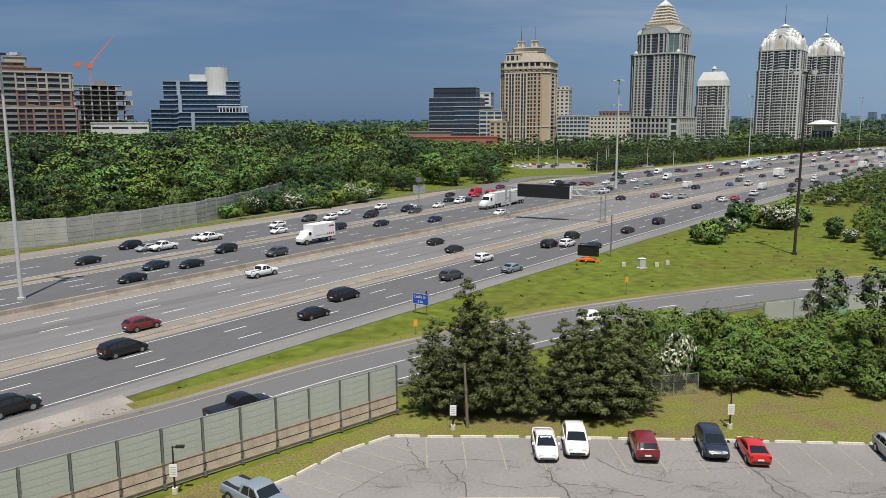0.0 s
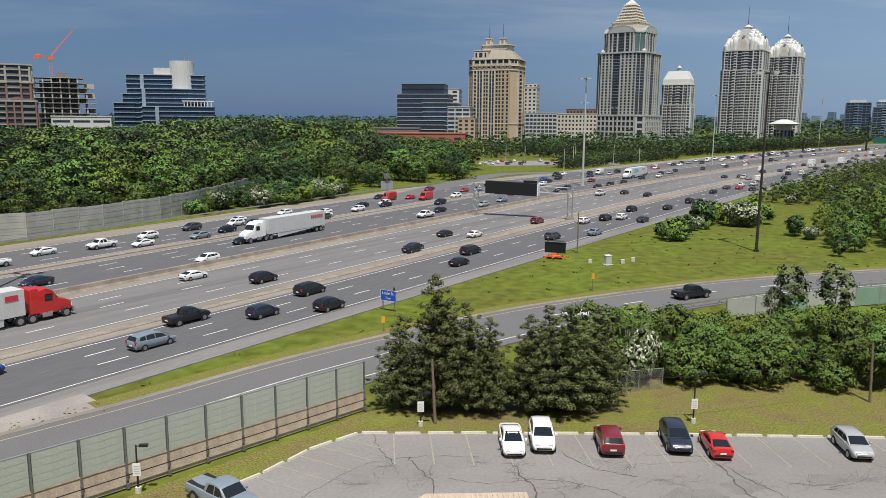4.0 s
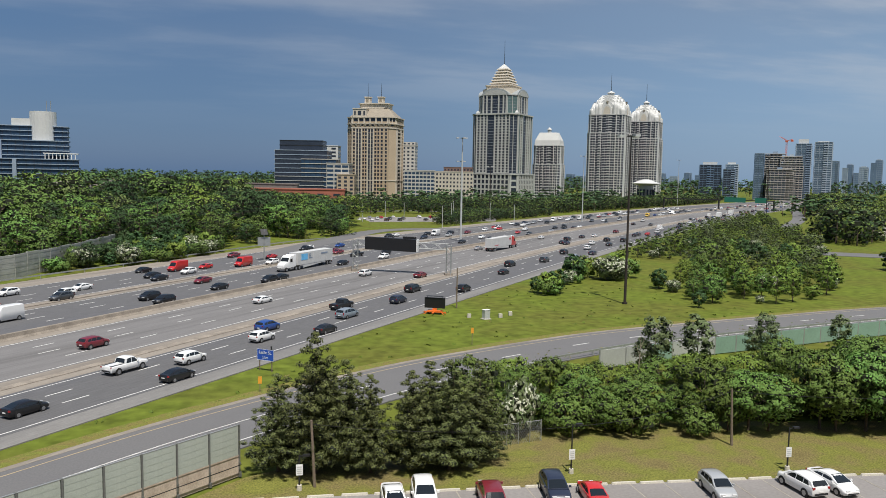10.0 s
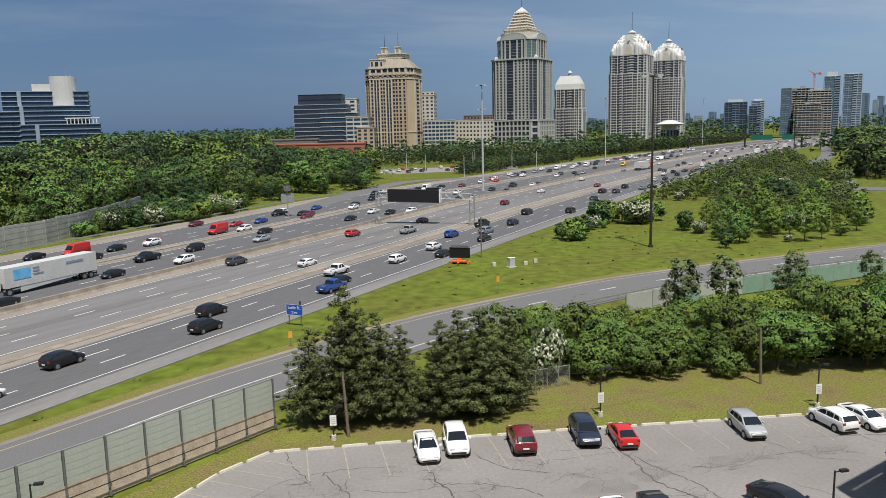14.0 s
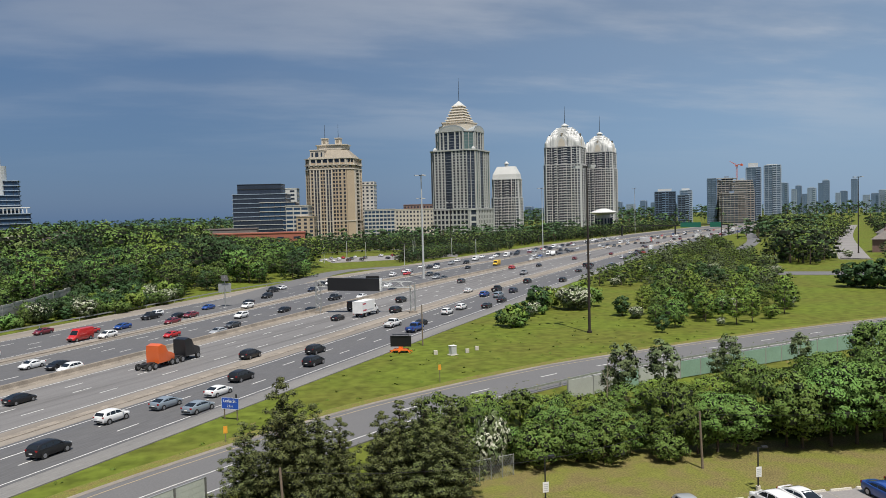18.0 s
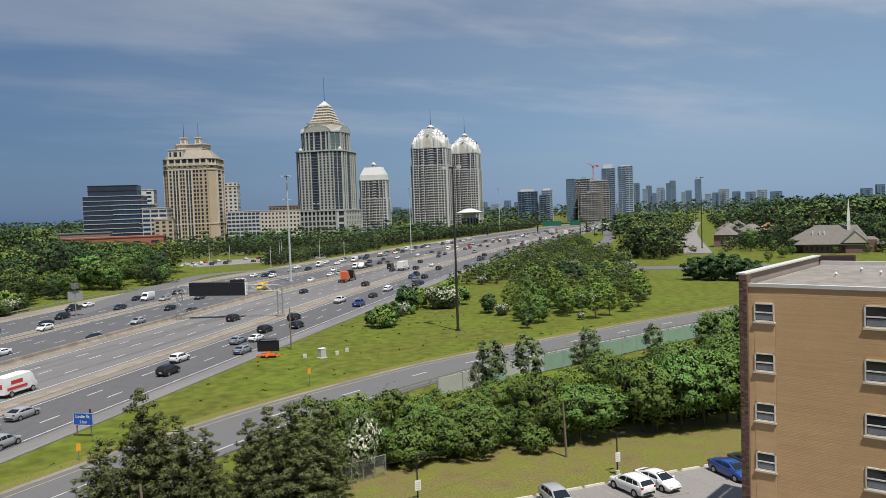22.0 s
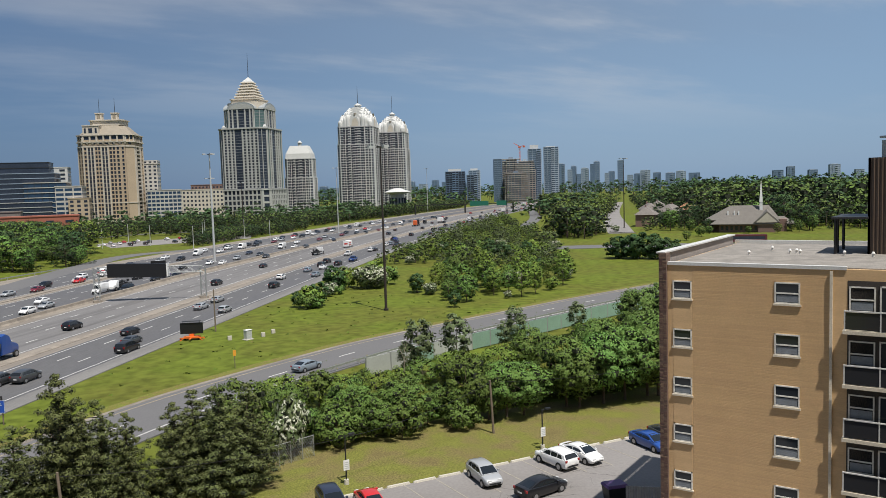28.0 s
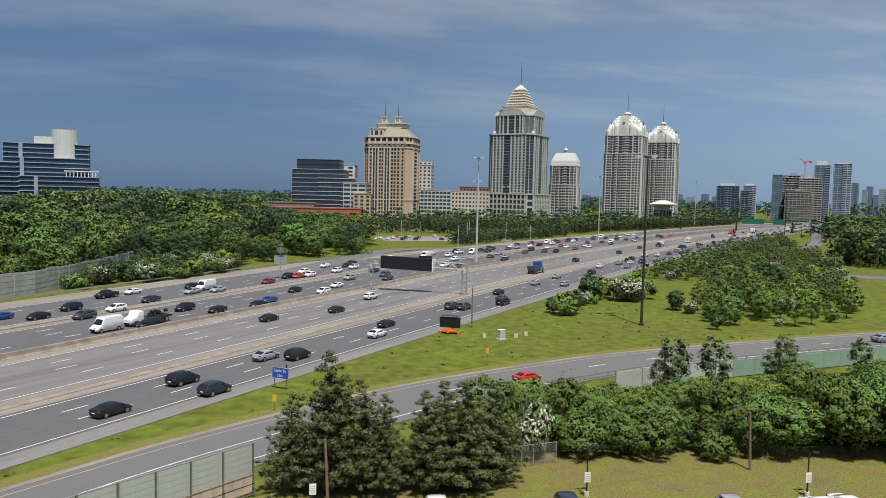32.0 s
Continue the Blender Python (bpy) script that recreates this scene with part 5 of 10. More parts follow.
def light_vehicle(kind, col):
    S = SHAPES[kind]
    cname, _ = CAR[col]
    name, word = KIND[kind]
    ob = thing(name, None, "%s %s with tinted glass" % (cname, word), "van" if kind in "vV" else "pickup" if kind == "p" else "car")
    paint = CAR_PAINT[col]
    hw = S["hw"]
    g = Geo()
    g.loft([ring(x, hw * k, z0, z1) for x, z0, z1, k in dense(S["body"])])
    # wheel arches: dark cheeks on the flanks
    for x in S["wb"]:
        for sd in (-1, 1):
            g.tube((x, sd * (hw - 0.19), S["r"]), (x, sd * (hw + 0.004), S["r"]), S["r"] * 1.16, n=14, mi=1)
    # bumpers and grille
    xf, xr = S["body"][-1][0], S["body"][0][0]
    g.box(xf - 0.10, xf + 0.02, -hw * 0.62, hw * 0.62, S["body"][-1][1] + 0.02, S["body"][-1][2] - 0.10, 1)
    g.box(xr - 0.02, xr + 0.10, -hw * 0.72, hw * 0.72, S["body"][0][1] - 0.02, S["body"][0][1] + 0.14, 1)
    if S["up"]:
        # cabin in body colour, leaning in to a rounded roof
        up, belt, hb, ht = S["up"], S["belt"], S["hb"], S["ht"]

        def flank(x, z):
            """Half width of the cabin's flank at way x and height z."""
            top = max(q for _, q in up)
            return hb + (ht - hb) * max(0.0, (z - belt) / (top - belt))

        def crest(x):
            for (x0, z0), (x1, z1) in zip(up, up[1:]):
                if x0 <= x <= x1:
                    return z0 + (z1 - z0) * (x - x0) / (x1 - x0)
            return belt

        rings = []
        for x, z in dense(up):
            y, e = flank(x, z), min(0.06, max(0.0, z - belt) * 0.4)
            rings.append([(x, -hb, belt - 0.06), (x, hb, belt - 0.06), (x, flank(x, z - e * 2), z - e), (x, y * 0.90, z - e * 0.25), (x, y * 0.5, z + 0.01), (x, -y * 0.5, z + 0.01), (x, -y * 0.90, z - e * 0.25), (x, -flank(x, z - e * 2), z - e)])
        g.loft(rings)
    part("body", g, [paint, M_TRIM], ob, smooth=True)
    if kind == "p":
        g = Geo()
        g.box(-2.8, -0.86, -hw + 0.16, hw - 0.16, 1.17, 1.215)
        part("bed_cover", g, M_TRIM, ob, "black soft bed cover")
    if S["up"]:
        g = Geo()
        for sd in (-1, 1):
            for x0, x1 in S["win"]:
                xs = (x0, x1)
                xt = (x0 + (0.22 if x0 == S["win"][0][0] else 0.0), x1 - (0.42 if x1 == S["win"][-1][1] else 0.0))
                zt = [min(crest(x) - 0.11, max(q for _, q in up) - 0.10) for x in xt]
                q = [(xs[0], belt + 0.03), (xs[1], belt + 0.03), (xt[1], zt[1]), (xt[0], zt[0])]
                inner = [(x, sd * (flank(x, z) - 0.06), z) for x, z in q]
                outer = [(x, sd * (flank(x, z) + 0.012), z) for x, z in q]
                g.hexa(inner + outer if sd < 0 else inner[::-1] + outer[::-1])
        part("side_glass", g, M_GLASSCAR, ob, "tinted glass")
        for nm, a, b in (("windscreen", up[-1], up[-2] if kind in "sp" else up[-3]), ("rear_window", up[0], up[1])):
            (x0, z0), (x1, z1) = a, b
            x0, z0 = x0 + (x1 - x0) * 0.06, z0 + (z1 - z0) * 0.06
            x1, z1 = x0 + (x1 - x0) * 0.93, crest(x0 + (x1 - x0) * 0.93)
            xm = (x0 + x1) / 2
            g = Geo()
            rows_ = []
            for x, z in ((x0, z0), (xm, crest(xm)), (x1, z1)):
                top = [(x, k * flank(x, z), z + h) for k, h in ((-0.90, 0.006), (-0.78, 0.022), (-0.4, 0.034), (0.4, 0.034), (0.78, 0.022), (0.90, 0.006))]
                rows_.append(top + [(x, y, z - 0.08) for x, y, z in top[::-1]])
            g.loft(rows_)
            part(nm, g, M_GLASSCAR, ob, "tinted glass")
    else:
        g = Geo()
        cab = [(1.12, 1.50), (1.16, 2.2), (1.34, 2.26), (1.50, 2.1), (1.98, 1.45)]
        g.loft([cabin(x, (hw - 0.10) * (0.96 if i in (0, len(cab) - 1) else 1.0), S["belt"] - 0.02, z) for i, (x, z) in enumerate(cab)])
        part("windscreen", g, M_GLASSCAR, ob, "tinted glass", smooth=True)
    zf, zr = S["body"][-2][2], S["body"][1][2]
    small_boxes([(xf - 0.16, xf - 0.03, sd * hw * 0.52 - 0.19, sd * hw * 0.52 + 0.19, zf - 0.14, zf - 0.01) for sd in (-1, 1)], M_HEAD, "headlight", ob, "clear headlight")
    ht = 0.42 if kind in "Vv" else 0.2
    small_boxes([(xr + 0.0, xr + 0.13, sd * (hw - 0.20) - 0.12, sd * (hw - 0.20) + 0.12, zr - 0.12 - ht * 0.6, zr - 0.08 + ht * 0.2) for sd in (-1, 1)], M_TAIL, "tail_light", ob, "red tail light")
    small_boxes([(xr - 0.035, xr - 0.015, -0.24, 0.24, S["body"][0][1] + 0.2, S["body"][0][1] + 0.33)], M_WHITE, "number_plate", ob, "pale blank plate")
    add_wheels(ob, S["wb"], hw, S["r"])
    if kind in "csvp":
        small_boxes([(up[-1][0] - 0.52, up[-1][0] - 0.34, sd * (hw + 0.07) - 0.09, sd * (hw + 0.07) + 0.09, belt + 0.0, belt + 0.14) for sd in (-1, 1)], paint, "wing_mirror", ob)
    return ob


def cab_tractor(g, x0, hood=True):
    """A conventional truck cab on mesh g: rear of the cab at x0."""
    g.loft([ring(x0 + x, hw, 0.75, z) for x, hw, z in ((0, 1.2, 3.5), (0.9, 1.22, 3.72), (1.7, 1.2, 3.35), (2.25, 1.15, 2.35), (3.3, 1.0, 2.05), (3.9, 0.92, 1.75), (4.0, 0.85, 1.4))])


def semi_truck(col, marks):
    """Tractor and 16 m trailer; the origin is under the middle."""
    cname = {"w": "white", "r": "red"}[col]
    ob = thing("semi_truck", None, "%s conventional tractor with a long white box trailer" % cname, "truck")
    g = Geo()
    cab_tractor(g, 5.4)
    g.loft([ring(x, hw, 0.95, z) for x, hw, z in ((4.45, 1.18, 3.7), (4.6, 1.22, 3.85), (5.3, 1.22, 3.85), (5.42, 1.2, 3.7))])
    g.box(4.2, 9.3, -0.45, 0.45, 0.7, 1.0, 1)
    g.box(9.3, 9.55, -1.15, 1.15, 0.45, 0.95, 2)
    for sd in (-1, 1):
        g.box(5.7, 6.9, sd * 1.05 - 0.14, sd * 1.05 + 0.14, 0.45, 1.0, 2)
    part("tractor_body", g, [CAR_PAINT[col], M_TRIM, M_CHROME], ob, m=pose(1.2, 0, 0))
    g = Geo()
    g.loft([[(7.12, -1.08, 2.4), (7.12, 1.08, 2.4), (7.1, 1.0, 3.2), (7.1, -1.0, 3.2)], [(7.75, -1.02, 2.36), (7.75, 1.02, 2.36), (7.2, 0.95, 3.22), (7.2, -0.95, 3.22)]])
    for sd in (-1, 1):
        g.box(6.1, 7.0, sd * 1.2 - 0.025, sd * 1.2 + 0.025, 2.2, 3.0)
    part("glasshouse", g, M_GLASSCAR, ob, "tinted glass", m=pose(1.2, 0, 0))
    g = Geo()
    g.box(-11.2, 5.0, -1.28, 1.28, 1.15, 4.05)
    for x in [k * 1.147 - 11.1 for k in range(15)]:
        for sd in (-1, 1):
            g.box(x - 0.03, x + 0.03, sd * 1.29 - 0.012, sd * 1.29 + 0.012, 1.2, 4.0)
    part("trailer_box", g, M_TRAILER, ob, "white ribbed trailer body")
    g = Geo()
    g.box(-11.2, 4.9, -0.5, 0.5, 0.85, 1.15)
    g.box(-11.25, -11.1, -1.2, 1.2, 0.5, 0.7)
    part("trailer_frame", g, M_DARKMETAL, ob)
    g = Geo()
    for sd in (-1, 1):
        g.hexa([(-7.6, sd * 1.22 - 0.02, 0.95), (2.6, sd * 1.22 - 0.02, 0.35), (2.6, sd * 1.22 + 0.02, 0.35), (-7.6, sd * 1.22 + 0.02, 0.95), (-7.6, sd * 1.22 - 0.02, 1.15), (2.6, sd * 1.22 - 0.02, 1.15), (2.6, sd * 1.22 + 0.02, 1.15), (-7.6, sd * 1.22 + 0.02, 1.15)])
    part("side_skirt", g, M_TRAILER, ob)
    if marks == "speed":
        g = Geo()
        for sd in (-1, 1):
            for k in range(6):
                g.box(-10.5 + k * 0.62, -10.5 + k * 0.62 + 0.44, sd * 1.315 - 0.01, sd * 1.315 + 0.01, 2.9, 3.5)
        part("marking", g, mat("truck_red_marks", (0.45, 0.05, 0.06), 0.5, var=0.05), ob, "row of red block marks")
    if marks == "blue":
        g = Geo()
        for sd in (-1, 1):
            g.box(0.8, 3.6, sd * 1.315 - 0.01, sd * 1.315 + 0.01, 2.2, 3.7)
        part("marking", g, mat("truck_blue_panel", (0.13, 0.42, 0.70), 0.5, var=0.25, scale=1.2), ob, "pale blue picture panel")
        g = Geo()
        for sd in (-1, 1):
            for k, (z, w) in enumerate(((3.35, 0.8), (2.9, 0.8), (2.45, 1.5))):
                g.box(-1.4 + (1.5 - w), 0.4, sd * 1.315 - 0.01, sd * 1.315 + 0.01, z, z + 0.2)
            g.box(-8.6, -5.4, sd * 1.315 - 0.01, sd * 1.315 + 0.01, 3.05, 3.4)
        part("marking", g, mat("truck_grey_marks", (0.20, 0.25, 0.33), 0.5, var=0.05), ob, "plain grey-blue bars")
    if marks == "red":
        g = Geo()
        for sd in (-1, 1):
            g.box(2.9, 4.3, sd * 1.315 - 0.01, sd * 1.315 + 0.01, 2.95, 3.55)
            for k in range(4):
                g.box(-9.6 + k * 0.85, -9.0 + k * 0.85, sd * 1.315 - 0.01, sd * 1.315 + 0.01, 1.7, 1.95)
        part("marking", g, mat("truck_crimson_marks", (0.50, 0.03, 0.05), 0.5, var=0.05), ob, "crimson block marks")
    small_boxes([(10.48, 10.6, sd * 0.78 - 0.18, sd * 0.78 + 0.18, 1.15, 1.4) for sd in (-1, 1)], M_HEAD, "headlight", ob)
    small_boxes([(-11.26, -11.2, sd * 1.0 - 0.15, sd * 1.0 + 0.15, 0.75, 0.95) for sd in (-1, 1)], M_TAIL, "tail_light", ob)
    add_wheels(ob, (-10.0, -8.7, 4.4, 5.75, 9.7), 1.2, 0.52)
    # the reference point stands where each truck's coupling is
    for c in ob.children:
        c.matrix_basis = pose({"speed": 1.8, "red": 0.6, "blue": -1.2}[marks], 0, 0) @ c.matrix_basis
    return ob


def box_truck(marks=True):
    ob = thing("box_truck", None, "white straight truck with a tall cargo box", "truck")
    g = Geo()
    g.loft([ring(x, hw, 0.7, z) for x, hw, z in ((2.0, 1.1, 2.5), (2.9, 1.1, 2.55), (3.4, 1.05, 1.75), (4.2, 0.95, 1.55), (4.4, 0.85, 1.2))])
    g.box(-4.3, 4.3, -0.45, 0.45, 0.65, 0.95, 1)
    part("cab", g, [M_WHITE, M_TRIM], ob)
    g = Geo()
    g.loft([[(2.75, -0.98, 1.75), (2.75, 0.98, 1.75), (2.72, 0.9, 2.4), (2.72, -0.9, 2.4)], [(3.4, -0.95, 1.72), (3.4, 0.95, 1.72), (2.95, 0.88, 2.42), (2.95, -0.88, 2.42)]])
    for sd in (-1, 1):
        g.box(2.15, 2.8, sd * 1.09 - 0.02, sd * 1.09 + 0.02, 1.75, 2.35)
    part("glasshouse", g, M_GLASSCAR, ob)
    g = Geo()
    g.box(-4.4, 1.8, -1.22, 1.22, 1.0, 3.6)
    for x in (-4.38, 1.78):
        g.box(x - 0.04, x + 0.04, -1.24, 1.24, 0.98, 3.63)
    part("cargo_box", g, M_WHITE, ob, "white cargo box")
    if marks:
        g = Geo()
        for sd in (-1, 1):
            for k in range(4):
                g.tube((-3.9 + k * 0.55, sd * 1.225, 1.6), (-3.9 + k * 0.55, sd * 1.235, 1.6), 0.2, n=12)
            g.box(-4.1, -2.6, sd * 1.23 - 0.006, sd * 1.23 + 0.006, 2.9, 3.2)
        part("marking", g, mat("truck_red_dots", (0.42, 0.05, 0.07), 0.5, var=0.05), ob, "red round marks and a bar")
        g = Geo()
        for sd in (-1, 1):
            for k in range(10):
                g.box(-1.9 + k * 0.32, -1.67 + k * 0.32, sd * 1.23 - 0.006, sd * 1.23 + 0.006, 1.45, 1.68)
        part("marking", g, mat("truck_pale_marks", (0.42, 0.43, 0.45), 0.5, var=0.05), ob, "row of pale grey bars")
    small_boxes([(4.33, 4.42, sd * 0.7 - 0.15, sd * 0.7 + 0.15, 1.0, 1.2) for sd in (-1, 1)], M_HEAD, "headlight", ob)
    small_boxes([(-4.44, -4.38, sd * 0.95 - 0.1, sd * 0.95 + 0.1, 0.75, 0.95) for sd in (-1, 1)], M_TAIL, "tail_light", ob)
    add_wheels(ob, (-2.6, 3.5), 1.15, 0.52)
    return ob


def orange_hauler():
    """An orange tractor with a black tractor on its back."""
    ob = thing("tow_hauler", None, "orange tractor carrying a black cab unit behind it", "truck")
    for nm, x0, col, dz in (("orange_cab", -5.2, "o", 0.0), ("black_cab", 1.0, "k", 0.0)):
        g = Geo()
        cab_tractor(g, x0)
        g.box(x0 - 2.6, x0 + 3.6, -0.45, 0.45, 0.7, 1.0, 1)
        part(nm, g, [CAR_PAINT[col], M_TRIM], ob)
        g = Geo()
        g.loft([[(x0 + 1.72, -1.08, 2.4), (x0 + 1.72, 1.08, 2.4), (x0 + 1.7, 1.0, 3.2), (x0 + 1.7, -1.0, 3.2)], [(x0 + 2.35, -1.02, 2.36), (x0 + 2.35, 1.02, 2.36), (x0 + 1.8, 0.95, 3.22), (x0 + 1.8, -0.95, 3.22)]])
        part("glasshouse", g, M_GLASSCAR, ob)
        add_wheels(ob, (x0 - 2.0, x0 - 0.7, x0 + 3.1), 1.15, 0.52)
    return ob


def dump_truck():
    ob = thing("dump_truck", None, "blue and grey dump truck", "truck")
    g = Geo()
    cab_tractor(g, 0.6)
    g.box(-4.0, 4.4, -0.45, 0.45, 0.7, 1.0, 1)
    part("cab", g, [CAR_PAINT["b"], M_TRIM], ob)
    g = Geo()
    g.hexa([(-4.2, -1.05, 1.1), (0.2, -1.05, 1.1), (0.2, 1.05, 1.1), (-4.2, 1.05, 1.1), (-4.4, -1.22, 2.5), (0.4, -1.22, 2.5), (0.4, 1.22, 2.5), (-4.4, 1.22, 2.5)])
    for x in (-3.8, -2.6, -1.4, -0.2):
        for sd in (-1, 1):
            g.beam((x, sd * 1.1, 1.1), (x, sd * 1.27, 2.5), 0.12)
    part("dump_body", g, CAR_PAINT["g"], ob, "dark ribbed dump body")
    g = Geo()
    g.loft([[(2.32, -1.08, 2.4), (2.32, 1.08, 2.4), (2.3, 1.0, 3.2), (2.3, -1.0, 3.2)], [(2.95, -1.02, 2.36), (2.95, 1.02, 2.36), (2.4, 0.95, 3.22), (2.4, -0.95, 3.22)]])
    part("glasshouse", g, M_GLASSCAR, ob)
    add_wheels(ob, (-3.0, -1.7, 3.6), 1.15, 0.52)
    return ob


def wrecker():
    ob = thing("tow_truck", None, "black flatbed tow truck loaded with scrap", "truck")
    g = Geo()
    g.loft([ring(x, hw, 0.7, z) for x, hw, z in ((2.0, 1.1, 2.5), (2.9, 1.1, 2.55), (3.4, 1.05, 1.75), (4.3, 0.95, 1.5), (4.5, 0.85, 1.2))])
    part("cab", g, M_WHITE, ob)
    g = Geo()
    g.box(-4.5, 1.8, -1.2, 1.2, 0.9, 1.2)
    for i in range(14):
        r = random.Random(i)
        x, y, z = r.uniform(-4, 1), r.uniform(-0.8, 0.8), r.uniform(1.2, 2.1)
        g.beam((x, y, z), (x + r.uniform(-1, 1), y + r.uniform(-0.4, 0.4), z + r.uniform(-0.2, 0.4)), r.uniform(0.2, 0.6))
    part("loaded_bed", g, M_TRIM, ob, "black bed piled with dark load")
    g = Geo()
    g.loft([[(2.75, -0.98, 1.75), (2.75, 0.98, 1.75), (2.72, 0.9, 2.4), (2.72, -0.9, 2.4)], [(3.4, -0.95, 1.72), (3.4, 0.95, 1.72), (2.95, 0.88, 2.42), (2.95, -0.88, 2.42)]])
    part("glasshouse", g, M_GLASSCAR, ob)
    add_wheels(ob, (-3.2, -2.0, 3.5), 1.15, 0.52)
    return ob


def service_van():
    ob = thing("food_van", None, "white boxy step van with red markings", "van")
    g = Geo()
    g.loft([ring(x, hw, 0.5, z) for x, hw, z in ((-3.0, 1.1, 2.75), (1.8, 1.1, 2.8), (2.2, 1.08, 2.5), (2.6, 1.05, 1.6), (3.1, 0.95, 1.2))])
    part("body", g, M_WHITE, ob)
    g = Geo()
    for sd in (-1, 1):
        g.box(-2.6, 1.0, sd * 1.11 - 0.01, sd * 1.11 + 0.01, 1.0, 1.35)
        g.box(-1.9, 0.2, sd * 1.11 - 0.01, sd * 1.11 + 0.01, 1.7, 2.2)
    g.box(-3.03, -3.0, -0.7, 0.7, 1.3, 1.9)
    part("marking", g, CAR_PAINT["r"], ob, "red bands")
    g = Geo()
    g.hexa([(2.1, -0.95, 1.62), (2.63, -0.95, 1.62), (2.63, 0.95, 1.62), (2.1, 0.95, 1.62), (2.1, -0.9, 2.4), (2.28, -0.9, 2.4), (2.28, 0.9, 2.4), (2.1, 0.9, 2.4)])
    part("glasshouse", g, M_GLASSCAR, ob)
    add_wheels(ob, (-1.9, 2.0), 1.1, 0.42)
    return ob


TEMPLATE = {}


def vehicle(code, m):
    """One vehicle at a pose; alike ones share their meshes."""
    if code in TEMPLATE:
        return copy_thing(TEMPLATE[code], m)
    k, col = code[0], code[1]
    if k == "T":
        ob = semi_truck("r" if col == "r" else "w", {"r": "red", "w": "blue", "q": "speed"}[col])
    elif k == "B":
        ob = box_truck()
    elif k == "O":
        ob = orange_hauler()
    elif k == "D":
        ob = dump_truck()
    elif k == "W":
        ob = wrecker()
    elif k == "A":
        ob = service_van()
    else:
        ob = light_vehicle(k, col)
        # compact models rather than the full-size shapes
        for c in ob.children:
            c.matrix_basis = Matrix.Scale(0.92, 4) @ c.matrix_basis
    ob.matrix_basis = m
    TEMPLATE[code] = ob
    return ob


def far_vehicle(code, m):
    """The same vehicle for the far lanes, in three pieces: body, glass and wheels."""
    key = "far_" + code
    if key in TEMPLATE:
        return copy_thing(TEMPLATE[key], m)
    src = vehicle(code, m)
    ob = thing(src.name.split(".")[0], m, src["label"], src["category"])
    for nm, test in (("body", lambda n: not (n.startswith("wheel") or "glass" in n or "window" in n or "windscreen" in n)), ("glass", lambda n: "glass" in n or "window" in n or "windscreen" in n), ("running_gear", lambda n: n.startswith("wheel"))):
        g, mats = Geo(), []
        for c in src.children:
            if test(c.name):
                base = len(g.v)
                g.v += [tuple(c.matrix_basis @ v.co) for v in c.data.vertices]
                for f in c.data.polygons:
                    mm = c.data.materials[f.material_index]
                    if mm not in mats:
                        mats.append(mm)
                    g.f.append(tuple(base + i for i in f.vertices))
                    g.m.append(mats.index(mm))
        if g.f:
            part(nm, g, mats, ob, smooth=nm == "body")
    for c in list(src.children):
        bpy.data.objects.remove(c)
    for k, v in list(TEMPLATE.items()):
        if v == src:
            del TEMPLATE[k]
    bpy.data.objects.remove(src)
    TEMPLATE[key] = ob
    return ob


def road_pose(c, s, back=False):
    a, b = RP(c, s), RP(c, s + 2)
    ang = math.degrees(math.atan2(b.y - a.y, b.x - a.x)) + (180 if back else 0)
    return pose(a.x, a.y, 0.0, 0, 0, ang)


# parked vehicles: kind and colour, place, heading
for code, x, y, h in (("cw", 7.2, 50.4, -92), ("sw", 9.4, 50.9, -95), ("sd", 14.0, 50.2, 84), ("sn", 18.8, 50.4, -97), ("cr", 21.3, 49.5, 83), ("sl", 30.7, 48.9, -97), ("sw", 37.4, 48.6, 94), ("cw", 39.9, 48.5, -86), ("cb", 46.6, 47.4, -94), ("cg", 49.0, 47.6, -94),
                      ("cw", 16.5, 38.1, -92), ("ck", 18.9, 38.1, -92), ("ps", -10.9, 42.6, -40)):
    ob = vehicle(code, pose(x, y + 0.25, 0.0, 0, 0, h) @ Matrix.Scale(0.9 if code in ("cr", "sl") else 0.96, 4))
    ob["label"] = ob["label"] + ", parked"

# cars standing in the far car park by the interchange
rnd = random.Random(31)
for k in range(30):
    row, n = divmod(k, 10)
    code = rnd.choice(("cw", "ck", "sk", "sw", "cl", "sg", "cg", "cr", "cw", "sw"))
    if rnd.random() < 0.75:
        far_vehicle(code, pose(36 + n * 7.2 + rnd.uniform(-0.5, 0.5) + row * 4, 392 + row * 14 + n * 1.9, 0.02, 0, 0, 95 + rnd.uniform(-4, 4)))
for x, y in ((36, 372), (58, 384), (84, 392), (108, 404), (52, 412), (92, 424), (24, 340), (70, 346), (112, 372)):
    ob = thing("lot_lamp", pose(x, y, 0), "slim pale lamp beside the interchange roads", "lamp", "interchange lamps")
    g = Geo()
    g.tube((0, 0, 0), (0, 0, 10), 0.16, 0.10, 6)
    part("pole", g, M_POLE, ob)
    g = Geo()
    g.beam((-1.2, 0, 10), (1.2, 0, 10), 0.2)
    part("head", g, M_DARKMETAL, ob)

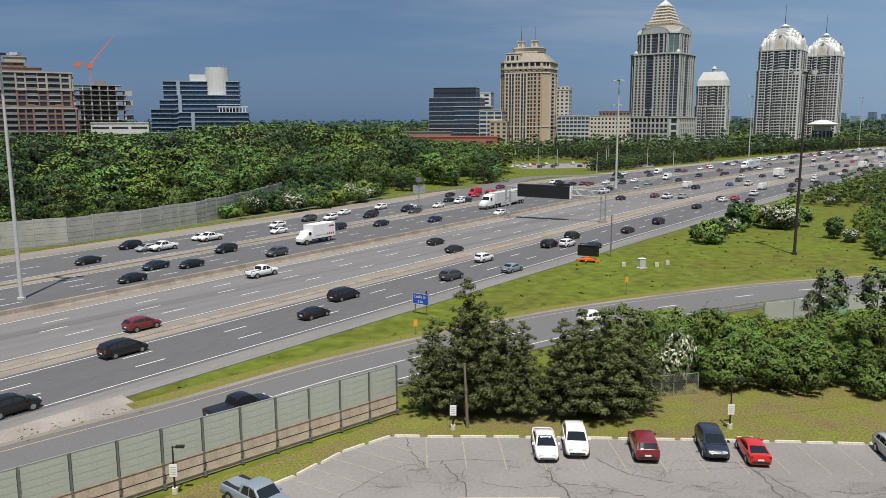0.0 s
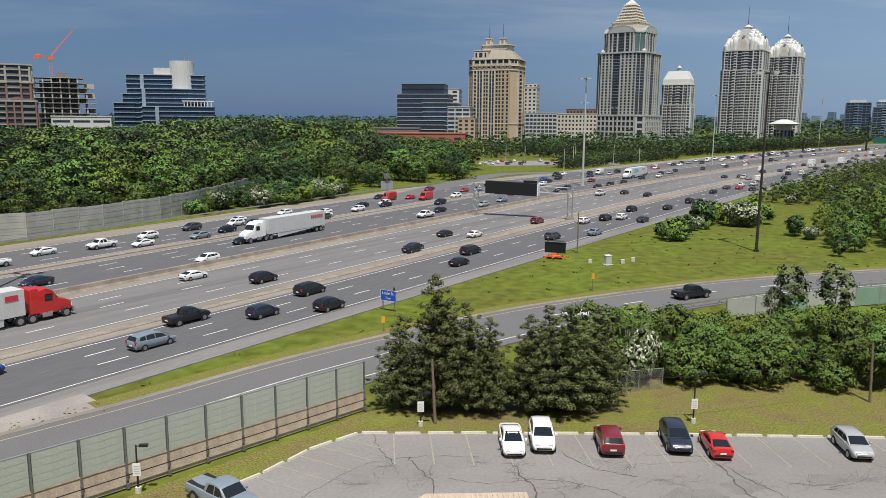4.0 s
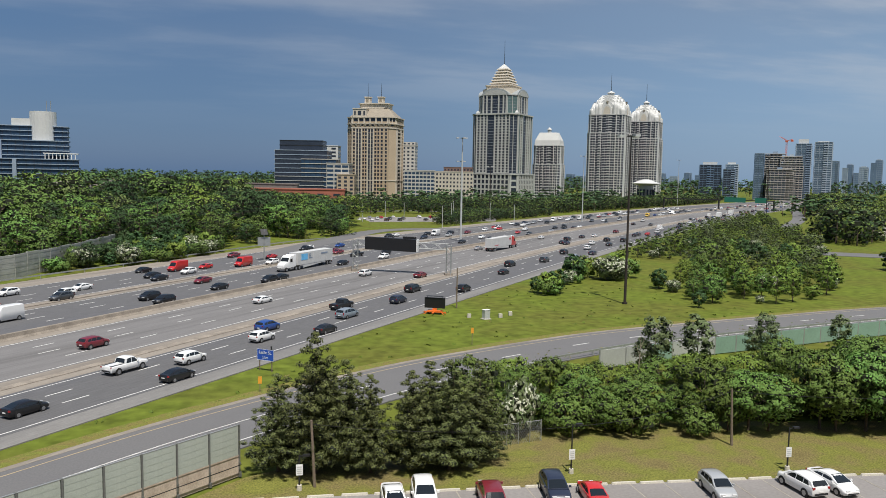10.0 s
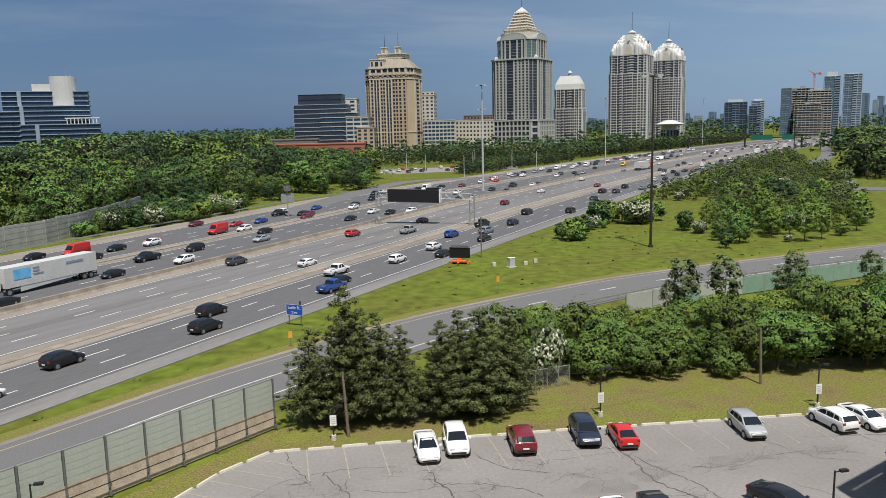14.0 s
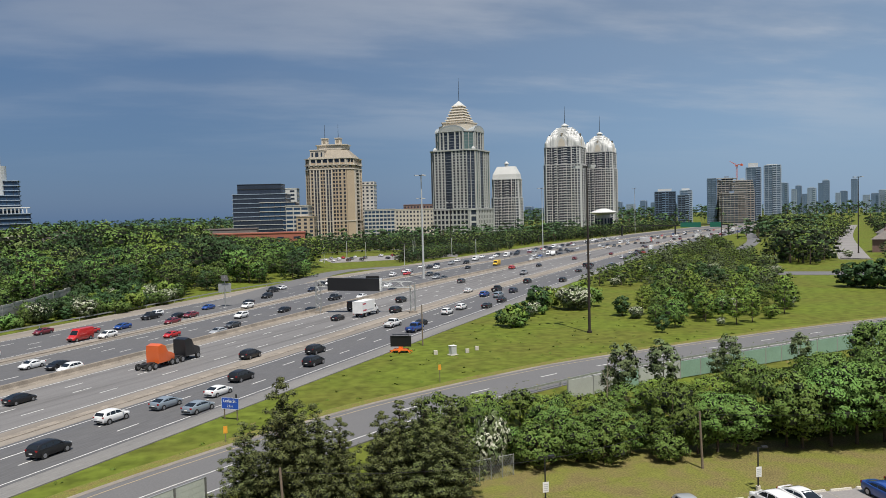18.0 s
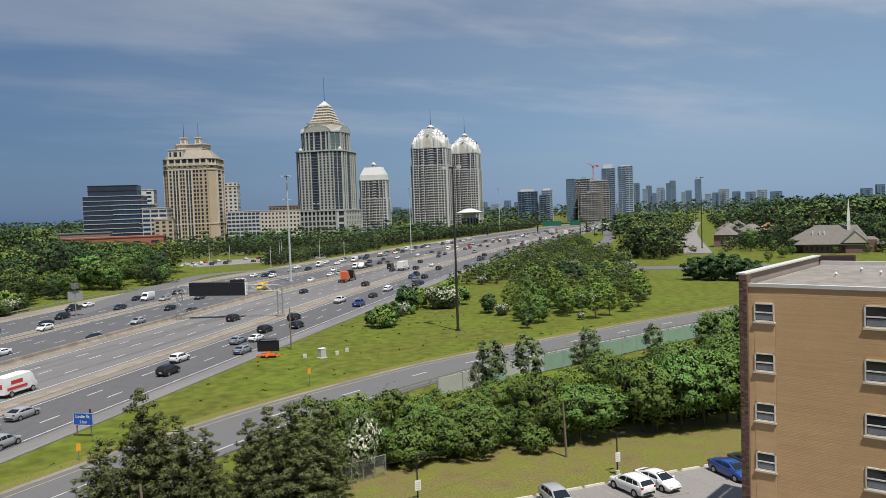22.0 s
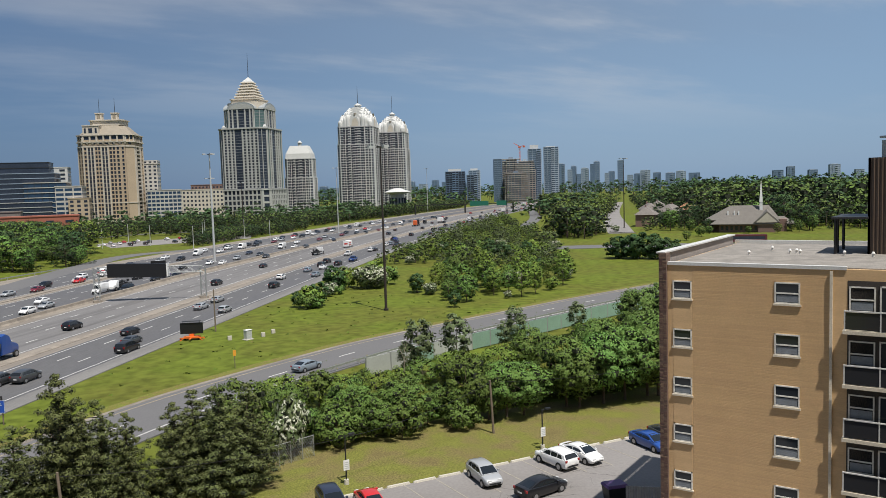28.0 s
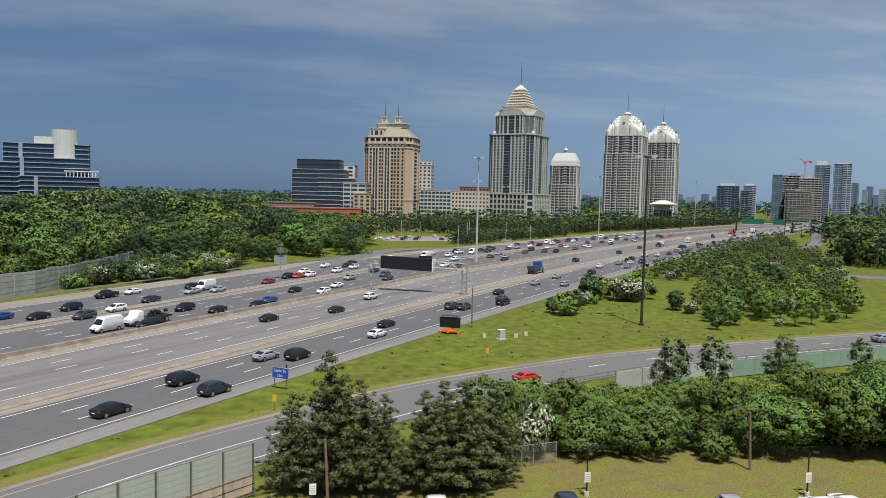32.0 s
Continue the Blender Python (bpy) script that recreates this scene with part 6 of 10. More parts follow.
TRAFFIC = [
    ('sn', 61.2, [(0.0, -373), (30.5, 43.7), (32.0, 64.2)]),
    ('cn', 61.5, [(0.0, 126.4), (1.0, 136.8), (2.0, 147.3), (32.0, 461)]),
    ('cs', 61.9, [(0.0, 99.2), (3.0, 131.5), (6.0, 166.2), (9.0, 203.4), (32.0, 498)]),
    ('ck', 62.3, [(0.0, -83.1), (10.0, 62.0), (13.3, 109.7), (16.7, 156.0), (20.0, 201.0), (32.0, 360)]),
    ('vk', 62.3, [(0.0, -222.7), (23.0, 46.8), (26.0, 81.9), (29.0, 116.8), (32.0, 151.6)]),
    ('sl', 62.5, [(0.0, -190.2), (22.0, 65.2), (24.2, 92.2), (26.5, 121.3), (32.0, 194.5)]),
    ('cs', 62.6, [(0.0, -91.3), (15.5, 48.2), (19.2, 84.0), (22.8, 127.5), (26.5, 178.8), (32.0, 261.3)]),
    ('sk', 62.6, [(0.0, 25.5), (3.0, 55.4), (6.0, 89.1), (9.0, 126.7), (32.0, 429)]),
    ('ck', 62.9, [(0.0, -25.0), (4.5, 27.3), (7.5, 62.3), (10.5, 97.4), (13.5, 132.8), (32.0, 351)]),
    ('pb', 63.6, [(0.0, -98.4), (10.5, 42.2), (14.0, 87.5), (17.5, 129.7), (21.0, 168.8), (32.0, 286.7)]),
    ('ck', 64.1, [(0.0, -313), (31.0, 41.3), (32.0, 52.7)]),
    ('cw', 64.4, [(0.0, -307), (29.5, 70.3), (30.8, 86.7), (32.0, 104.1)]),
    ('sk', 64.5, [(0.0, -62.4), (15.5, 77.1), (18.8, 108.0), (22.2, 146.9), (25.5, 193.9), (32.0, 291.4)]),
    ('ck', 64.7, [(0.0, 149.7), (1.0, 161.5), (2.0, 173.2), (32.0, 525)]),
    ('cg', 64.7, [(0.0, -233.1), (23.0, 50.6), (26.0, 87.1), (29.0, 122.7), (32.0, 157.5)]),
    ('sk', 64.8, [(0.0, -337), (30.0, 57.7), (31.0, 70.9), (32.0, 84.0)]),
    ('sk', 64.8, [(0.0, 167.1), (1.0, 179.2), (2.0, 191.4), (32.0, 556)]),
    ('sk', 65.5, [(0.0, -145.7), (18.0, 53.4), (20.8, 85.9), (23.7, 120.7), (26.5, 157.7), (32.0, 231.8)]),
    ('ck', 65.6, [(0.0, -64.4), (10.0, 46.1), (13.0, 80.5), (16.0, 117.4), (19.0, 156.7), (22.0, 198.6), (32.0, 342)]),
    ('ck', 65.6, [(0.0, 61.1), (3.4, 93.2), (6.8, 130.2), (10.1, 172.2), (13.5, 219.1), (32.0, 490)]),
    ('sg', 65.7, [(0.0, 88.8), (3.4, 125.8), (6.8, 164.2), (10.1, 203.8), (13.5, 244.8), (32.0, 473)]),
    ('sg', 65.7, [(0.0, -269.9), (28.5, 94.1), (30.2, 116.7), (32.0, 140.0)]),
    ('cw', 65.8, [(0.0, -96.2), (15.5, 53.0), (19.0, 90.7), (22.5, 136.2), (26.0, 189.7), (32.0, 279.7)]),
    ('sw', 66.2, [(0.0, 126.0), (3.3, 161.6), (6.7, 202.1), (10.0, 247.6), (32.0, 564)]),
    ('sn', 66.5, [(0.0, 23.8), (0.5, 28.3), (3.8, 57.3), (7.0, 88.6), (10.2, 122.4), (13.5, 158.5), (32.0, 371)]),
    ('vs', 66.6, [(0.0, 8.5), (4.5, 49.0), (7.5, 77.4), (10.5, 108.8), (13.5, 143.1), (32.0, 363)]),
    ('sw', 66.6, [(0.0, -29.8), (10.0, 68.5), (13.5, 105.5), (17.0, 147.6), (20.5, 194.7), (24.0, 247.0), (32.0, 367)]),
    ('sk', 67.4, [(0.0, -229.8), (30.5, 51.7), (32.0, 65.6)]),
    ('sg', 67.8, [(0.0, -280.1), (28.5, 92.4), (30.2, 115.6), (32.0, 139.2)]),
    ('cs', 67.8, [(0.0, -167.2), (20.5, 105.8), (23.5, 147.1), (26.5, 191.0), (32.0, 273.5)]),
    ('ck', 67.9, [(0.0, -271.1), (29.0, 73.4), (30.5, 92.3), (32.0, 113.3)]),
    ('ck', 67.9, [(0.0, 203.6), (1.0, 215.3), (2.0, 227.0), (32.0, 578)]),
    ('cl', 68.0, [(0.0, -265.5), (30.0, 59.6), (31.0, 70.5), (32.0, 81.3)]),
    ('cw', 68.1, [(0.0, 225.6), (1.0, 240.2), (2.0, 254.7), (32.0, 692)]),
    ('sk', 68.3, [(0.0, 123.3), (1.0, 133.9), (2.0, 144.4), (32.0, 460)]),
    ('sk', 68.4, [(0.0, -77.2), (15.5, 62.3), (19.2, 101.4), (23.0, 153.3), (32.0, 288.3)]),
    ('cl', 68.6, [(0.0, -222.9), (22.5, 75.3), (25.5, 114.1), (28.5, 151.1), (31.5, 186.3), (32.0, 192.0)]),
    ('ck', 68.9, [(0.0, -242.3), (23.0, 55.4), (24.8, 77.8), (26.5, 99.6), (32.0, 167.3)]),
    ('sw', 69.2, [(0.0, -106.8), (17.5, 59.9), (20.5, 91.4), (23.5, 129.1), (26.5, 172.7), (32.0, 255.2)]),
    ('cl', 69.3, [(0.0, -182.2), (22.0, 75.7), (24.2, 103.5), (26.5, 134.0), (32.0, 212.0)]),
    ('vk', 69.4, [(0.0, 70.1), (3.4, 102.7), (6.8, 142.3), (10.1, 188.8), (13.5, 242.4), (32.0, 520)]),
    ('sk', 69.5, [(0.0, -52.8), (10.5, 41.7), (13.7, 67.3), (16.9, 97.7), (20.1, 132.8), (23.3, 172.8), (26.5, 217.5), (32.0, 298.6)]),
    ('sk', 69.5, [(0.0, 135.1), (4.5, 193.1), (6.5, 222.5), (8.5, 258.9), (32.0, 611)]),
    ('sw', 69.8, [(0.0, 103.8), (3.2, 145.3), (6.3, 196.7), (9.5, 258.2), (32.0, 596)]),
    ('sw', 67.0, [(0.0, -21.0), (6.0, 40.6), (8.0, 61.4), (13.5, 120.0), (32.0, 328)]),
    ('pw', 70.0, [(0.0, -28.3), (10.0, 61.7), (13.3, 91.5), (16.6, 124.8), (19.9, 161.6), (23.2, 201.9), (26.5, 245.6), (32.0, 321)]),
    ('vk', 70.3, [(0.0, 39.5), (3.4, 65.7), (6.8, 97.6), (10.1, 135.2), (13.5, 178.5), (32.0, 431)]),
    ('sb', 70.8, [(0.0, -6.4), (4.5, 34.1), (7.5, 61.2), (10.5, 94.7), (13.5, 134.7), (32.0, 402)]),
    ('pk', 71.5, [(0.0, 21.4), (1.0, 30.4), (4.1, 53.1), (7.2, 81.0), (10.4, 114.3), (13.5, 152.9), (32.0, 397)]),
    ('sk', 77.3, [(0.0, -392), (17.0, 72.3), (18.2, 108.6), (19.5, 149.2), (32.0, 577)]),
    ('sd', 77.4, [(0.0, 45.9), (3.8, 145.6), (7.5, 257.7), (32.0, 1030)]),
    ('Db', 77.9, [(0.0, -775), (28.5, 113.4), (29.5, 144.5), (32.0, 222.5)]),
    ('cd', 78.0, [(0.0, -137.4), (6.5, 50.4), (8.0, 94.3), (9.5, 139.2), (32.0, 820)]),
    ('ck', 78.1, [(0.0, -2.3), (5.5, 144.7), (6.0, 158.1), (32.0, 853)]),
    ('cw', 78.1, [(0.0, 25.3), (0.5, 38.3), (3.2, 104.3), (5.8, 178.1), (8.5, 259.4), (32.0, 1010)]),
    ('sk', 78.3, [(0.0, -353), (15.5, 84.8), (18.2, 167.5), (21.0, 260.3), (32.0, 652)]),
    ('ck', 78.6, [(0.0, 108.5), (1.0, 138.2), (2.0, 167.9), (32.0, 1060)]),
    ('cw', 78.8, [(0.0, -261.1), (11.5, 37.9), (12.5, 63.9), (13.5, 89.9), (32.0, 571)]),
    ('cn', 79.4, [(0.0, 2.5), (1.5, 41.5), (2.0, 54.5), (32.0, 834)]),
    ('Aw', 79.6, [(0.0, -600), (22.0, 86.5), (24.2, 162.4), (26.5, 249.4), (32.0, 458)]),
    ('sk', 80.6, [(0.0, -50.4), (4.5, 88.0), (7.0, 169.8), (9.5, 261.4), (32.0, 1116)]),
    ('sk', 81.2, [(0.0, -594), (24.0, 54.8), (25.2, 91.3), (26.5, 133.4), (32.0, 331)]),
    ('pl', 81.4, [(0.0, -272.6), (11.0, 50.2), (12.2, 88.1), (13.5, 128.4), (32.0, 743)]),
    ('Wk', 81.5, [(0.0, -639), (22.5, 94.1), (23.5, 126.6), (24.5, 159.2), (32.0, 404)]),
    ('sk', 81.7, [(0.0, -940), (28.5, 142.6), (30.0, 199.6), (32.0, 275.6)]),
    ('sk', 81.9, [(0.0, -470), (19.0, 57.8), (21.5, 136.4), (24.0, 233.2), (32.0, 537)]),
    ('Bw', 82.2, [(0.0, -334), (15.5, 80.0), (18.2, 161.0), (21.0, 257.2), (32.0, 672)]),
    ('sd', 82.9, [(0.0, -207.3), (10.0, 68.4), (11.5, 114.0), (13.0, 168.3), (32.0, 890)]),
    ('ck', 82.9, [(0.0, -907), (30.5, 73.6), (32.0, 121.8)]),
    ('ck', 83.6, [(0.0, 7.3), (1.0, 36.3), (2.0, 65.2), (32.0, 934)]),
    ('ck', 84.0, [(0.0, -584), (23.0, 58.5), (24.8, 111.4), (26.5, 172.3), (32.0, 377)]),
    ('cw', 84.3, [(0.0, -970), (28.5, 110.4), (30.0, 167.2), (32.0, 243.0)]),
    ('ck', 84.6, [(0.0, -376), (15.5, 66.5), (17.0, 112.2), (18.5, 163.5), (32.0, 651)]),
    ('sk', 84.9, [(0.0, -424), (15.5, 93.1), (16.8, 135.9), (18.0, 180.9), (32.0, 698)]),
    ('cw', 85.7, [(0.0, -187.6), (9.5, 92.3), (11.5, 155.5), (13.5, 227.3), (32.0, 930)]),
    ('ck', 85.9, [(0.0, 113.4), (1.5, 157.2), (32.0, 1048)]),
    ('ck', 86.3, [(0.0, -259.0), (10.5, 41.8), (12.0, 88.5), (13.5, 142.7), (32.0, 846)]),
    ('Tr', 86.4, [(0.0, -74.3), (4.5, 49.7), (7.5, 141.3), (10.5, 250.7), (32.0, 1068)]),
    ('sw', 86.8, [(0.0, -1019), (30.0, 69.2), (31.0, 105.5), (32.0, 141.8)]),
    ('Oo', 86.8, [(0.0, -460), (17.5, 80.9), (18.8, 122.3), (20.0, 169.1), (32.0, 625)]),
    ('ck', 86.9, [(0.0, -1028), (31.0, 71.1), (32.0, 106.5)]),
    ('ck', 87.8, [(0.0, -575), (18.0, 68.0), (19.0, 103.7), (20.0, 139.4), (32.0, 568)]),
    ('sw', 88.4, [(0.0, -135.3), (7.0, 53.3), (9.0, 113.9), (11.0, 187.9), (32.0, 986)]),
    ('Vk', 88.9, [(0.0, -455), (15.5, 77.2), (16.5, 111.6), (17.5, 146.0), (32.0, 644)]),
    ('pw', 89.6, [(0.0, 73.7), (1.0, 110.6), (2.0, 147.5), (32.0, 1254)]),
    ('sr', 89.7, [(0.0, -312), (11.5, 51.9), (13.8, 128.5), (16.0, 215.9), (32.0, 824)]),
    ('cw', 90.0, [(0.0, -74.9), (4.5, 85.6), (6.0, 139.1), (32.0, 1066)]),
    ('cl', 90.3, [(0.0, -136.1), (5.5, 62.4), (6.8, 107.0), (8.0, 150.8), (32.0, 983)]),
    ('sg', 90.8, [(0.0, -378), (13.0, 65.5), (13.5, 82.5), (32.0, 714)]),
    ('ck', 97.0, [(0.0, 530), (20.5, 158.1), (22.5, 119.1), (24.5, 74.4), (32.0, -103.6)]),
    ('ck', 97.1, [(0.0, 555), (19.0, 135.0), (20.5, 101.8), (32.0, -152.5)]),
    ('sw', 97.4, [(0.0, 508), (15.5, 143.8), (16.0, 132.0), (32.0, -244.3)]),
    ('cg', 97.8, [(0.0, 606), (22.5, 158.4), (23.0, 148.4), (32.0, -30.5)]),
    ('cl', 97.9, [(0.0, 568), (17.5, 134.9), (18.0, 122.5), (32.0, -223.6)]),
    ('cw', 98.0, [(0.0, 821), (25.5, 157.5), (26.0, 144.5), (32.0, -11.5)]),
    ('sw', 98.3, [(0.0, 159.9), (0.5, 149.6), (2.0, 118.6), (32.0, -501)]),
    ('sw', 98.8, [(0.0, 921), (31.5, 155.0), (32.0, 142.9)]),
    ('sk', 99.1, [(0.0, 340), (9.0, 121.4), (10.5, 86.7), (12.0, 55.4), (32.0, -338)]),
    ('cl', 99.3, [(0.0, 252.3), (1.5, 222.4), (32.0, -387)]),
    ('sk', 99.4, [(0.0, 338), (9.5, 139.7), (11.0, 107.6), (12.5, 73.6), (32.0, -379)]),
    ('ck', 99.9, [(0.0, 364), (8.5, 167.0), (10.5, 124.1), (12.5, 88.3), (32.0, -262.7)]),
    ('ck', 100.1, [(0.0, 846), (29.5, 164.5), (30.8, 136.1), (32.0, 108.6)]),
    ('sw', 100.2, [(0.0, 743), (28.5, 130.1), (30.0, 98.3), (31.5, 67.5), (32.0, 57.4)]),
    ('cb', 100.3, [(0.0, 709), (28.5, 196.2), (30.2, 165.7), (32.0, 124.9)]),
    ('sw', 100.4, [(0.0, 391), (10.5, 173.6), (12.0, 141.8), (13.5, 108.5), (32.0, -311)]),
    ('cg', 100.5, [(0.0, 511), (18.5, 120.6), (20.0, 89.0), (32.0, -164.3)]),
    ('sg', 100.7, [(0.0, 87.0), (1.5, 57.0), (32.0, -553)]),
    ('cl', 100.7, [(0.0, 688), (21.5, 162.9), (23.2, 121.8), (25.0, 83.9), (32.0, -60.9)]),
    ('Vw', 101.4, [(0.0, 783), (28.5, 160.1), (30.2, 121.9), (32.0, 83.8)]),
    ('ck', 101.4, [(0.0, 487), (15.5, 142.0), (17.0, 108.6), (32.0, -225.4)]),
    ('ck', 101.8, [(0.0, 295.8), (5.5, 196.8), (6.0, 187.8), (32.0, -280.2)]),
    ('ck', 102.0, [(0.0, 59.7), (0.5, 50.6), (32.0, -523)]),
    ('ck', 102.2, [(0.0, 384), (10.0, 165.0), (11.8, 128.0), (13.5, 93.2), (32.0, -261.7)]),
    ('ck', 103.3, [(0.0, 578), (19.0, 132.8), (20.0, 109.3), (32.0, -172.1)]),
    ('cl', 103.3, [(0.0, 415), (10.5, 199.4), (12.0, 167.7), (13.5, 134.4), (32.0, -288.4)]),
    ('cw', 103.6, [(0.0, 685), (20.0, 164.6), (22.0, 112.3), (24.0, 66.7), (32.0, -102.4)]),
    ('sk', 103.9, [(0.0, 324), (7.5, 153.4), (9.8, 103.7), (12.0, 57.0), (32.0, -344)]),
    ('cn', 104.0, [(0.0, 140.3), (1.0, 118.3), (2.0, 96.3), (32.0, -565)]),
    ('ck', 104.1, [(0.0, 457), (15.5, 127.9), (17.0, 96.0), (32.0, -222.8)]),
    ('ck', 104.2, [(0.0, 71.7), (1.0, 50.6), (32.0, -606)]),
    ('cr', 104.5, [(0.0, 539), (16.5, 151.5), (18.0, 117.0), (19.5, 83.9), (32.0, -186.0)]),
    ('Bw', 105.3, [(0.0, 101.5), (1.0, 79.4), (2.0, 57.3), (32.0, -605)]),
    ('cw', 105.9, [(0.0, 797), (28.5, 144.1), (30.0, 109.8), (31.5, 75.8), (32.0, 64.5)]),
    ('sk', 106.1, [(0.0, 871), (29.5, 166.8), (30.8, 136.8), (32.0, 106.6)]),
    ('cw', 106.1, [(0.0, 507), (15.5, 140.5), (17.0, 106.5), (18.5, 75.4), (32.0, -191.1)]),
    ('Tw', 106.3, [(0.0, 397), (9.0, 177.7), (11.2, 125.8), (13.5, 79.7), (32.0, -274.9)]),
    ('sw', 106.8, [(0.0, 542), (16.5, 178.0), (18.2, 139.9), (20.0, 102.8), (32.0, -147.2)]),
    ('Tq', 107.0, [(0.0, 179.8), (4.5, 95.9), (5.5, 77.2), (6.5, 58.6), (32.0, -417)]),
    ('cn', 107.8, [(0.0, 67.5), (1.0, 47.4), (32.0, -577)]),
    ('Vw', 107.8, [(0.0, 302), (5.0, 182.1), (8.0, 114.2), (11.0, 54.5), (32.0, -335)]),
    ('pk', 108.5, [(0.0, 405), (10.5, 174.2), (12.0, 141.1), (13.5, 107.8), (32.0, -304)]),
    ('cn', 109.5, [(0.0, 127.4), (1.0, 105.8), (2.0, 84.1), (32.0, -565)]),
    ('cd', 109.7, [(0.0, 368), (8.0, 169.5), (10.0, 120.9), (12.0, 74.3), (32.0, -381)]),
    ('sk', 110.7, [(0.0, 84.1), (1.5, 53.5), (32.0, -568)]),
    ('sk', 111.3, [(0.0, 269.9), (4.5, 157.0), (6.2, 113.7), (8.0, 71.6), (32.0, -497)]),
    ('sw', 111.5, [(0.0, 281.1), (5.0, 191.1), (6.8, 161.9), (8.5, 116.0), (32.0, -495)]),
    ('sn', 113.1, [(0.0, 117.2), (1.0, 99.2), (2.0, 81.2), (32.0, -459)]),
    ('sg', 113.4, [(0.0, 641), (29.5, 109.9), (30.8, 99.6), (32.0, 89.8)]),
    ('sw', 115.2, [(0.0, 266.0), (15.5, 174.6), (18.7, 156.8), (21.8, 141.0), (25.0, 127.1), (32.0, 98.6)]),
    ('sg', 116.0, [(0.0, 150.4), (1.5, 141.5), (32.0, -40.0)]),
    ('sw', 116.2, [(0.0, 208.8), (15.5, 126.8), (17.8, 114.0), (20.0, 99.3), (32.0, 16.2)]),
    ('cd', 116.8, [(0.0, 256.9), (23.0, 98.3), (24.5, 88.0), (32.0, 36.3)]),
    ('cw', 118.2, [(0.0, 165.0), (4.5, 126.0), (5.5, 117.4), (6.5, 108.7), (32.0, -112.0)]),
    ('sw', 119.0, [(0.0, 177.4), (1.0, 169.1), (2.0, 160.8), (32.0, -88.6)]),
    ('Vr', 119.3, [(0.0, 195.9), (15.5, 122.1), (17.8, 110.1), (20.0, 95.3), (32.0, 9.6)]),
    ('ck', 119.9, [(0.0, 137.1), (1.0, 128.1), (2.0, 119.1), (32.0, -150.9)]),
    ('sk', 120.0, [(0.0, 153.0), (3.5, 122.4), (7.0, 96.4), (32.0, -73.0)]),
    ('cl', 120.6, [(0.0, 476), (29.0, 157.1), (30.5, 140.9), (32.0, 125.6)]),
    ('ck', 120.9, [(0.0, 63.4), (1.5, 53.6), (32.0, -146.1)]),
    ('pw', 121.9, [(0.0, 78.9), (1.0, 72.9), (2.0, 66.9), (32.0, -113.7)]),
    ('cw', 122.3, [(0.0, 158.0), (4.5, 132.6), (5.5, 126.9), (6.5, 121.2), (32.0, -23.0)]),
    ('pw', 123.6, [(0.0, 91.0), (1.5, 85.0), (32.0, -37.0)]),
    ('cr', 123.7, [(0.0, 195.8), (3.7, 177.9), (7.3, 157.0), (11.0, 133.4), (32.0, -10.3)]),
    ('cb', 124.1, [(0.0, 301), (9.0, 215.5), (11.2, 196.5), (13.5, 182.0), (32.0, 81.5)]),
    ('sw', 124.6, [(0.0, 128.1), (4.5, 105.6), (6.2, 97.0), (8.0, 88.4), (32.0, -28.5)]),
    ('Vy', 103.0, [(0.0, 749), (17.0, 341), (19.0, 293.4), (24.0, 172.5), (32.0, -21)]),
    ('cb', 122.3, [(0.0, 236), (24.0, 85.7), (32.0, 35)]),
    ('Vr', 126.0, [(0.0, 200.0), (1.0, 192.0), (4.5, 165.9), (7.5, 150.2), (10.5, 128.6), (13.5, 100.9), (32.0, -88.4)]),
    ('ck', 130.2, [(0.0, 192.4), (4.5, 168.1), (6.8, 153.9), (9.0, 135.3), (32.0, -76.0)]),
    ('sk', 128.3, [(0.0, 76.1), (1.0, 69.8), (32.0, -125.5)]),
    ('cl', 123.8, [(0.0, 76.7), (1.0, 70.4), (32.0, -124.9)]),
    ('cw', 125.9, [(0.0, 90.6), (1.0, 84.3), (32.0, -111.0)]),
    ('sw', 125.4, [(0.0, 111.3), (1.0, 105.0), (32.0, -90.3)]),
    ('cw', 119.5, [(0.0, 105.8), (1.0, 99.5), (32.0, -95.8)]),
    ('cs', 118.1, [(0.0, 117.8), (1.0, 111.5), (32.0, -83.8)]),
    ('sk', 121.0, [(0.0, 139.2), (1.0, 132.9), (7.0, 83.7), (32.0, -73.8)]),
    ('sw', 121.0, [(0.0, 181.8), (1.0, 175.5), (7.0, 144.5), (19.0, 84.1), (32.0, 2.2)]),
    ('ck', 107.2, [(0.0, 179.1), (1.0, 157.6), (32.0, -508.9)]),
    ('sg', 127.3, [(0.0, 123.6), (7.0, 79.5), (32.0, -78.0)]),
    ('cw', 128.4, [(0.0, 137.9), (7.0, 93.8), (32.0, -63.7)]),
    ('ck', 104.2, [(0.0, 241.4), (7.0, 90.9), (32.0, -446.6)]),
    ('sw', 127.8, [(0.0, 152.5), (7.0, 108.4), (32.0, -49.1)]),
    ('ck', 123.1, [(0.0, 178.8), (7.0, 134.7), (12.0, 112.6), (32.0, -13.4)]),
    ('cs', 103.4, [(0.0, 271.8), (7.0, 121.3), (32.0, -416.2)]),
    ('cr', 122.5, [(0.0, 230.0), (7.0, 185.9), (32.0, 28.4)]),
    ('pk', 125.8, [(0.0, 253.4), (7.0, 209.3), (12.0, 176.5), (32.0, 50.5)]),
    ('pw', 101.4, [(0.0, 230.7), (7.0, 80.2), (32.0, -457.3)]),
    ('ck', 119.2, [(0.0, 181.9), (12.0, 106.3), (32.0, -19.7)]),
    ('cd', 132.7, [(0.0, 226.6), (12.0, 151.0), (32.0, 25.0)]),
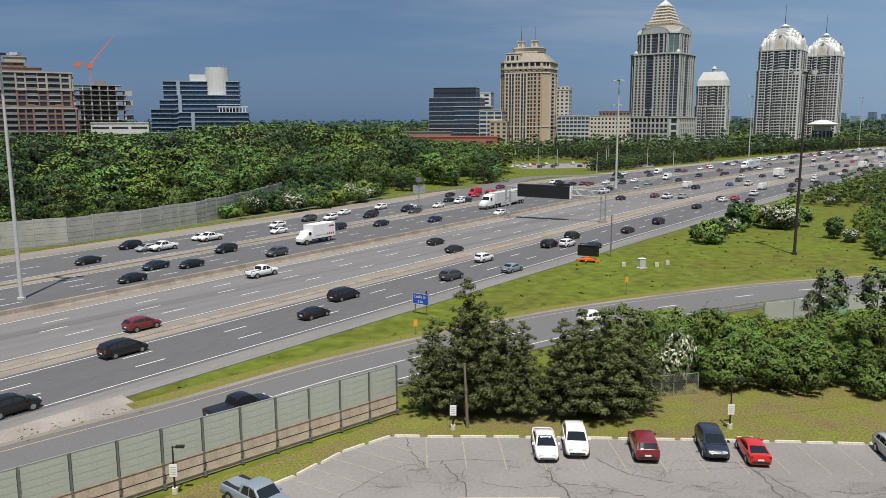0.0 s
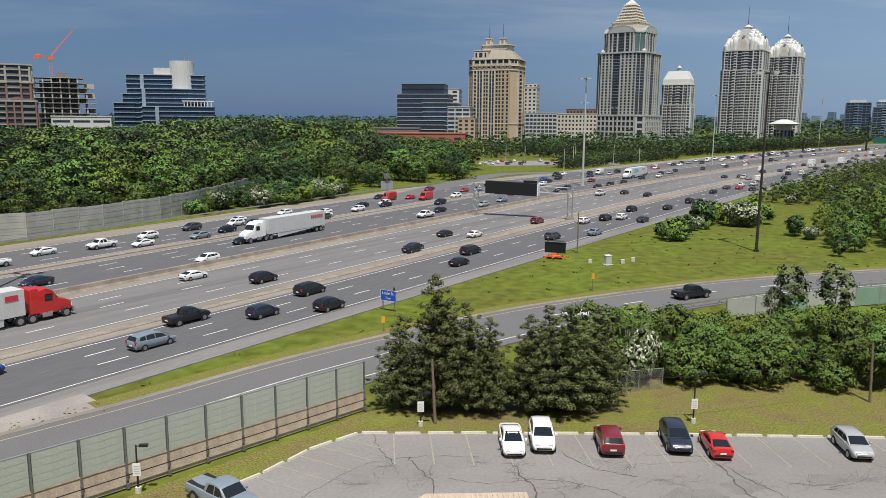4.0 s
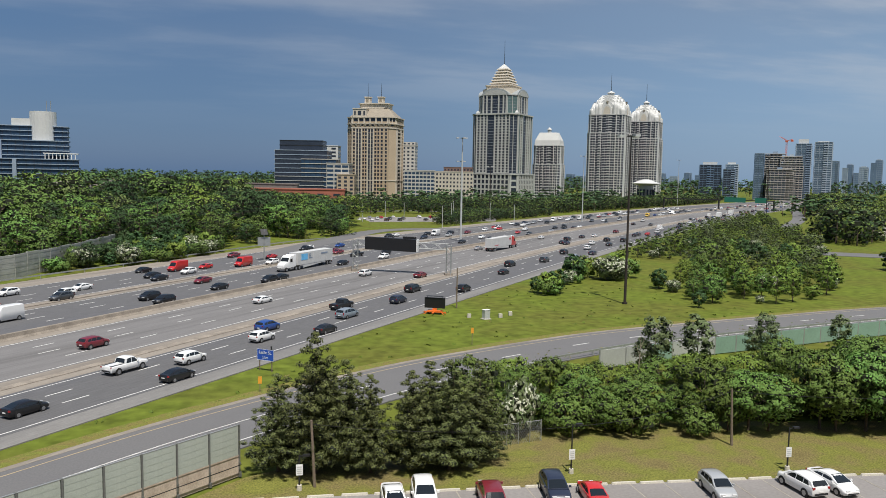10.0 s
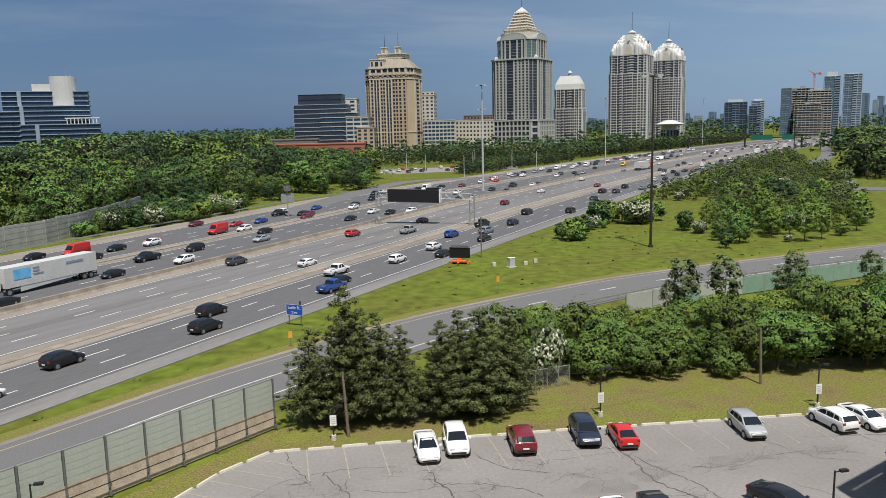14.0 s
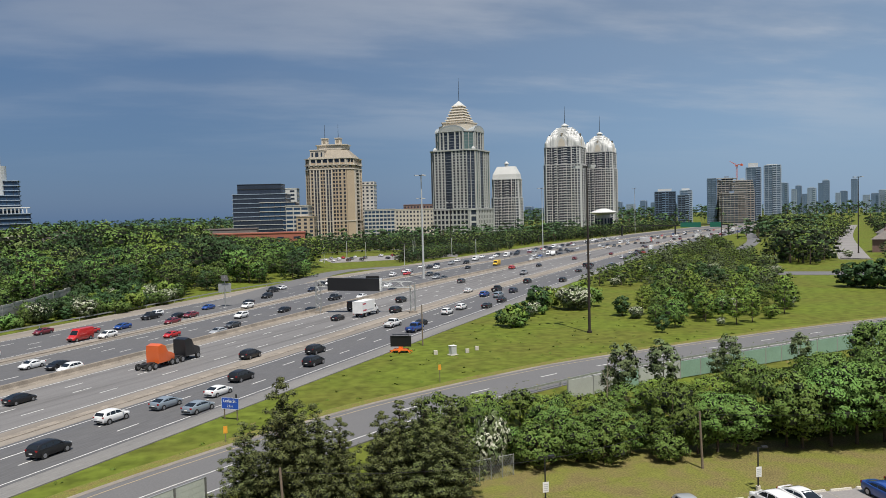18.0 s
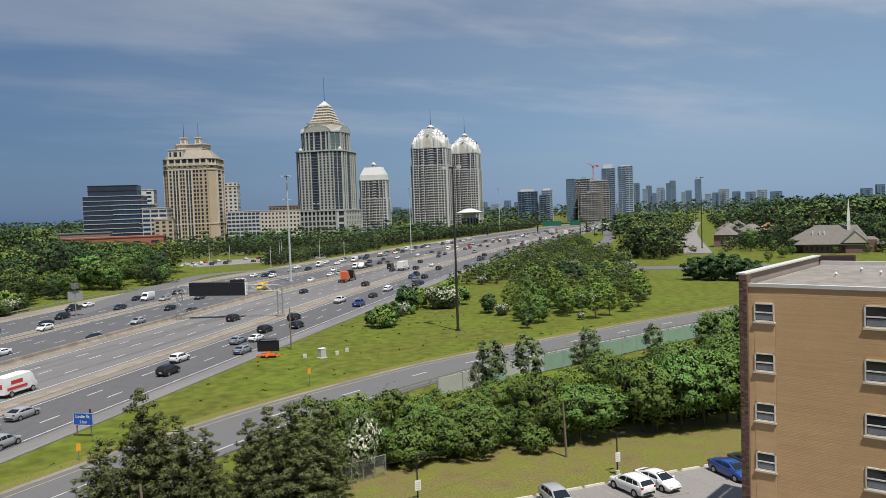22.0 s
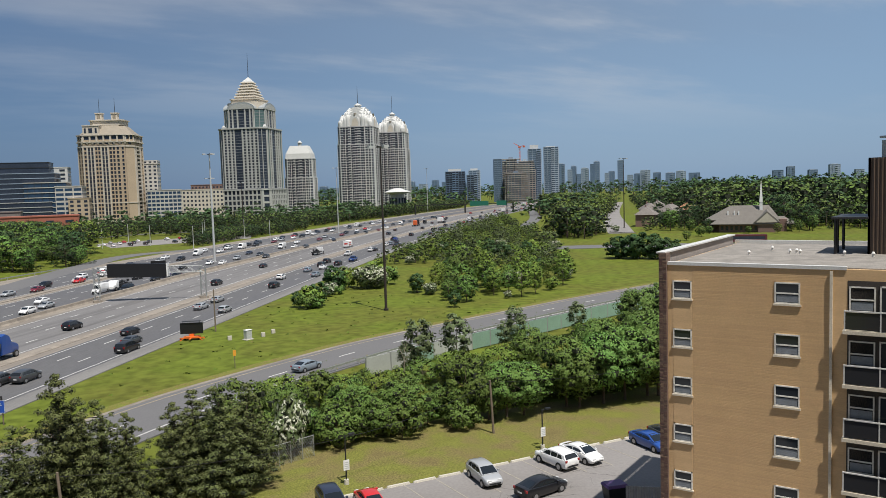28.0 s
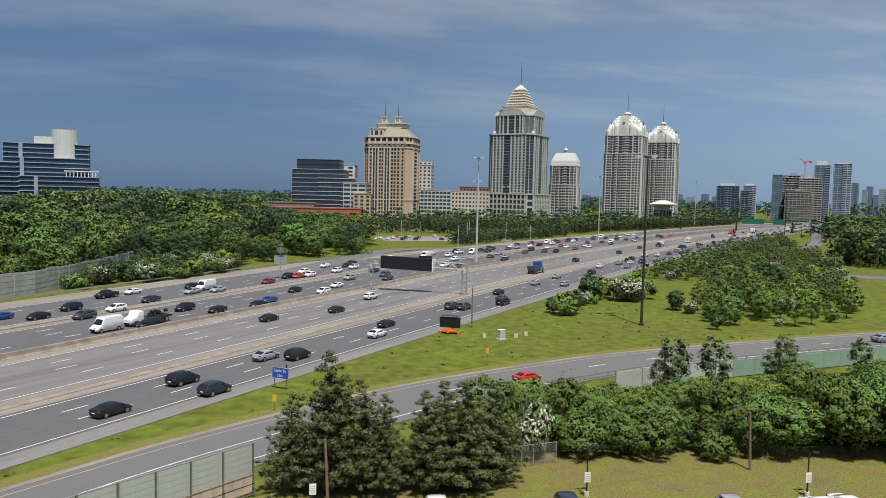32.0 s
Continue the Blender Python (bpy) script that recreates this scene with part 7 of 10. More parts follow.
    ('sk', 106.2, [(0.0, 409.3), (12.0, 151.3), (32.0, -278.7)]),
    ('ck', 108.0, [(0.0, 434.4), (12.0, 176.4), (32.0, -253.6)]),
    ('cd', 119.1, [(0.0, 257.2), (19.0, 137.5), (24.0, 111.3), (32.0, 60.9)]),
    ('ck', 119.5, [(0.0, 282.3), (19.0, 162.6), (24.0, 135.7), (32.0, 85.3)]),
    ('sk', 122.6, [(0.0, 296.4), (19.0, 176.7), (32.0, 94.8)]),
    ('cw', 129.9, [(0.0, 319.2), (19.0, 199.5), (32.0, 117.6)]),
    ('cn', 118.8, [(0.0, 315.7), (19.0, 196.0), (24.0, 161.5), (32.0, 111.1)]),
    ('pk', 103.7, [(0.0, 569.4), (19.0, 160.9), (32.0, -118.6)]),
    ('cw', 98.5, [(0.0, 574.1), (19.0, 165.6), (32.0, -113.9)]),
    ('sw', 128.8, [(0.0, 255.8), (24.0, 104.6), (32.0, 54.2)]),
    ('ck', 121.6, [(0.0, 254.2), (24.0, 103.0), (32.0, 52.6)]),
    ('ck', 106.7, [(0.0, 646.5), (24.0, 130.5), (32.0, -41.5)]),
    ('pk', 130.0, [(0.0, 311.8), (24.0, 160.6), (32.0, 110.2)]),
    ('Vw', 122.3, [(0.0, 333.7), (24.0, 182.5), (32.0, 132.1)]),
    ('ck', 107.3, [(0.0, 684.8), (24.0, 168.8), (32.0, -3.2)]),
    ('sk', 121.0, [(0.0, 352.3), (24.0, 201.1), (31.0, 169.7), (32.0, 163.4)]),
    ('cl', 101.8, [(0.0, 750.5), (31.0, 84.0), (32.0, 62.5)]),
    ('ck', 126.8, [(0.0, 334.5), (31.0, 139.2), (32.0, 132.9)]),
    ('cl', 118.3, [(0.0, 333.0), (31.0, 137.7), (32.0, 131.4)]),
    ('vk', 98.5, [(0.0, 778.2), (31.0, 111.7), (32.0, 90.2)]),
    ('Wk', 101.4, [(0.0, 780.6), (31.0, 114.1), (32.0, 92.6)]),
    ('cd', 118.5, [(0.0, 352.5), (31.0, 157.2), (32.0, 150.9)]),
    ('ck', 98.5, [(0.0, 806.6), (31.0, 140.1), (32.0, 118.6)]),
    ('sw', 118.5, [(0.0, 371.9), (31.0, 176.6), (32.0, 170.3)]),
    ('ck', 105.2, [(0.0, 829.6), (31.0, 163.1), (32.0, 141.6)]),
    ('cr', 121.3, [(0.0, 391.5), (31.0, 196.2), (32.0, 189.9)]),
    ('sw', 118.4, [(0.0, 386.0), (31.0, 190.7), (32.0, 184.4)]),
    ('cw', 102.3, [(0.0, 842.9), (31.0, 176.4), (32.0, 154.9)]),
]
# the ramp's own traffic: kind, lateral place, (time, way along the ramp)
RAMP_TRAFFIC = [
    ("pk", 5.6, [(0.0, 107), (3.0, 158), (32.0, 640)]),
    ("cw", 6.7, [(0.0, 83), (2.0, 118), (6.0, 190), (9.0, 244), (32.0, 650)]),
    ("sw", 5.8, [(0.0, 152), (2.0, 182), (9.0, 290), (32.0, 660)]),
    ("cs", 5.8, [(0.0, -330), (28.5, 178), (29.0, 187), (32.0, 238)]),
    ("cr", 5.8, [(0.0, -310), (31.0, 149), (32.0, 164)]),
]


def extra_traffic():
    """Cars well ahead at the start, and cars still far off at the end."""
    rnd = random.Random(77)
    out = []
    kinds = ["ck", "cw", "sk", "sw", "cg", "cl", "sg", "ck", "sk", "cn", "cd", "cr", "pw", "vk", "cb", "sl", "Vw"]
    for c, v in ((62.8, 13), (66.6, 13), (70.2, 13), (78.4, 30), (82.2, 32), (85.8, 34), (89.4, 36)):
        s = rnd.uniform(205, 235)
        while s < 640:
            k = rnd.choice(kinds) if rnd.random() > 0.03 else "Bw"
            out.append((k, c + rnd.uniform(-0.4, 0.4), [(0.0, s), (32.0, s + 32 * v * 0.75)]))
            s += rnd.uniform(16, 46) * (1 if v < 20 else 1.6)
    for c, v in ((100.6, 21.5), (104.2, 21.5), (107.8, 21.5), (111.4, 22), (119.6, 7.0), (123.6, 7.0), (127.6, 7.5)):
        s = rnd.uniform(165, 200)
        while s < 520:
            k = rnd.choice(kinds)
            out.append((k, c + rnd.uniform(-0.4, 0.4), [(0.0, s + 32 * v), (32.0, s)]))
            s += rnd.uniform(11, 34) * (1 if v < 20 else 1.7)
    return out


MOVERS = []
for code, c, rows in TRAFFIC:
    MOVERS.append((vehicle(code, road_pose(c, rows[0][1], c > 97)), c, rows))
for code, c, rows in extra_traffic():
    MOVERS.append((far_vehicle(code, road_pose(c, rows[0][1], c > 97)), c, rows))
RAMP_LEN = [-590.0]
for a, b in zip(RAMP, RAMP[1:]):
    RAMP_LEN.append(RAMP_LEN[-1] + (b - a).length)


def ramp_pose(off, d):
    d = min(max(d, RAMP_LEN[0]), RAMP_LEN[-1] - 0.5)
    i = max(k for k in range(len(RAMP_LEN) - 1) if RAMP_LEN[k] <= d)
    t = (d - RAMP_LEN[i]) / (RAMP_LEN[i + 1] - RAMP_LEN[i])
    w = (RAMP[i + 1] - RAMP[i]).normalized()
    p = RAMP[i].lerp(RAMP[i + 1], t) + Vector((w.y, -w.x)) * off
    return pose(p.x, p.y, 0.006, 0, 0, math.degrees(math.atan2(w.y, w.x)))


RAMP_MOVERS = [(vehicle(code, ramp_pose(off, rows[0][1])), off, rows) for code, off, rows in RAMP_TRAFFIC]
LOT_CAR = vehicle("ck", pose(26.4, 38.2, 0, 0, 0, -70))


def motions():
    """All that drives."""
    for ob, c, rows in MOVERS:
        walk(ob, [(t, road_pose(c, s, c > 97)) for t, s in rows])
    for ob, off, rows in RAMP_MOVERS:
        keys = []
        for (t0, d0), (t1, d1) in zip(rows, rows[1:]):
            n = max(1, int((t1 - t0) // 1.5))
            keys += [(t0 + (t1 - t0) * k / n, ramp_pose(off, d0 + (d1 - d0) * k / n)) for k in range(n)]
        keys.append((32.0, ramp_pose(off, rows[-1][1])))
        walk(ob, keys)
    walk(LOT_CAR, [(0.0, pose(26.4, 38.2, 0, 0, 0, -70)), (14.0, pose(26.4, 38.2, 0, 0, 0, -70)), (20.0, pose(26.3, 38.6, 0, 0, 0, -70)), (24.0, pose(27.4, 41.2, 0, 0, 0, -40)), (27.0, pose(31.5, 44.4, 0, 0, 0, 0)), (29.0, pose(34.4, 44.9, 0, 0, 0, 8)), (32.0, pose(41.0, 45.0, 0, 0, 0, -4))])


# ---- street furniture ----
def high_mast(x, y, h, m, heads=True, label="tall pale steel high-mast lamp", r=0.24):
    ob = thing("street_lamp", pose(x, y, -0.1), label, "street lamp", "highway lamps")
    g = Geo()
    g.tube((0, 0, 0), (0, 0, h * 0.5), r, r * 0.75, 10)
    g.tube((0, 0, h * 0.5), (0, 0, h), r * 0.75, r * 0.45, 10)
    g.tube((0, 0, 0), (0, 0, 0.35), r * 1.8, r * 1.8, 10)
    part("pole", g, m, ob)
    if heads:
        g = Geo()
        g.tube((0, 0, h - 0.1), (0, 0, h + 0.12), 0.75, n=12)
        part("head_ring", g, M_DARKMETAL, ob)
        for k in range(3):
            a = radians(37.5 + 120 * k)
            g = Geo()
            g.beam((0, 0, h), (math.cos(a) * 1.5, math.sin(a) * 1.5, h + 0.05), 0.12)
            g.box(math.cos(a) * 1.8 - 0.5, math.cos(a) * 1.8 + 0.5, math.sin(a) * 1.8 - 0.5, math.sin(a) * 1.8 + 0.5, h - 0.1, h + 0.28)
            part("luminaire", g, M_POLE, ob)
    return ob


high_mast(-54.6, 98.4, 31.2, M_POLE, r=0.3)
high_mast(61.0, 268, 36.8, M_POLE, r=0.42)
high_mast(61.5, 132.0, 30.8, M_DARKPOLE, label="tall rust-dark high-mast lamp on the grass", r=0.26)
for x, y, h in ((160, 402, 36), (286.6, 421.8, 38), (274.5, 298.0, 35.2), (372, 690, 44), (120, 450, 30), (75, 330, 30)):
    high_mast(x, y, h, M_DARKPOLE if h in (38, 35.2, 30) else M_POLE, label="tall highway lamp in the distance", r=0.3)
g = Geo()
g.tube((0, 0, -0.1), (0, 0, 7.0), 0.13, 0.10, 8)
solid("wooden_post", g, M_WOOD, "bare weathered wooden post on the verge", "post", m=pose(29.2, 130.4, 0))

# changeable message sign on its gantry
def gantry():
    ob = thing("sign_gantry", None, "steel truss gantry with a blank black message board", "gantry")
    L, R = Vector((16.2, 184.2, 0)), Vector((37.0, 174.6, 0))
    d = (R - L).normalized()
    n = Vector((d.y, -d.x, 0))
    for P, h in ((L, 7.7), (R, 7.0)):
        g = Geo()
        for sx in (-0.55, 0.55):
            for sy in (-0.35, 0.35):
                p = P + d * sx + n * sy
                g.tube((p.x, p.y, 0), (p.x, p.y, h), 0.08, n=6)
        k = 0
        z = 0.3
        while z < h - 1.0:
            for sy in (-0.35, 0.35):
                a, b = P + d * -0.55 + n * sy, P + d * 0.55 + n * sy
                if k % 2:
                    a, b = b, a
                g.tube((a.x, a.y, z), (b.x, b.y, z + 1.0), 0.045, n=5)
            z += 1.0
            k += 1
        part("truss_leg", g, M_GALV, ob)
        g = Geo()
        g.box(P.x - 0.9, P.x + 0.9, P.y - 0.6, P.y + 0.6, -0.1, 0.5)
        part("footing", g, M_BARRIER, ob)
    g = Geo()
    N = 14
    for sy in (-0.5, 0.5):
        for z in (6.3, 7.7):
            a, b = L + n * sy, R + n * sy
            g.tube((a.x, a.y, z), (b.x, b.y, z - 0.4), 0.07, n=6)
    for k in range(N):
        for sy in (-0.5, 0.5):
            a, b = L.lerp(R, k / N) + n * sy, L.lerp(R, (k + 1) / N) + n * sy
            z0, z1 = (6.3, 7.6) if k % 2 else (7.6, 6.3)
            g.tube((a.x, a.y, z0 - 0.4 * k / N), (b.x, b.y, z1 - 0.4 * k / N), 0.04, n=5)
    part("truss_beam", g, M_GALV, ob)
    g = Geo()
    A, B = L + d * 2.6 + n * 0.75, L + d * 15.2 + n * 0.75
    C, D = B - n * 1.7, A - n * 1.7
    g.hexa([(p.x, p.y, 5.4 if p in (A, D) else 5.15) for p in (D, C, B, A)][::-1] + [(p.x, p.y, 8.35 if p in (A, D) else 8.1) for p in (D, C, B, A)][::-1])
    part("message_board", g, M_BLACK, ob, "large blank black display")
    g = Geo()
    A2, B2 = L + d * 12.0 + n * 0.78, L + d * 15.2 + n * 0.78
    g.hexa([(q.x, q.y, z) for z in (8.2, 8.75) for q in (A2, B2, B2 - n * 0.2, A2 - n * 0.2)])
    part("header_board", g, M_BLACK, ob, "narrow black header board")
    g = Geo()
    A3, B3 = L + d * 15.25 + n * 0.7, L + d * 15.5 + n * 0.7
    g.hexa([(q.x, q.y, z) for z in (5.2, 8.1) for q in (A3, B3, B3 - n * 1.6, A3 - n * 1.6)])
    part("end_plate", g, M_WHITE, ob, "white end of the display box")


gantry()


def portable_sign():
    ob = thing("portable_message_sign", pose(24.3, 125.1, -0.1, 0, 0, -24), "trailer-mounted black message sign with an orange chassis", "road sign")
    g = Geo()
    g.box(-1.75, 1.75, -0.14, 0.14, 1.0, 2.75)
    part("display", g, M_BLACK, ob, "blank black display")
    g = Geo()
    for x in (-1.3, 1.3):
        g.beam((x, 0, 2.75), (x, 0.1, 3.0), 0.06)
    g.box(-1.4, 1.4, -0.35, 0.4, 2.98, 3.03)
    part("solar_panel", g, M_DARKMETAL, ob)
    g = Geo()
    g.box(-1.2, 1.2, -0.6, 0.6, 0.35, 0.62)
    g.box(-1.9, 1.9, -0.08, 0.08, 0.25, 0.4)
    g.box(-0.1, 0.1, -1.8, 0, 0.35, 0.47)
    g.box(-0.35, 0.35, -0.25, 0.25, 0.62, 1.0)
    part("chassis", g, M_ORANGE, ob, "orange trailer chassis")
    for x in (-1.75, 1.75):
        for y in (-0.8, 0.8):
            g = Geo()
            g.beam((x * 0.7, y * 0.4, 0.35), (x, y, 0.02), 0.09)
            part("jack", g, M_ORANGE, ob)
    for sd in (-1, 1):
        part("wheel", WHEEL[0.33], None, ob, m=pose(sd * 1.05, 0, 0.33, 0, 0, 90))


portable_sign()


def blue_sign():
    ob = thing("exit_sign", pose(-2.35, 90.0, -0.1, 0, 0, -35), "blue exit distance sign with white lettering on two posts", "road sign")
    for x in (-0.85, 0.85):
        g = Geo()
        g.box(x - 0.05, x + 0.05, -0.05, 0.05, 0, 2.3)
        part("post", g, M_WOOD, ob)
    g = Geo()
    g.box(-1.15, 1.15, -0.10, -0.05, 1.25, 2.55)
    part("panel", g, M_BLUESIGN, ob, "blue sign panel")
    g = Geo()
    g.box(0.75, 0.95, -0.09, -0.05, 2.57, 3.0)
    part("marker", g, M_DARKMETAL, ob)
    for text, z, size in (("Leslie St.", 2.02, 0.50), ("2 km", 1.46, 0.42)):
        cu = bpy.data.curves.new("lettering", "FONT")
        cu.body, cu.size, cu.align_x, cu.extrude = text, size, "CENTER", 0.006
        cu.materials.append(M_WHITE)
        t = new("lettering", cu)
        t.parent = ob
        t.matrix_basis = pose(0, -0.115, z, 90, 0, 0)
    g = Geo()
    for x0, x1, z0, z1 in ((-1.15, 1.15, 2.52, 2.55), (-1.15, 1.15, 1.25, 1.28), (-1.15, -1.12, 1.25, 2.55), (1.12, 1.15, 1.25, 2.55)):
        g.box(x0, x1, -0.108, -0.1, z0, z1)
    part("border", g, M_WHITE, ob, "thin white border")


blue_sign()
for x, y, h in ((-2.7, 80.6, 1.8), (24.8, 100.7, 2.4)):
    ob = thing("delineator_post", pose(x, y, -0.1), "thin post with an amber marker plate", "marker post", "marker posts")
    g = Geo()
    g.box(-0.04, 0.04, -0.04, 0.04, 0, h)
    part("post", g, M_WOOD, ob)
    g = Geo()
    g.box(-0.2, 0.2, -0.06, -0.04, h - 0.75, h)
    part("plate", g, M_AMBER, ob, "amber plate")
ob = thing("utility_cabinet", pose(31.7, 119.6, -0.1, 0, 0, 20), "pale grey roadside utility cabinet on a slab", "cabinet")
g = Geo()
g.box(-0.5, 0.5, -0.4, 0.4, 0.1, 1.5)
part("body", g, M_POLE, ob)
g = Geo()
g.box(-0.55, 0.55, -0.45, 0.45, 1.5, 1.56)
part("lid", g, M_WHITE, ob)
g = Geo()
g.box(-0.7, 0.7, -0.6, 0.6, 0, 0.1)
part("slab", g, M_KERB, ob)
for x, y in ((29.2, 121.0), (34.4, 120.6), (36.6, 122.4)):
    g = Geo()
    g.box(-0.3, 0.3, -0.2, 0.2, -0.1, 0.55)
    solid("junction_box", g, M_KERB, "small pale concrete junction box", "junction box", "junction boxes", m=pose(x, y, 0))
ob = thing("solar_sign", pose(-5.8, 209.1, -0.1, 0, 0, 20), "grey roadside sign frame under a solar panel", "road sign")
g = Geo()
g.tube((0, 0, 0), (0, 0, 8.2), 0.16, 0.12, 8)
part("post", g, M_GALV, ob)
g = Geo()
g.box(-1.7, -0.15, -0.1, 0.1, 3.9, 6.2)
part("panel", g, M_GALV, ob, "dull grey panel")
g = Geo()
g.box(0.15, 1.7, -0.1, 0.1, 3.9, 6.2)
part("panel", g, M_GALV, ob, "dull grey panel")
g = Geo()
g.hexa([(-0.9, -0.6, 6.9), (0.9, -0.6, 6.9), (0.9, 0.4, 8.3), (-0.9, 0.4, 8.3), (-0.9, -0.55, 6.95), (0.9, -0.55, 6.95), (0.9, 0.45, 8.35), (-0.9, 0.45, 8.35)])
part("solar_panel", g, M_DARKMETAL, ob)
# far overhead sign
ob = thing("overhead_sign", None, "green overhead direction sign across the far lanes", "road sign")
g = Geo()
a, b = RP(60, 690), RP(134, 690)
g.beam((a.x, a.y, 8.5), (b.x, b.y, 8.5), 0.8)
for p in (a, b, RP(96, 690)):
    g.box(p.x - 0.5, p.x + 0.5, p.y - 0.5, p.y + 0.5, -0.1, 9)
part("frame", g, M_DARKMETAL, ob)
for c0, c1 in ((64, 72), (78, 92)):
    p, q = RP(c0, 688), RP(c1, 688)
    g = Geo()
    g.beam((p.x, p.y, 8.8), (q.x, q.y, 8.8), 0.2, 4.2)
    part("panel", g, M_GREENSIGN, ob, "green panel")


def lot_lamp(x, y, h, sign=True):
    ob = thing("lot_lamp", pose(x, y, 0), "slim dark parking-lot lamp with a white notice", "lamp", "parking-lot lamps")
    g = Geo()
    g.tube((0, 0, 0.35), (0, 0, h), 0.07, 0.05, 8)
    part("pole", g, M_DARKMETAL, ob)
    g = Geo()
    g.tube((0, 0, 0), (0, 0, 0.4), 0.2, 0.18, 10)
    part("footing", g, M_KERB, ob)
    g = Geo()
    g.beam((0, 0, h - 0.1), (0.35, -0.1, h), 0.05)
    g.box(0.25, 0.75, -0.22, 0.02, h - 0.06, h + 0.08)
    part("head", g, M_DARKMETAL, ob)
    if sign:
        g = Geo()
        g.box(-0.24, 0.24, -0.11, -0.08, 1.15, 1.95)
        part("notice", g, M_WHITE, ob, "white notice board")
        g = Geo()
        for k in range(4):
            g.box(-0.17, 0.17, -0.118, -0.11, 1.28 + 0.15 * k, 1.34 + 0.15 * k)
        part("notice_lines", g, M_POLE, ob, "rows of unreadable grey lines")


for x, y, h, sg in ((21.5, 54.5, 3.9, True), (38.7, 52.4, 3.5, True), (0.9, 54.5, 2.6, True), (-16.4, 44.6, 3.1, True), (29.3, 37.8, 2.3, False)):
    lot_lamp(x, y, h, sg)
for x, y, h in ((37.6, 58.4, 5.0), (2.0, 54.9, 5.0)):
    g = Geo()
    g.tube((0, 0, -0.1), (-0.25, 0, h), 0.12, 0.09, 8)
    solid("wooden_pole", g, M_WOOD, "leaning weathered wooden utility pole", "pole", m=pose(x, y, 0))
for p, q in (((37.4, 58.4, 4.8), (21.5, 54.5, 3.7)), ((37.4, 58.4, 4.8), (60, 55, 4.6)), ((21.5, 54.5, 3.7), (1.8, 54.9, 4.7))):
    p, q = Vector(p), Vector(q)
    g = Geo()
    rings = []
    for k in range(9):
        t = k / 8
        c = p.lerp(q, t) - Vector((0, 0, 0.5 * 4 * t * (1 - t)))
        rings.append([c + Vector(o) * 0.014 for o in ((0, 1, -1), (0, 1, 1), (0, -1, 1), (0, -1, -1))])
    g.loft(rings)
    solid("overhead_cable", g, M_DARKMETAL, "thin sagging black overhead cable", "cable")


# chain-link corner among the trees
ob = thing("chain_link_fence", None, "grey chain-link fence corner half hidden by trees", "fence")
for i in range(5):
    x, y = 17.2 + i * 1.1, 61.0 + i * 0.25
    g = Geo()
    g.tube((x, y, 0), (x, y, 1.9), 0.035, n=6)
    part("post", g, M_GALV, ob)
g = Geo()
for k in range(26):
    a = k * 0.17
    g.tube((17.2 + a, 61.0 + a * 0.227, 0.05), (17.2 + min(4.4, a + 0.9), 61.0 + min(4.4, a + 0.9) * 0.227, 1.8), 0.008, n=3, cap=False)
    g.tube((17.2 + a, 61.0 + a * 0.227, 1.8), (17.2 + min(4.4, a + 0.9), 61.0 + min(4.4, a + 0.9) * 0.227, 0.05), 0.008, n=3, cap=False)
g.tube((17.2, 61.0, 1.85), (21.6, 62.0, 1.85), 0.03, n=5)
part("mesh", g, M_GALV, ob)

# canopy roof over the garage ramp, and its painted kerb
ob = thing("garage_canopy", None, "low canopy with a pale tan ribbed roof in the lot", "canopy")
g = Geo()
CAN = [(-1.6, 34.0), (-0.6, 36.6), (0.9, 38.2), (6.3, 38.2), (6.4, 33.6)]
g.prism(CAN[::-1], 2.75, 2.95)
part("roof", g, mat("tan_roof", (0.43, 0.345, 0.26), 0.85, var=0.22, scale=1.5), ob)
M_RIB = mat("tan_rib", (0.47, 0.385, 0.30), 0.8, var=0.2)
for k in range(26):
    x = -0.9 + k * 0.28
    g = Geo()
    g.box(x, x + 0.09, 34, 38.0 if x > 0.8 else 36.6 + (x + 0.6) * 1.0, 2.95, 3.01)
    part("rib", g, M_RIB, ob)
for x, y in ((-0.6, 36.2), (1.2, 37.8), (6.0, 37.8), (6.0, 34)):
    g = Geo()
    g.box(x - 0.12, x + 0.12, y - 0.12, y + 0.12, 0, 2.75)
    part("post", g, M_KERB, ob)
g = Geo()
g.hexa([(15.35, 36.5, 0), (15.75, 36.5, 0), (15.7, 41.8, 0), (15.3, 41.8, 0), (15.4, 36.5, 0.16), (15.7, 36.5, 0.16), (15.66, 41.75, 0.16), (15.35, 41.75, 0.16)])
solid("yellow_kerb", g, mat("yellow_kerb_paint", (0.50, 0.32, 0.09), 0.7, var=0.2, scale=2), "worn yellow-painted concrete kerb", "kerb")


# ---- buildings ----
M_TANBRICK = mat("tan_brick", (0.6, 0.405, 0.215), 0.9, var=0.07, scale=0.5, fine=14, second=(0.56, 0.37, 0.195), amount=0.5, bump=0.2, stretch=(1, 1, 5))
M_DKBRICK = mat("dark_brick", (0.13, 0.085, 0.065), 0.9, var=0.3, scale=3, bump=0.4)
M_ROOFGRAVEL = mat("roof_gravel", (0.235, 0.215, 0.19), 0.95, var=0.2, scale=1.2, second=(0.18, 0.165, 0.145), amount=0.6, bump=0.4)
M_FLASH = mat("pale_flashing", (0.62, 0.61, 0.58), 0.5, 0.2, var=0.08)
M_WINFRAME = mat("white_window_frame", (0.68, 0.66, 0.60), 0.5, var=0.08)
M_WINGLASS = mat("window_glass", (0.025, 0.03, 0.035), 0.05, var=0.0)
M_CURTAIN = mat("grey_blind", (0.20, 0.22, 0.24), 0.6, var=0.2, scale=3)
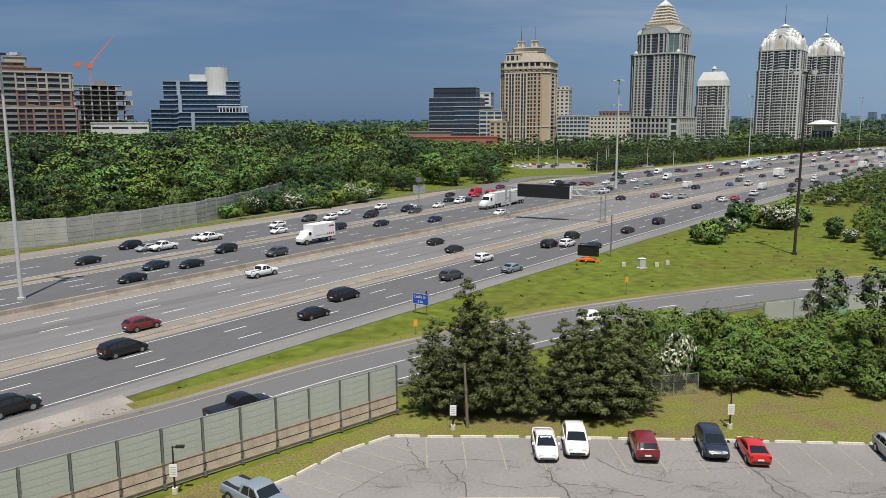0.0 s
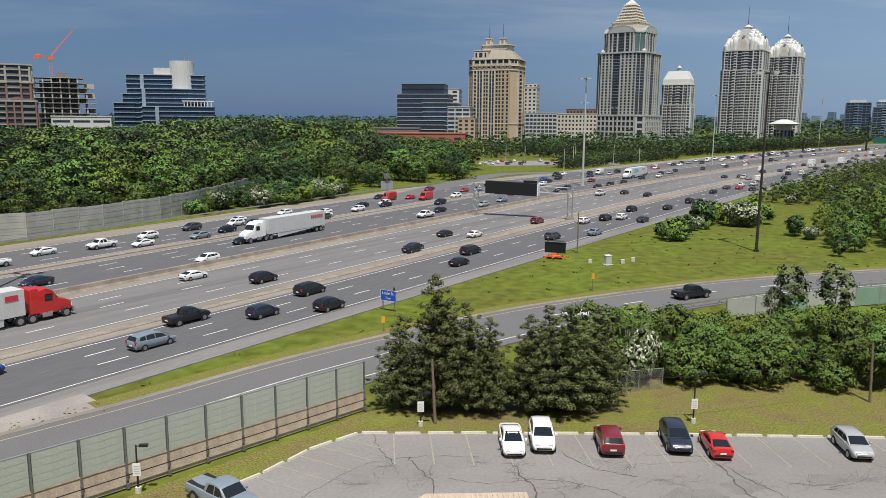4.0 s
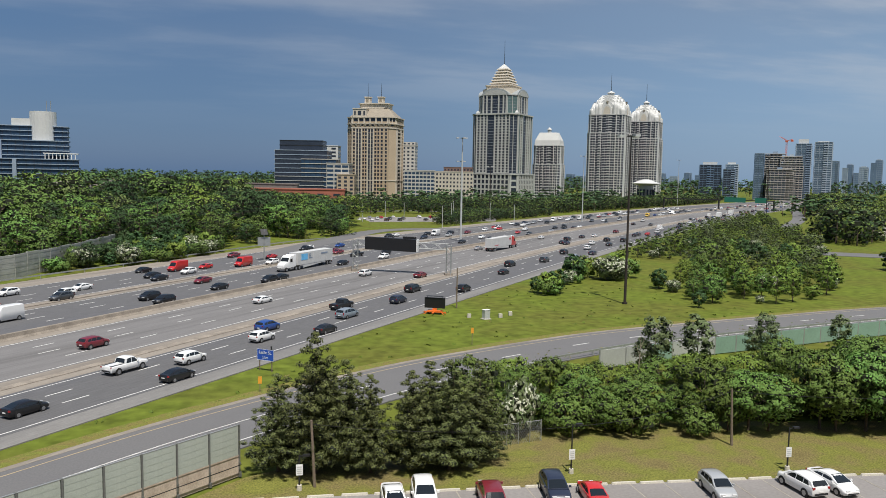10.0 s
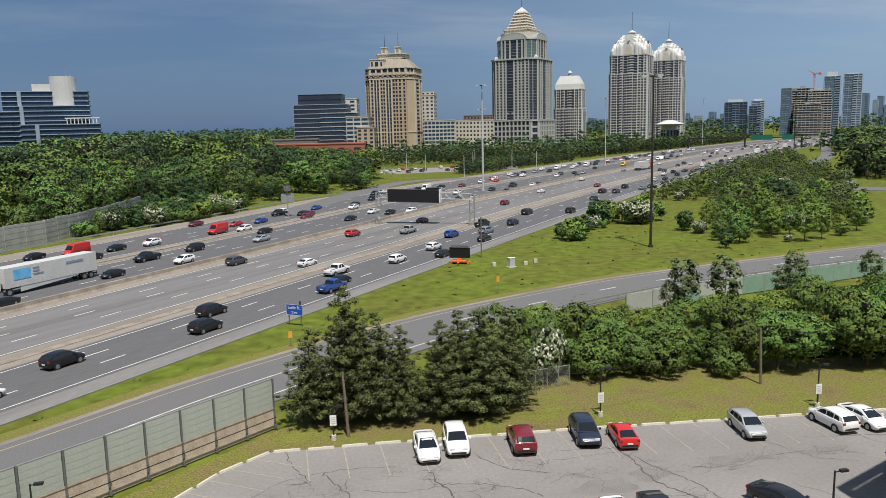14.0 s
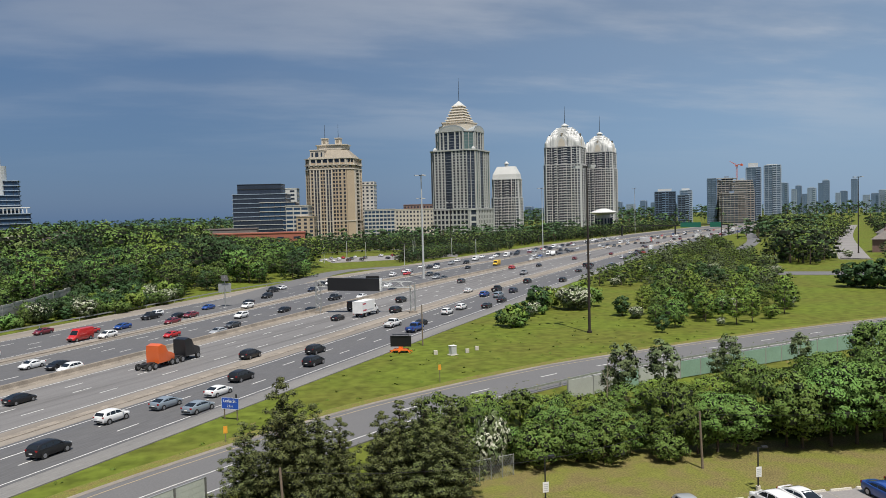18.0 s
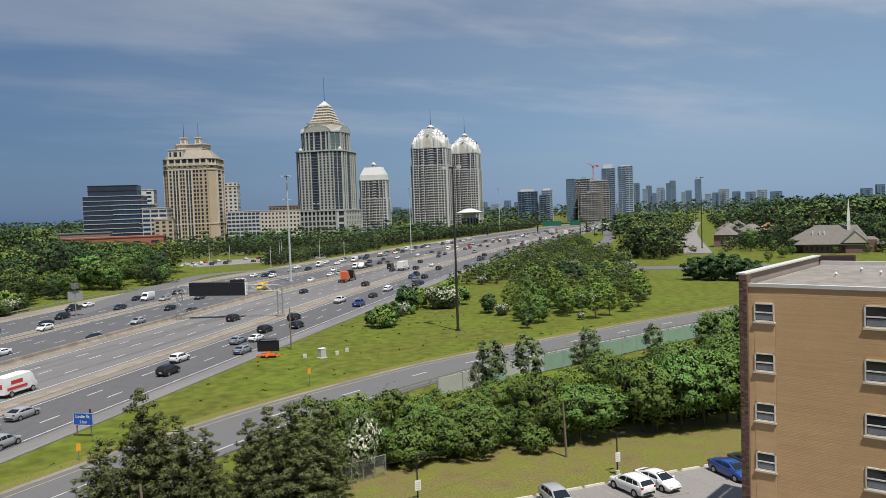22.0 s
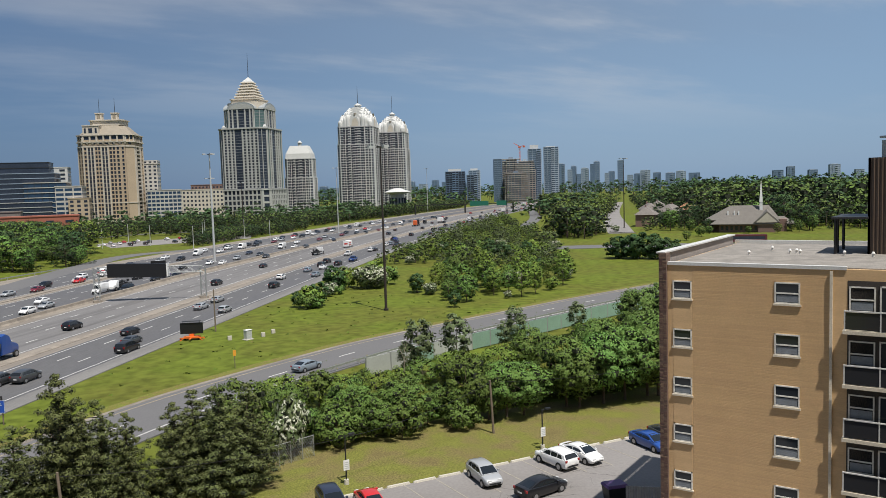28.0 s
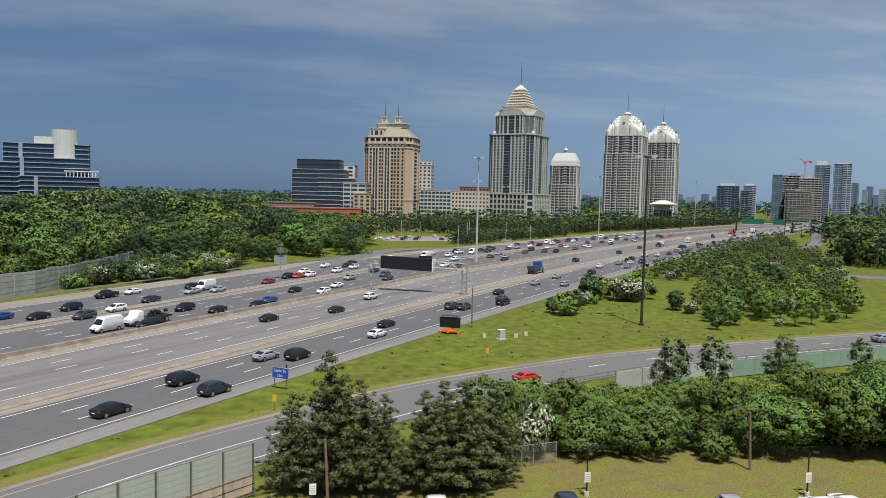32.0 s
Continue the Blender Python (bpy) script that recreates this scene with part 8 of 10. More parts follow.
M_BROWNMETAL = mat("brown_ribbed_metal", (0.065, 0.045, 0.035), 0.6, 0.2, var=0.15, stretch=(1, 1, 0.1))
M_SLABEDGE = mat("cream_slab", (0.62, 0.55, 0.43), 0.8, var=0.12)
# shade of the balcony interior, put into the wall colour
M_BALCONYSHADE = mat("dark_balcony_wall", (0.05, 0.042, 0.036), 0.9, var=0.25, scale=2)
M_RAILGLASS = mat("smoked_rail_glass", (0.03, 0.03, 0.032), 0.1, var=0.0)
M_GREYSTONE = mat("grey_precast", (0.37, 0.375, 0.355), 0.85, var=0.08, scale=0.1)
M_BALEDGE = mat("pale_blue_slab_edge", (0.25, 0.31, 0.38), 0.6, var=0.12, scale=0.2)
M_BEIGE = mat("beige_stone", (0.405, 0.318, 0.222), 0.85, var=0.08, scale=0.1)
M_CREAM = mat("cream_stone", (0.5, 0.45, 0.375), 0.85, var=0.08, scale=0.1)
M_PALESTONE = mat("pale_stone", (0.45, 0.43, 0.39), 0.85, var=0.08, scale=0.1)
M_WHITESTONE = mat("white_dome_cladding", (0.52, 0.52, 0.50), 0.6, var=0.06, scale=0.1)
M_DKGLASS = mat("dark_tower_glass", (0.030, 0.038, 0.055), 0.2, var=0.2, scale=0.15, fine=6)
M_BLUEGLASS = mat("blue_tower_glass", (0.025, 0.05, 0.09), 0.1, var=0.2, scale=0.12, fine=6)
M_PALEGLASS = mat("pale_blue_tower_glass", (0.085, 0.125, 0.165), 0.15, var=0.15, scale=0.12, fine=6)
M_GREENGLASS = mat("green_tower_glass", (0.085, 0.135, 0.13), 0.1, var=0.15, scale=0.15)
M_REDBRICK = mat("red_brown_brick", (0.2, 0.125, 0.105), 0.9, var=0.12, scale=0.2)
M_REDPANEL = mat("red_panel", (0.30, 0.10, 0.065), 0.8, var=0.1, scale=0.2)
M_GREYCONC = mat("raw_concrete", (0.38, 0.36, 0.335), 0.9, var=0.12, scale=0.2)
M_BRONZE = mat("bronze_roof", (0.25, 0.215, 0.165), 0.6, var=0.12, scale=0.2)
M_ROOFGREY = mat("grey_metal_roof", (0.33, 0.35, 0.35), 0.5, 0.2, var=0.1, scale=0.2)
M_GREYEDGE = mat("grey_slab_edge", (0.20, 0.21, 0.22), 0.7, var=0.1, scale=0.2)
M_PALEWALL = mat("pale_precast_wall", (0.46, 0.46, 0.455), 0.8, var=0.08, scale=0.1)
M_GLASSRAIL = mat("grey_balcony_glass", (0.16, 0.17, 0.18), 0.2, var=0.1)
M_SLATE = mat("grey_roof_shingle", (0.17, 0.15, 0.135), 0.9, var=0.2, scale=0.6)
M_TANROOF = mat("tan_roof_shingle", (0.145, 0.132, 0.116), 0.9, var=0.15, scale=0.6)
# aerial haze is put into these facade colours as a blue-grey tint
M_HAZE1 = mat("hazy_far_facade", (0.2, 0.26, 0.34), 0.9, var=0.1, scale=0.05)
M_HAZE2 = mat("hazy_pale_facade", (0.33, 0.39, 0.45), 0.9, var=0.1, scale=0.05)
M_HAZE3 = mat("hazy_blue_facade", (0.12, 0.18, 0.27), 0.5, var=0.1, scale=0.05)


class Block:
    """An upright box given by its middle, sizes and turn; makes facades on its four sides."""

    def __init__(self, w, d):
        self.w, self.d = w, d
        self.sides = [((-w / 2, -d / 2), (1, 0), w), ((w / 2, -d / 2), (0, 1), d), ((w / 2, d / 2), (-1, 0), w), ((-w / 2, d / 2), (0, -1), d)]

    def walls(self, g, z0, z1, mi=0, grow=0.0):
        g.box(-self.w / 2 - grow, self.w / 2 + grow, -self.d / 2 - grow, self.d / 2 + grow, z0, z1, mi)

    def plate(self, g, side, u0, u1, z0, z1, out0, out1, mi=0):
        (x, y), (dx, dy), L = self.sides[side]
        nx, ny = dy, -dx
        P = [(x + dx * u + nx * o, y + dy * u + ny * o) for u, o in ((u0, out1), (u1, out1), (u1, out0), (u0, out0))]
        g.hexa([(*p, z0) for p in P] + [(*p, z1) for p in P], mi)

    def grid(self, g, sides, z0, z1, cols, rows, fw, fh, proud=0.06, mi=0, skip=None):
        for sd in sides:
            L = self.sides[sd][2]
            n = cols if isinstance(cols, int) else max(1, round(L / cols))
            for c in range(n):
                if skip and skip(sd, c, n):
                    continue
                u = L * (c + 0.5) / n
                hw = L / n * fw / 2
                for r in range(rows):
                    h = (z1 - z0) / rows
                    zc = z0 + h * (r + 0.5)
                    self.plate(g, sd, u - hw, u + hw, zc - h * fh / 2, zc + h * fh / 2, -0.05, proud, mi)

    def bands(self, g, zs, h, out, mi=0):
        for z in zs:
            self.walls(g, z - h / 2, z + h / 2, mi, out)


class Poly(Block):
    """An upright prism over a counter-clockwise ring."""

    def __init__(self, ring_):
        self.ring = ring_
        self.sides = []
        for (x0, y0), (x1, y1) in zip(ring_, ring_[1:] + ring_[:1]):
            L = math.hypot(x1 - x0, y1 - y0)
            self.sides.append(((x0, y0), ((x1 - x0) / L, (y1 - y0) / L), L))

    def walls(self, g, z0, z1, mi=0, grow=0.0):
        k = 1 + grow / max(max(abs(x), abs(y)) for x, y in self.ring)
        g.prism([(x * k, y * k) for x, y in self.ring], z0, z1, mi)


def chamfered(w, d, cut):
    """A ring with cut corners; sides 0 front, 1 front-right cut, 2 right, 6 left, 7 front-left cut."""
    a, b = w / 2, d / 2
    return [(-a + cut, -b), (a - cut, -b), (a, -b + cut), (a, b - cut), (a - cut, b), (-a + cut, b), (-a, b - cut), (-a, -b + cut)]


def bays(b, side, z0, z1, rows, spec, geo, deep=0.45):
    """Dresses one side of a glazed core, bay by bay: p pier, x blank stone, w punched windows, W wide windows, d glazing with slab edges, b balconies, g tinted glazing."""
    L = b.sides[side][2]
    total, u = sum(k for _, k in spec), 0.0
    h = (z1 - z0) / rows
    for kind, k in spec:
        u0, u1 = u, u + L * k / total
        u, w = u1, u1 - u0
        if kind == "p":
            b.plate(geo["pier"], side, u0, u1, z0, z1, -0.1, deep + 0.4)
        elif kind == "x":
            b.plate(geo["wall_stone"], side, u0, u1, z0, z1, -0.1, deep)
        elif kind in "wW":
            j, sp = (0.15, 0.32) if kind == "w" else (0.05, 0.30)
            b.plate(geo["wall_stone"], side, u0, u0 + w * j, z0, z1, -0.1, deep)
            b.plate(geo["wall_stone"], side, u1 - w * j, u1, z0, z1, -0.1, deep)
            for r in range(rows):
                z = z0 + h * r
                b.plate(geo["wall_stone"], side, u0 + w * j, u1 - w * j, z, z + h * sp, -0.1, deep - 0.06)
        elif kind == "d":
            for r in range(rows + 1):
                z = z0 + h * r
                b.plate(geo["slab_edge"], side, u0, u1, z - h * 0.07, z + h * 0.07, -0.1, 0.18)
        elif kind == "b":
            for r in range(rows):
                z = z0 + h * r
                b.plate(geo["slab_edge"], side, u0, u1, z, z + h * 0.12, -0.1, 1.3)
                b.plate(geo["balcony_front"], side, u0 + 0.08, u1 - 0.08, z + h * 0.12, z + h * 0.42, 1.15, 1.27)
        elif kind == "g":
            b.plate(geo["tinted_glazing"], side, u0, u1, z0, z1, -0.1, 0.12)
            for r in range(rows + 1):
                z = z0 + h * r
                b.plate(geo["slab_edge"], side, u0, u1, z - h * 0.05, z + h * 0.05, -0.1, 0.24)


LABELS = {"pier": "tall stone piers", "wall_stone": "stone wall round the windows", "slab_edge": "pale floor edges", "balcony_front": "pale balcony fronts", "tinted_glazing": "green tinted glazing"}


def new_geo():
    return {k: Geo() for k in LABELS}


def hang(ob, geo, mats):
    """Hangs the dressing of all sides under a building."""
    for k, g in geo.items():
        if g.f:
            part(k, g, mats[k], ob, LABELS[k], kind="stuff")


def core(ob, b, z0, z1, m=None, name="glazed_core"):
    g = Geo()
    b.walls(g, z0, z1)
    part(name, g, m or M_DKGLASS, ob, "dark glazing")


def ledge(ob, b, z, h, out, m, name="cornice"):
    g = Geo()
    b.walls(g, z - h / 2, z + h / 2, 0, out)
    part(name, g, m, ob)


def hotel():
    ob = thing("hotel_tower", pose(79.5, 703, 0, 0, 0, -24), "beige stone hotel tower with a stepped mansard top", "tower")
    b = Poly(chamfered(44, 34, 5.2))
    core(ob, b, -1, 75)
    geo = new_geo()
    front = [("p", .7), ("w", 2.4), ("p", .9), ("d", 1.8), ("p", .7), ("d", 1.8), ("p", 1.0), ("w", 2.3), ("w", 2.3), ("p", 1.0), ("d", 1.8), ("p", .7), ("d", 1.8), ("p", 1.0), ("w", 2.7), ("w", 2.5), ("x", .5), ("w", 2.7), ("x", 1.2), ("w", 2.5), ("x", .8)]
    right = [("p", .9), ("d", 2.2), ("p", 1.2), ("b", 3.8), ("b", 3.8), ("p", 1.0), ("d", 2.4), ("p", 1), ("w", 3), ("w", 3), ("p", 1)]
    for sd, spec in ((0, front), (1, [("x", 1)]), (2, right), (4, front), (6, right), (7, [("w", 2.2), ("x", .6), ("w", 2.2)]), (3, [("x", 1)]), (5, [("x", 1)])):
        bays(b, sd, 3, 65.0, 19, spec, geo)
        bays(b, sd, 69.8, 74.6, 1, [("p", .6), ("W", 2.0), ("p", .5), ("W", 2.0)] * (3 if sd % 2 == 0 else 1) + [("p", .6)], geo, 0.3)
        bays(b, sd, 66.6, 68.8, 1, [("x", 1.2), ("W", 1.6)] * (6 if sd % 2 == 0 else 1) + [("x", 1.2)], geo, 0.5)
    hang(ob, geo, {"pier": M_CREAM, "wall_stone": M_BEIGE, "slab_edge": M_BRONZE, "balcony_front": M_CREAM, "tinted_glazing": M_DKGLASS})
    for z, h, o in ((65.7, 1.1, 0.9), (69.3, 0.8, 1.3), (75.0, 0.8, 1.3), (4, 1.4, 0.9), (19.5, 0.8, 0.8)):
        ledge(ob, b, z, h, o, M_CREAM)
    g = Geo()
    lo, hi = chamfered(43, 33, 5), chamfered(26, 17, 4)
    g.loft([[(x, y, 75.4) for x, y in lo], [(x, y, 83.8) for x, y in hi]])
    part("mansard_roof", g, M_BRONZE, ob, "weathered bronze mansard roof")
    g = Geo()
    g.prism(chamfered(27, 18, 3), 83.6, 87.2)
    g.prism(chamfered(29, 20, 3), 87.2, 88.0)
    part("roof_house", g, M_CREAM, ob, "cream stepped penthouse")
    for x0, x1, y0 in ((-16, -3.5, -17.6),):
        g = Geo()
        g.box(x0, x1, y0, -6, 74, 82.2)
        part("dormer", g, M_CREAM, ob, "cream attic front")
        g = Geo()
        g.box(x0 - 0.4, x1 + 0.4, y0 - 0.4, -6, 82.2, 83.0)
        part("dormer_coping", g, M_CREAM, ob)
        for u, w in ((x0 + 2.0, 1.5), (x0 + 6.2, 3.0), (x1 - 2.0, 1.5)):
            g = Geo()
            g.box(u - w / 2, u + w / 2, y0 - 0.04, y0 + 0.3, 76.6, 80.6)
            part("attic_window", g, M_DKGLASS, ob)
    for x in (-6.5, 6.0):
        g = Geo()
        g.box(x - 2.5, x + 2.5, -6, -1, 88, 93.2)
        g.box(x - 3.0, x + 3.0, -6.5, -0.5, 93.2, 94.0)
        g.box(x - 1.2, x + 1.2, -6.15, -5.9, 89.2, 92.2, 1)
        part("turret", g, [M_CREAM, M_BRONZE], ob, "square cream roof turret")
        g = Geo()
        g.tube((x, -3.5, 94), (x, -3.5, 106), 0.25, 0.1, 5)
        part("mast", g, M_DARKMETAL, ob)
    for k in range(9):
        g = Geo()
        g.loft([[(-17 + k * 4.25 + sx, -17.4 + sy, 67.5) for sx, sy in ((-.5, -.5), (.5, -.5), (.5, .5), (-.5, .5))], [(-17 + k * 4.25 + sx * 2.0, -17.4 + sy * 2, 69.6) for sx, sy in ((-.5, -.5), (.5, -.5), (.5, .5), (-.5, .5))]])
        part("bracket", g, M_CREAM, ob)


def pyramid_tower():
    ob = thing("pyramid_tower", pose(232, 822, 0, 0, 0, -39.5), "tall cream and dark glass apartment tower with a stepped pyramid roof", "tower")
    low, mid, up = Poly(chamfered(57, 57, 7.2)), Poly(chamfered(52, 52, 6.6)), Poly(chamfered(44.5, 44.5, 8.5))
    core(ob, low, -1, 28)
    core(ob, mid, 28, 91.5)
    core(ob, up, 91.5, 112)
    geo = new_geo()
    face = [("p", .8), ("w", 2.8), ("p", .8), ("w", 2.8), ("p", 1), ("w", 2.4), ("p", 1), ("d", 7.0), ("p", 1), ("w", 2.8), ("p", 1.1), ("w", 2.8), ("x", .8), ("w", 2.8), ("p", 1.1), ("w", 2.8), ("p", .8)]
    side = [("p", .8), ("g", 2.8), ("p", 1), ("w", 2.8), ("p", 1), ("d", 6.5), ("p", 1), ("w", 2.8), ("p", 1), ("w", 2.8), ("p", 1), ("g", 3), ("p", .8)]
    for sd in range(8):
        if sd % 2:
            bays(mid, sd, 29, 90.5, 21, [("d", 2.6), ("p", .5), ("d", 3.4), ("p", .9)] if sd == 1 else [("d", 4), ("p", .5), ("d", 3)], geo)
            bays(up, sd, 92.5, 110.5, 6, [("p", .4), ("g", 3), ("p", .3), ("g", 3), ("p", .4)], geo)
            bays(low, sd, 0, 27, 4, [("p", .9), ("W", 3), ("p", .9)], geo)
        else:
            bays(mid, sd, 29, 90.5, 21, face if sd in (0, 4) else side, geo)
            bays(up, sd, 92.5, 113, 7, [("p", .9), ("d", 2.0), ("p", 1.2), ("d", 3.2), ("p", 1.2), ("d", 5.4), ("p", 1.2), ("d", 3.2), ("p", 1.2), ("d", 1.6), ("p", .9)], geo)
            bays(low, sd, 0, 27, 5, [("p", 1.0), ("W", 2.6)] * 9 + [("p", 1.0)], geo)
    hang(ob, geo, {"pier": M_GREYSTONE, "wall_stone": M_GREYSTONE, "slab_edge": M_GREYEDGE, "balcony_front": M_GREYSTONE, "tinted_glazing": M_GREENGLASS})
    for b, z, h, o in ((low, 28, 1.4, 1.0), (mid, 91.4, 1.5, 1.3), (low, 0.5, 2, 0.5), (up, 111.6, 0.9, 0.6)):
        ledge(ob, b, z, h, o, M_GREYSTONE)
    # one barrel gable over each main side
    for sd in (0, 2, 4, 6):
        (x, y), (dx, dy), L = up.sides[sd]
        nx, ny = dy, -dx
        arc = [(L / 2 - math.cos(math.pi * k / 14) * L * 0.56, 111.5 + math.sin(math.pi * k / 14) * 7.2) for k in range(15)]
        g = Geo()
        g.loft([[(x + dx * u + nx * o, y + dy * u + ny * o, z) for u, z in arc] for o in (-12, 0.9)])
        gable = part("arched_gable", g, M_ROOFGREY, ob, "grey barrel-vaulted gable")
        arc2 = [(L / 2 - math.cos(math.pi * k / 14) * L * 0.46, 111.5 + math.sin(math.pi * k / 14) * 5.4) for k in range(15)]
        g = Geo()
        g.loft([[(x + dx * u + nx * o, y + dy * u + ny * o, z) for u, z in arc2] for o in (0.6, 1.05)])
        part("tympanum", g, M_GREYSTONE, gable, "pale arched panel")
    g = Geo()
    g.prism(chamfered(40, 40, 9), 111.5, 119.0)
    part("roof_stage", g, M_CREAM, ob)
    g = Geo()
    g.prism(chamfered(30, 30, 2), 119.0, 122.0)
    g.prism(chamfered(31.5, 31.5, 2), 122.0, 123.2)
    part("roof_terrace", g, M_CREAM, ob)
    for k in range(6):
        r, z = 11.6 - k * 1.12, 123.2 + k * 3.05
        g = Geo()
        g.loft([[(sx * q, sy * q, h) for sx, sy in ((-1, -1), (1, -1), (1, 1), (-1, 1))] for q, h in ((r - 0.5, z), (r - 0.65, z + 1.9), (r + 0.35, z + 1.9), (r - 0.1, z + 3.05))])
        part("roof_step", g, M_CREAM, ob, "cream step of the pyramid roof")
    g = Geo()
    g.loft([[(sx * q, sy * q, h) for sx, sy in ((-1, -1), (1, -1), (1, 1), (-1, 1))] for q, h in ((5.0, 141.5), (4.6, 142.4), (0.3, 147))])
    part("cap", g, M_WHITESTONE, ob, "white metal cap")
    g = Geo()
    g.tube((0, 0, 146), (0, 0, 172), 0.35, 0.12, 5)
    part("mast", g, M_DARKMETAL, ob)
    for x, y in ((-19, -24), (24, -19)):
        g = Geo()
        g.loft([[(x + sx * q, y + sy * q, h) for sx, sy in ((-1, -1), (1, -1), (1, 1), (-1, 1))] for q, h in ((1.5, 91), (1.5, 93.4), (0.5, 95.2))])
        part("corner_turret", g, M_WHITESTONE, ob, "small white corner turret")


def shell_crown(ob, w, d, top, rise):
    """Nested barrel shells over each side, lobes at the corners, a drum and cap above."""
    for sd, (L, D, t) in enumerate(((w, d, 0), (d, w, 90), (w, d, 180), (d, w, 270))):
        for j in range(5):
            r = L * (0.13, 0.20, 0.275, 0.35, 0.42)[j]
            hgt = rise * (0.50, 0.66, 0.80, 0.91, 1.0)[j]
            y1 = -D / 2 + 1.0 + (0, 2.4, 5.0, 8.0, 11.0)[j]
            y1 = min(y1, -2.0)
            arc = [(-math.cos(math.pi * k / 16) * r, math.sin(math.pi * k / 16) ** 0.8 * hgt) for k in range(17)]
            g = Geo()
            g.loft([[(x, y, top + 1.0 + z) for x, z in arc] for y in (min(0.0, y1 + 6.0), y1)])
            part("crown_shell", g, M_WHITESTONE, ob, "white barrel shell of the crown", m=pose(0, 0, 0, 0, 0, t))
        r = L * 0.10
        arc = [(-math.cos(math.pi * k / 12) * r, math.sin(math.pi * k / 12) * rise * 0.40) for k in range(13)]
        g = Geo()
        g.loft([[(x, y, top + 1.0 + z) for x, z in arc] for y in (-D / 2 + 3, -D / 2 + 0.8)])
        part("lunette", g, M_CREAM, ob, "cream arched lunette", m=pose(0, 0, 0, 0, 0, t))
        g = Geo()
        g.loft([[(sx * 1.3, -D / 2 + 1.5, top + rise * (0.60 + sz)) for sx, sz in ((-1, 0.10), (0, -0.07), (1, 0.10))], [(sx * 1.3, -D / 2 + 4.5, top + rise * (0.60 + sz)) for sx, sz in ((-1, 0.10), (0, -0.07), (1, 0.10))]])
        part("dark_vent", g, M_BRONZE, ob, m=pose(0, 0, 0, 0, 0, t))
        for sx in (-1, 1):
            for j in range(4):
                r = 3.3 - 0.2 * j
                x, y = sx * (L * 0.22 + L * 0.075 * j), -D / 2 + 3.6
                hgt = rise * (0.60, 0.50, 0.40, 0.30)[j]
                rings = []
                for k in range(7):
                    q = (1.0, 1.0, 0.97, 0.86, 0.66, 0.40, 0.08)[k]
                    z = top + 0.8 + hgt * (0, 0.45, 0.62, 0.76, 0.88, 0.96, 1.0)[k]
                    rings.append([(x + math.cos(a) * r * q, y + math.sin(a) * r * q, z) for a in [i * math.pi / 5 for i in range(10)]])
                g = Geo()
                g.loft(rings)
                part("crown_lobe", g, M_WHITESTONE, ob, "white rounded crown lobe", m=pose(0, 0, 0, 0, 0, t), smooth=True)
    g = Geo()
    g.loft([[(sx * w * q / 2, sy * d * q / 2, top + z) for sx, sy in ((-1, -1), (1, -1), (1, 1), (-1, 1))] for q, z in ((0.88, 0.5), (0.80, rise * 0.30), (0.52, rise * 0.72), (0.20, rise * 0.98))])
    part("crown_core", g, M_WHITESTONE, ob, "white roof between the shells")


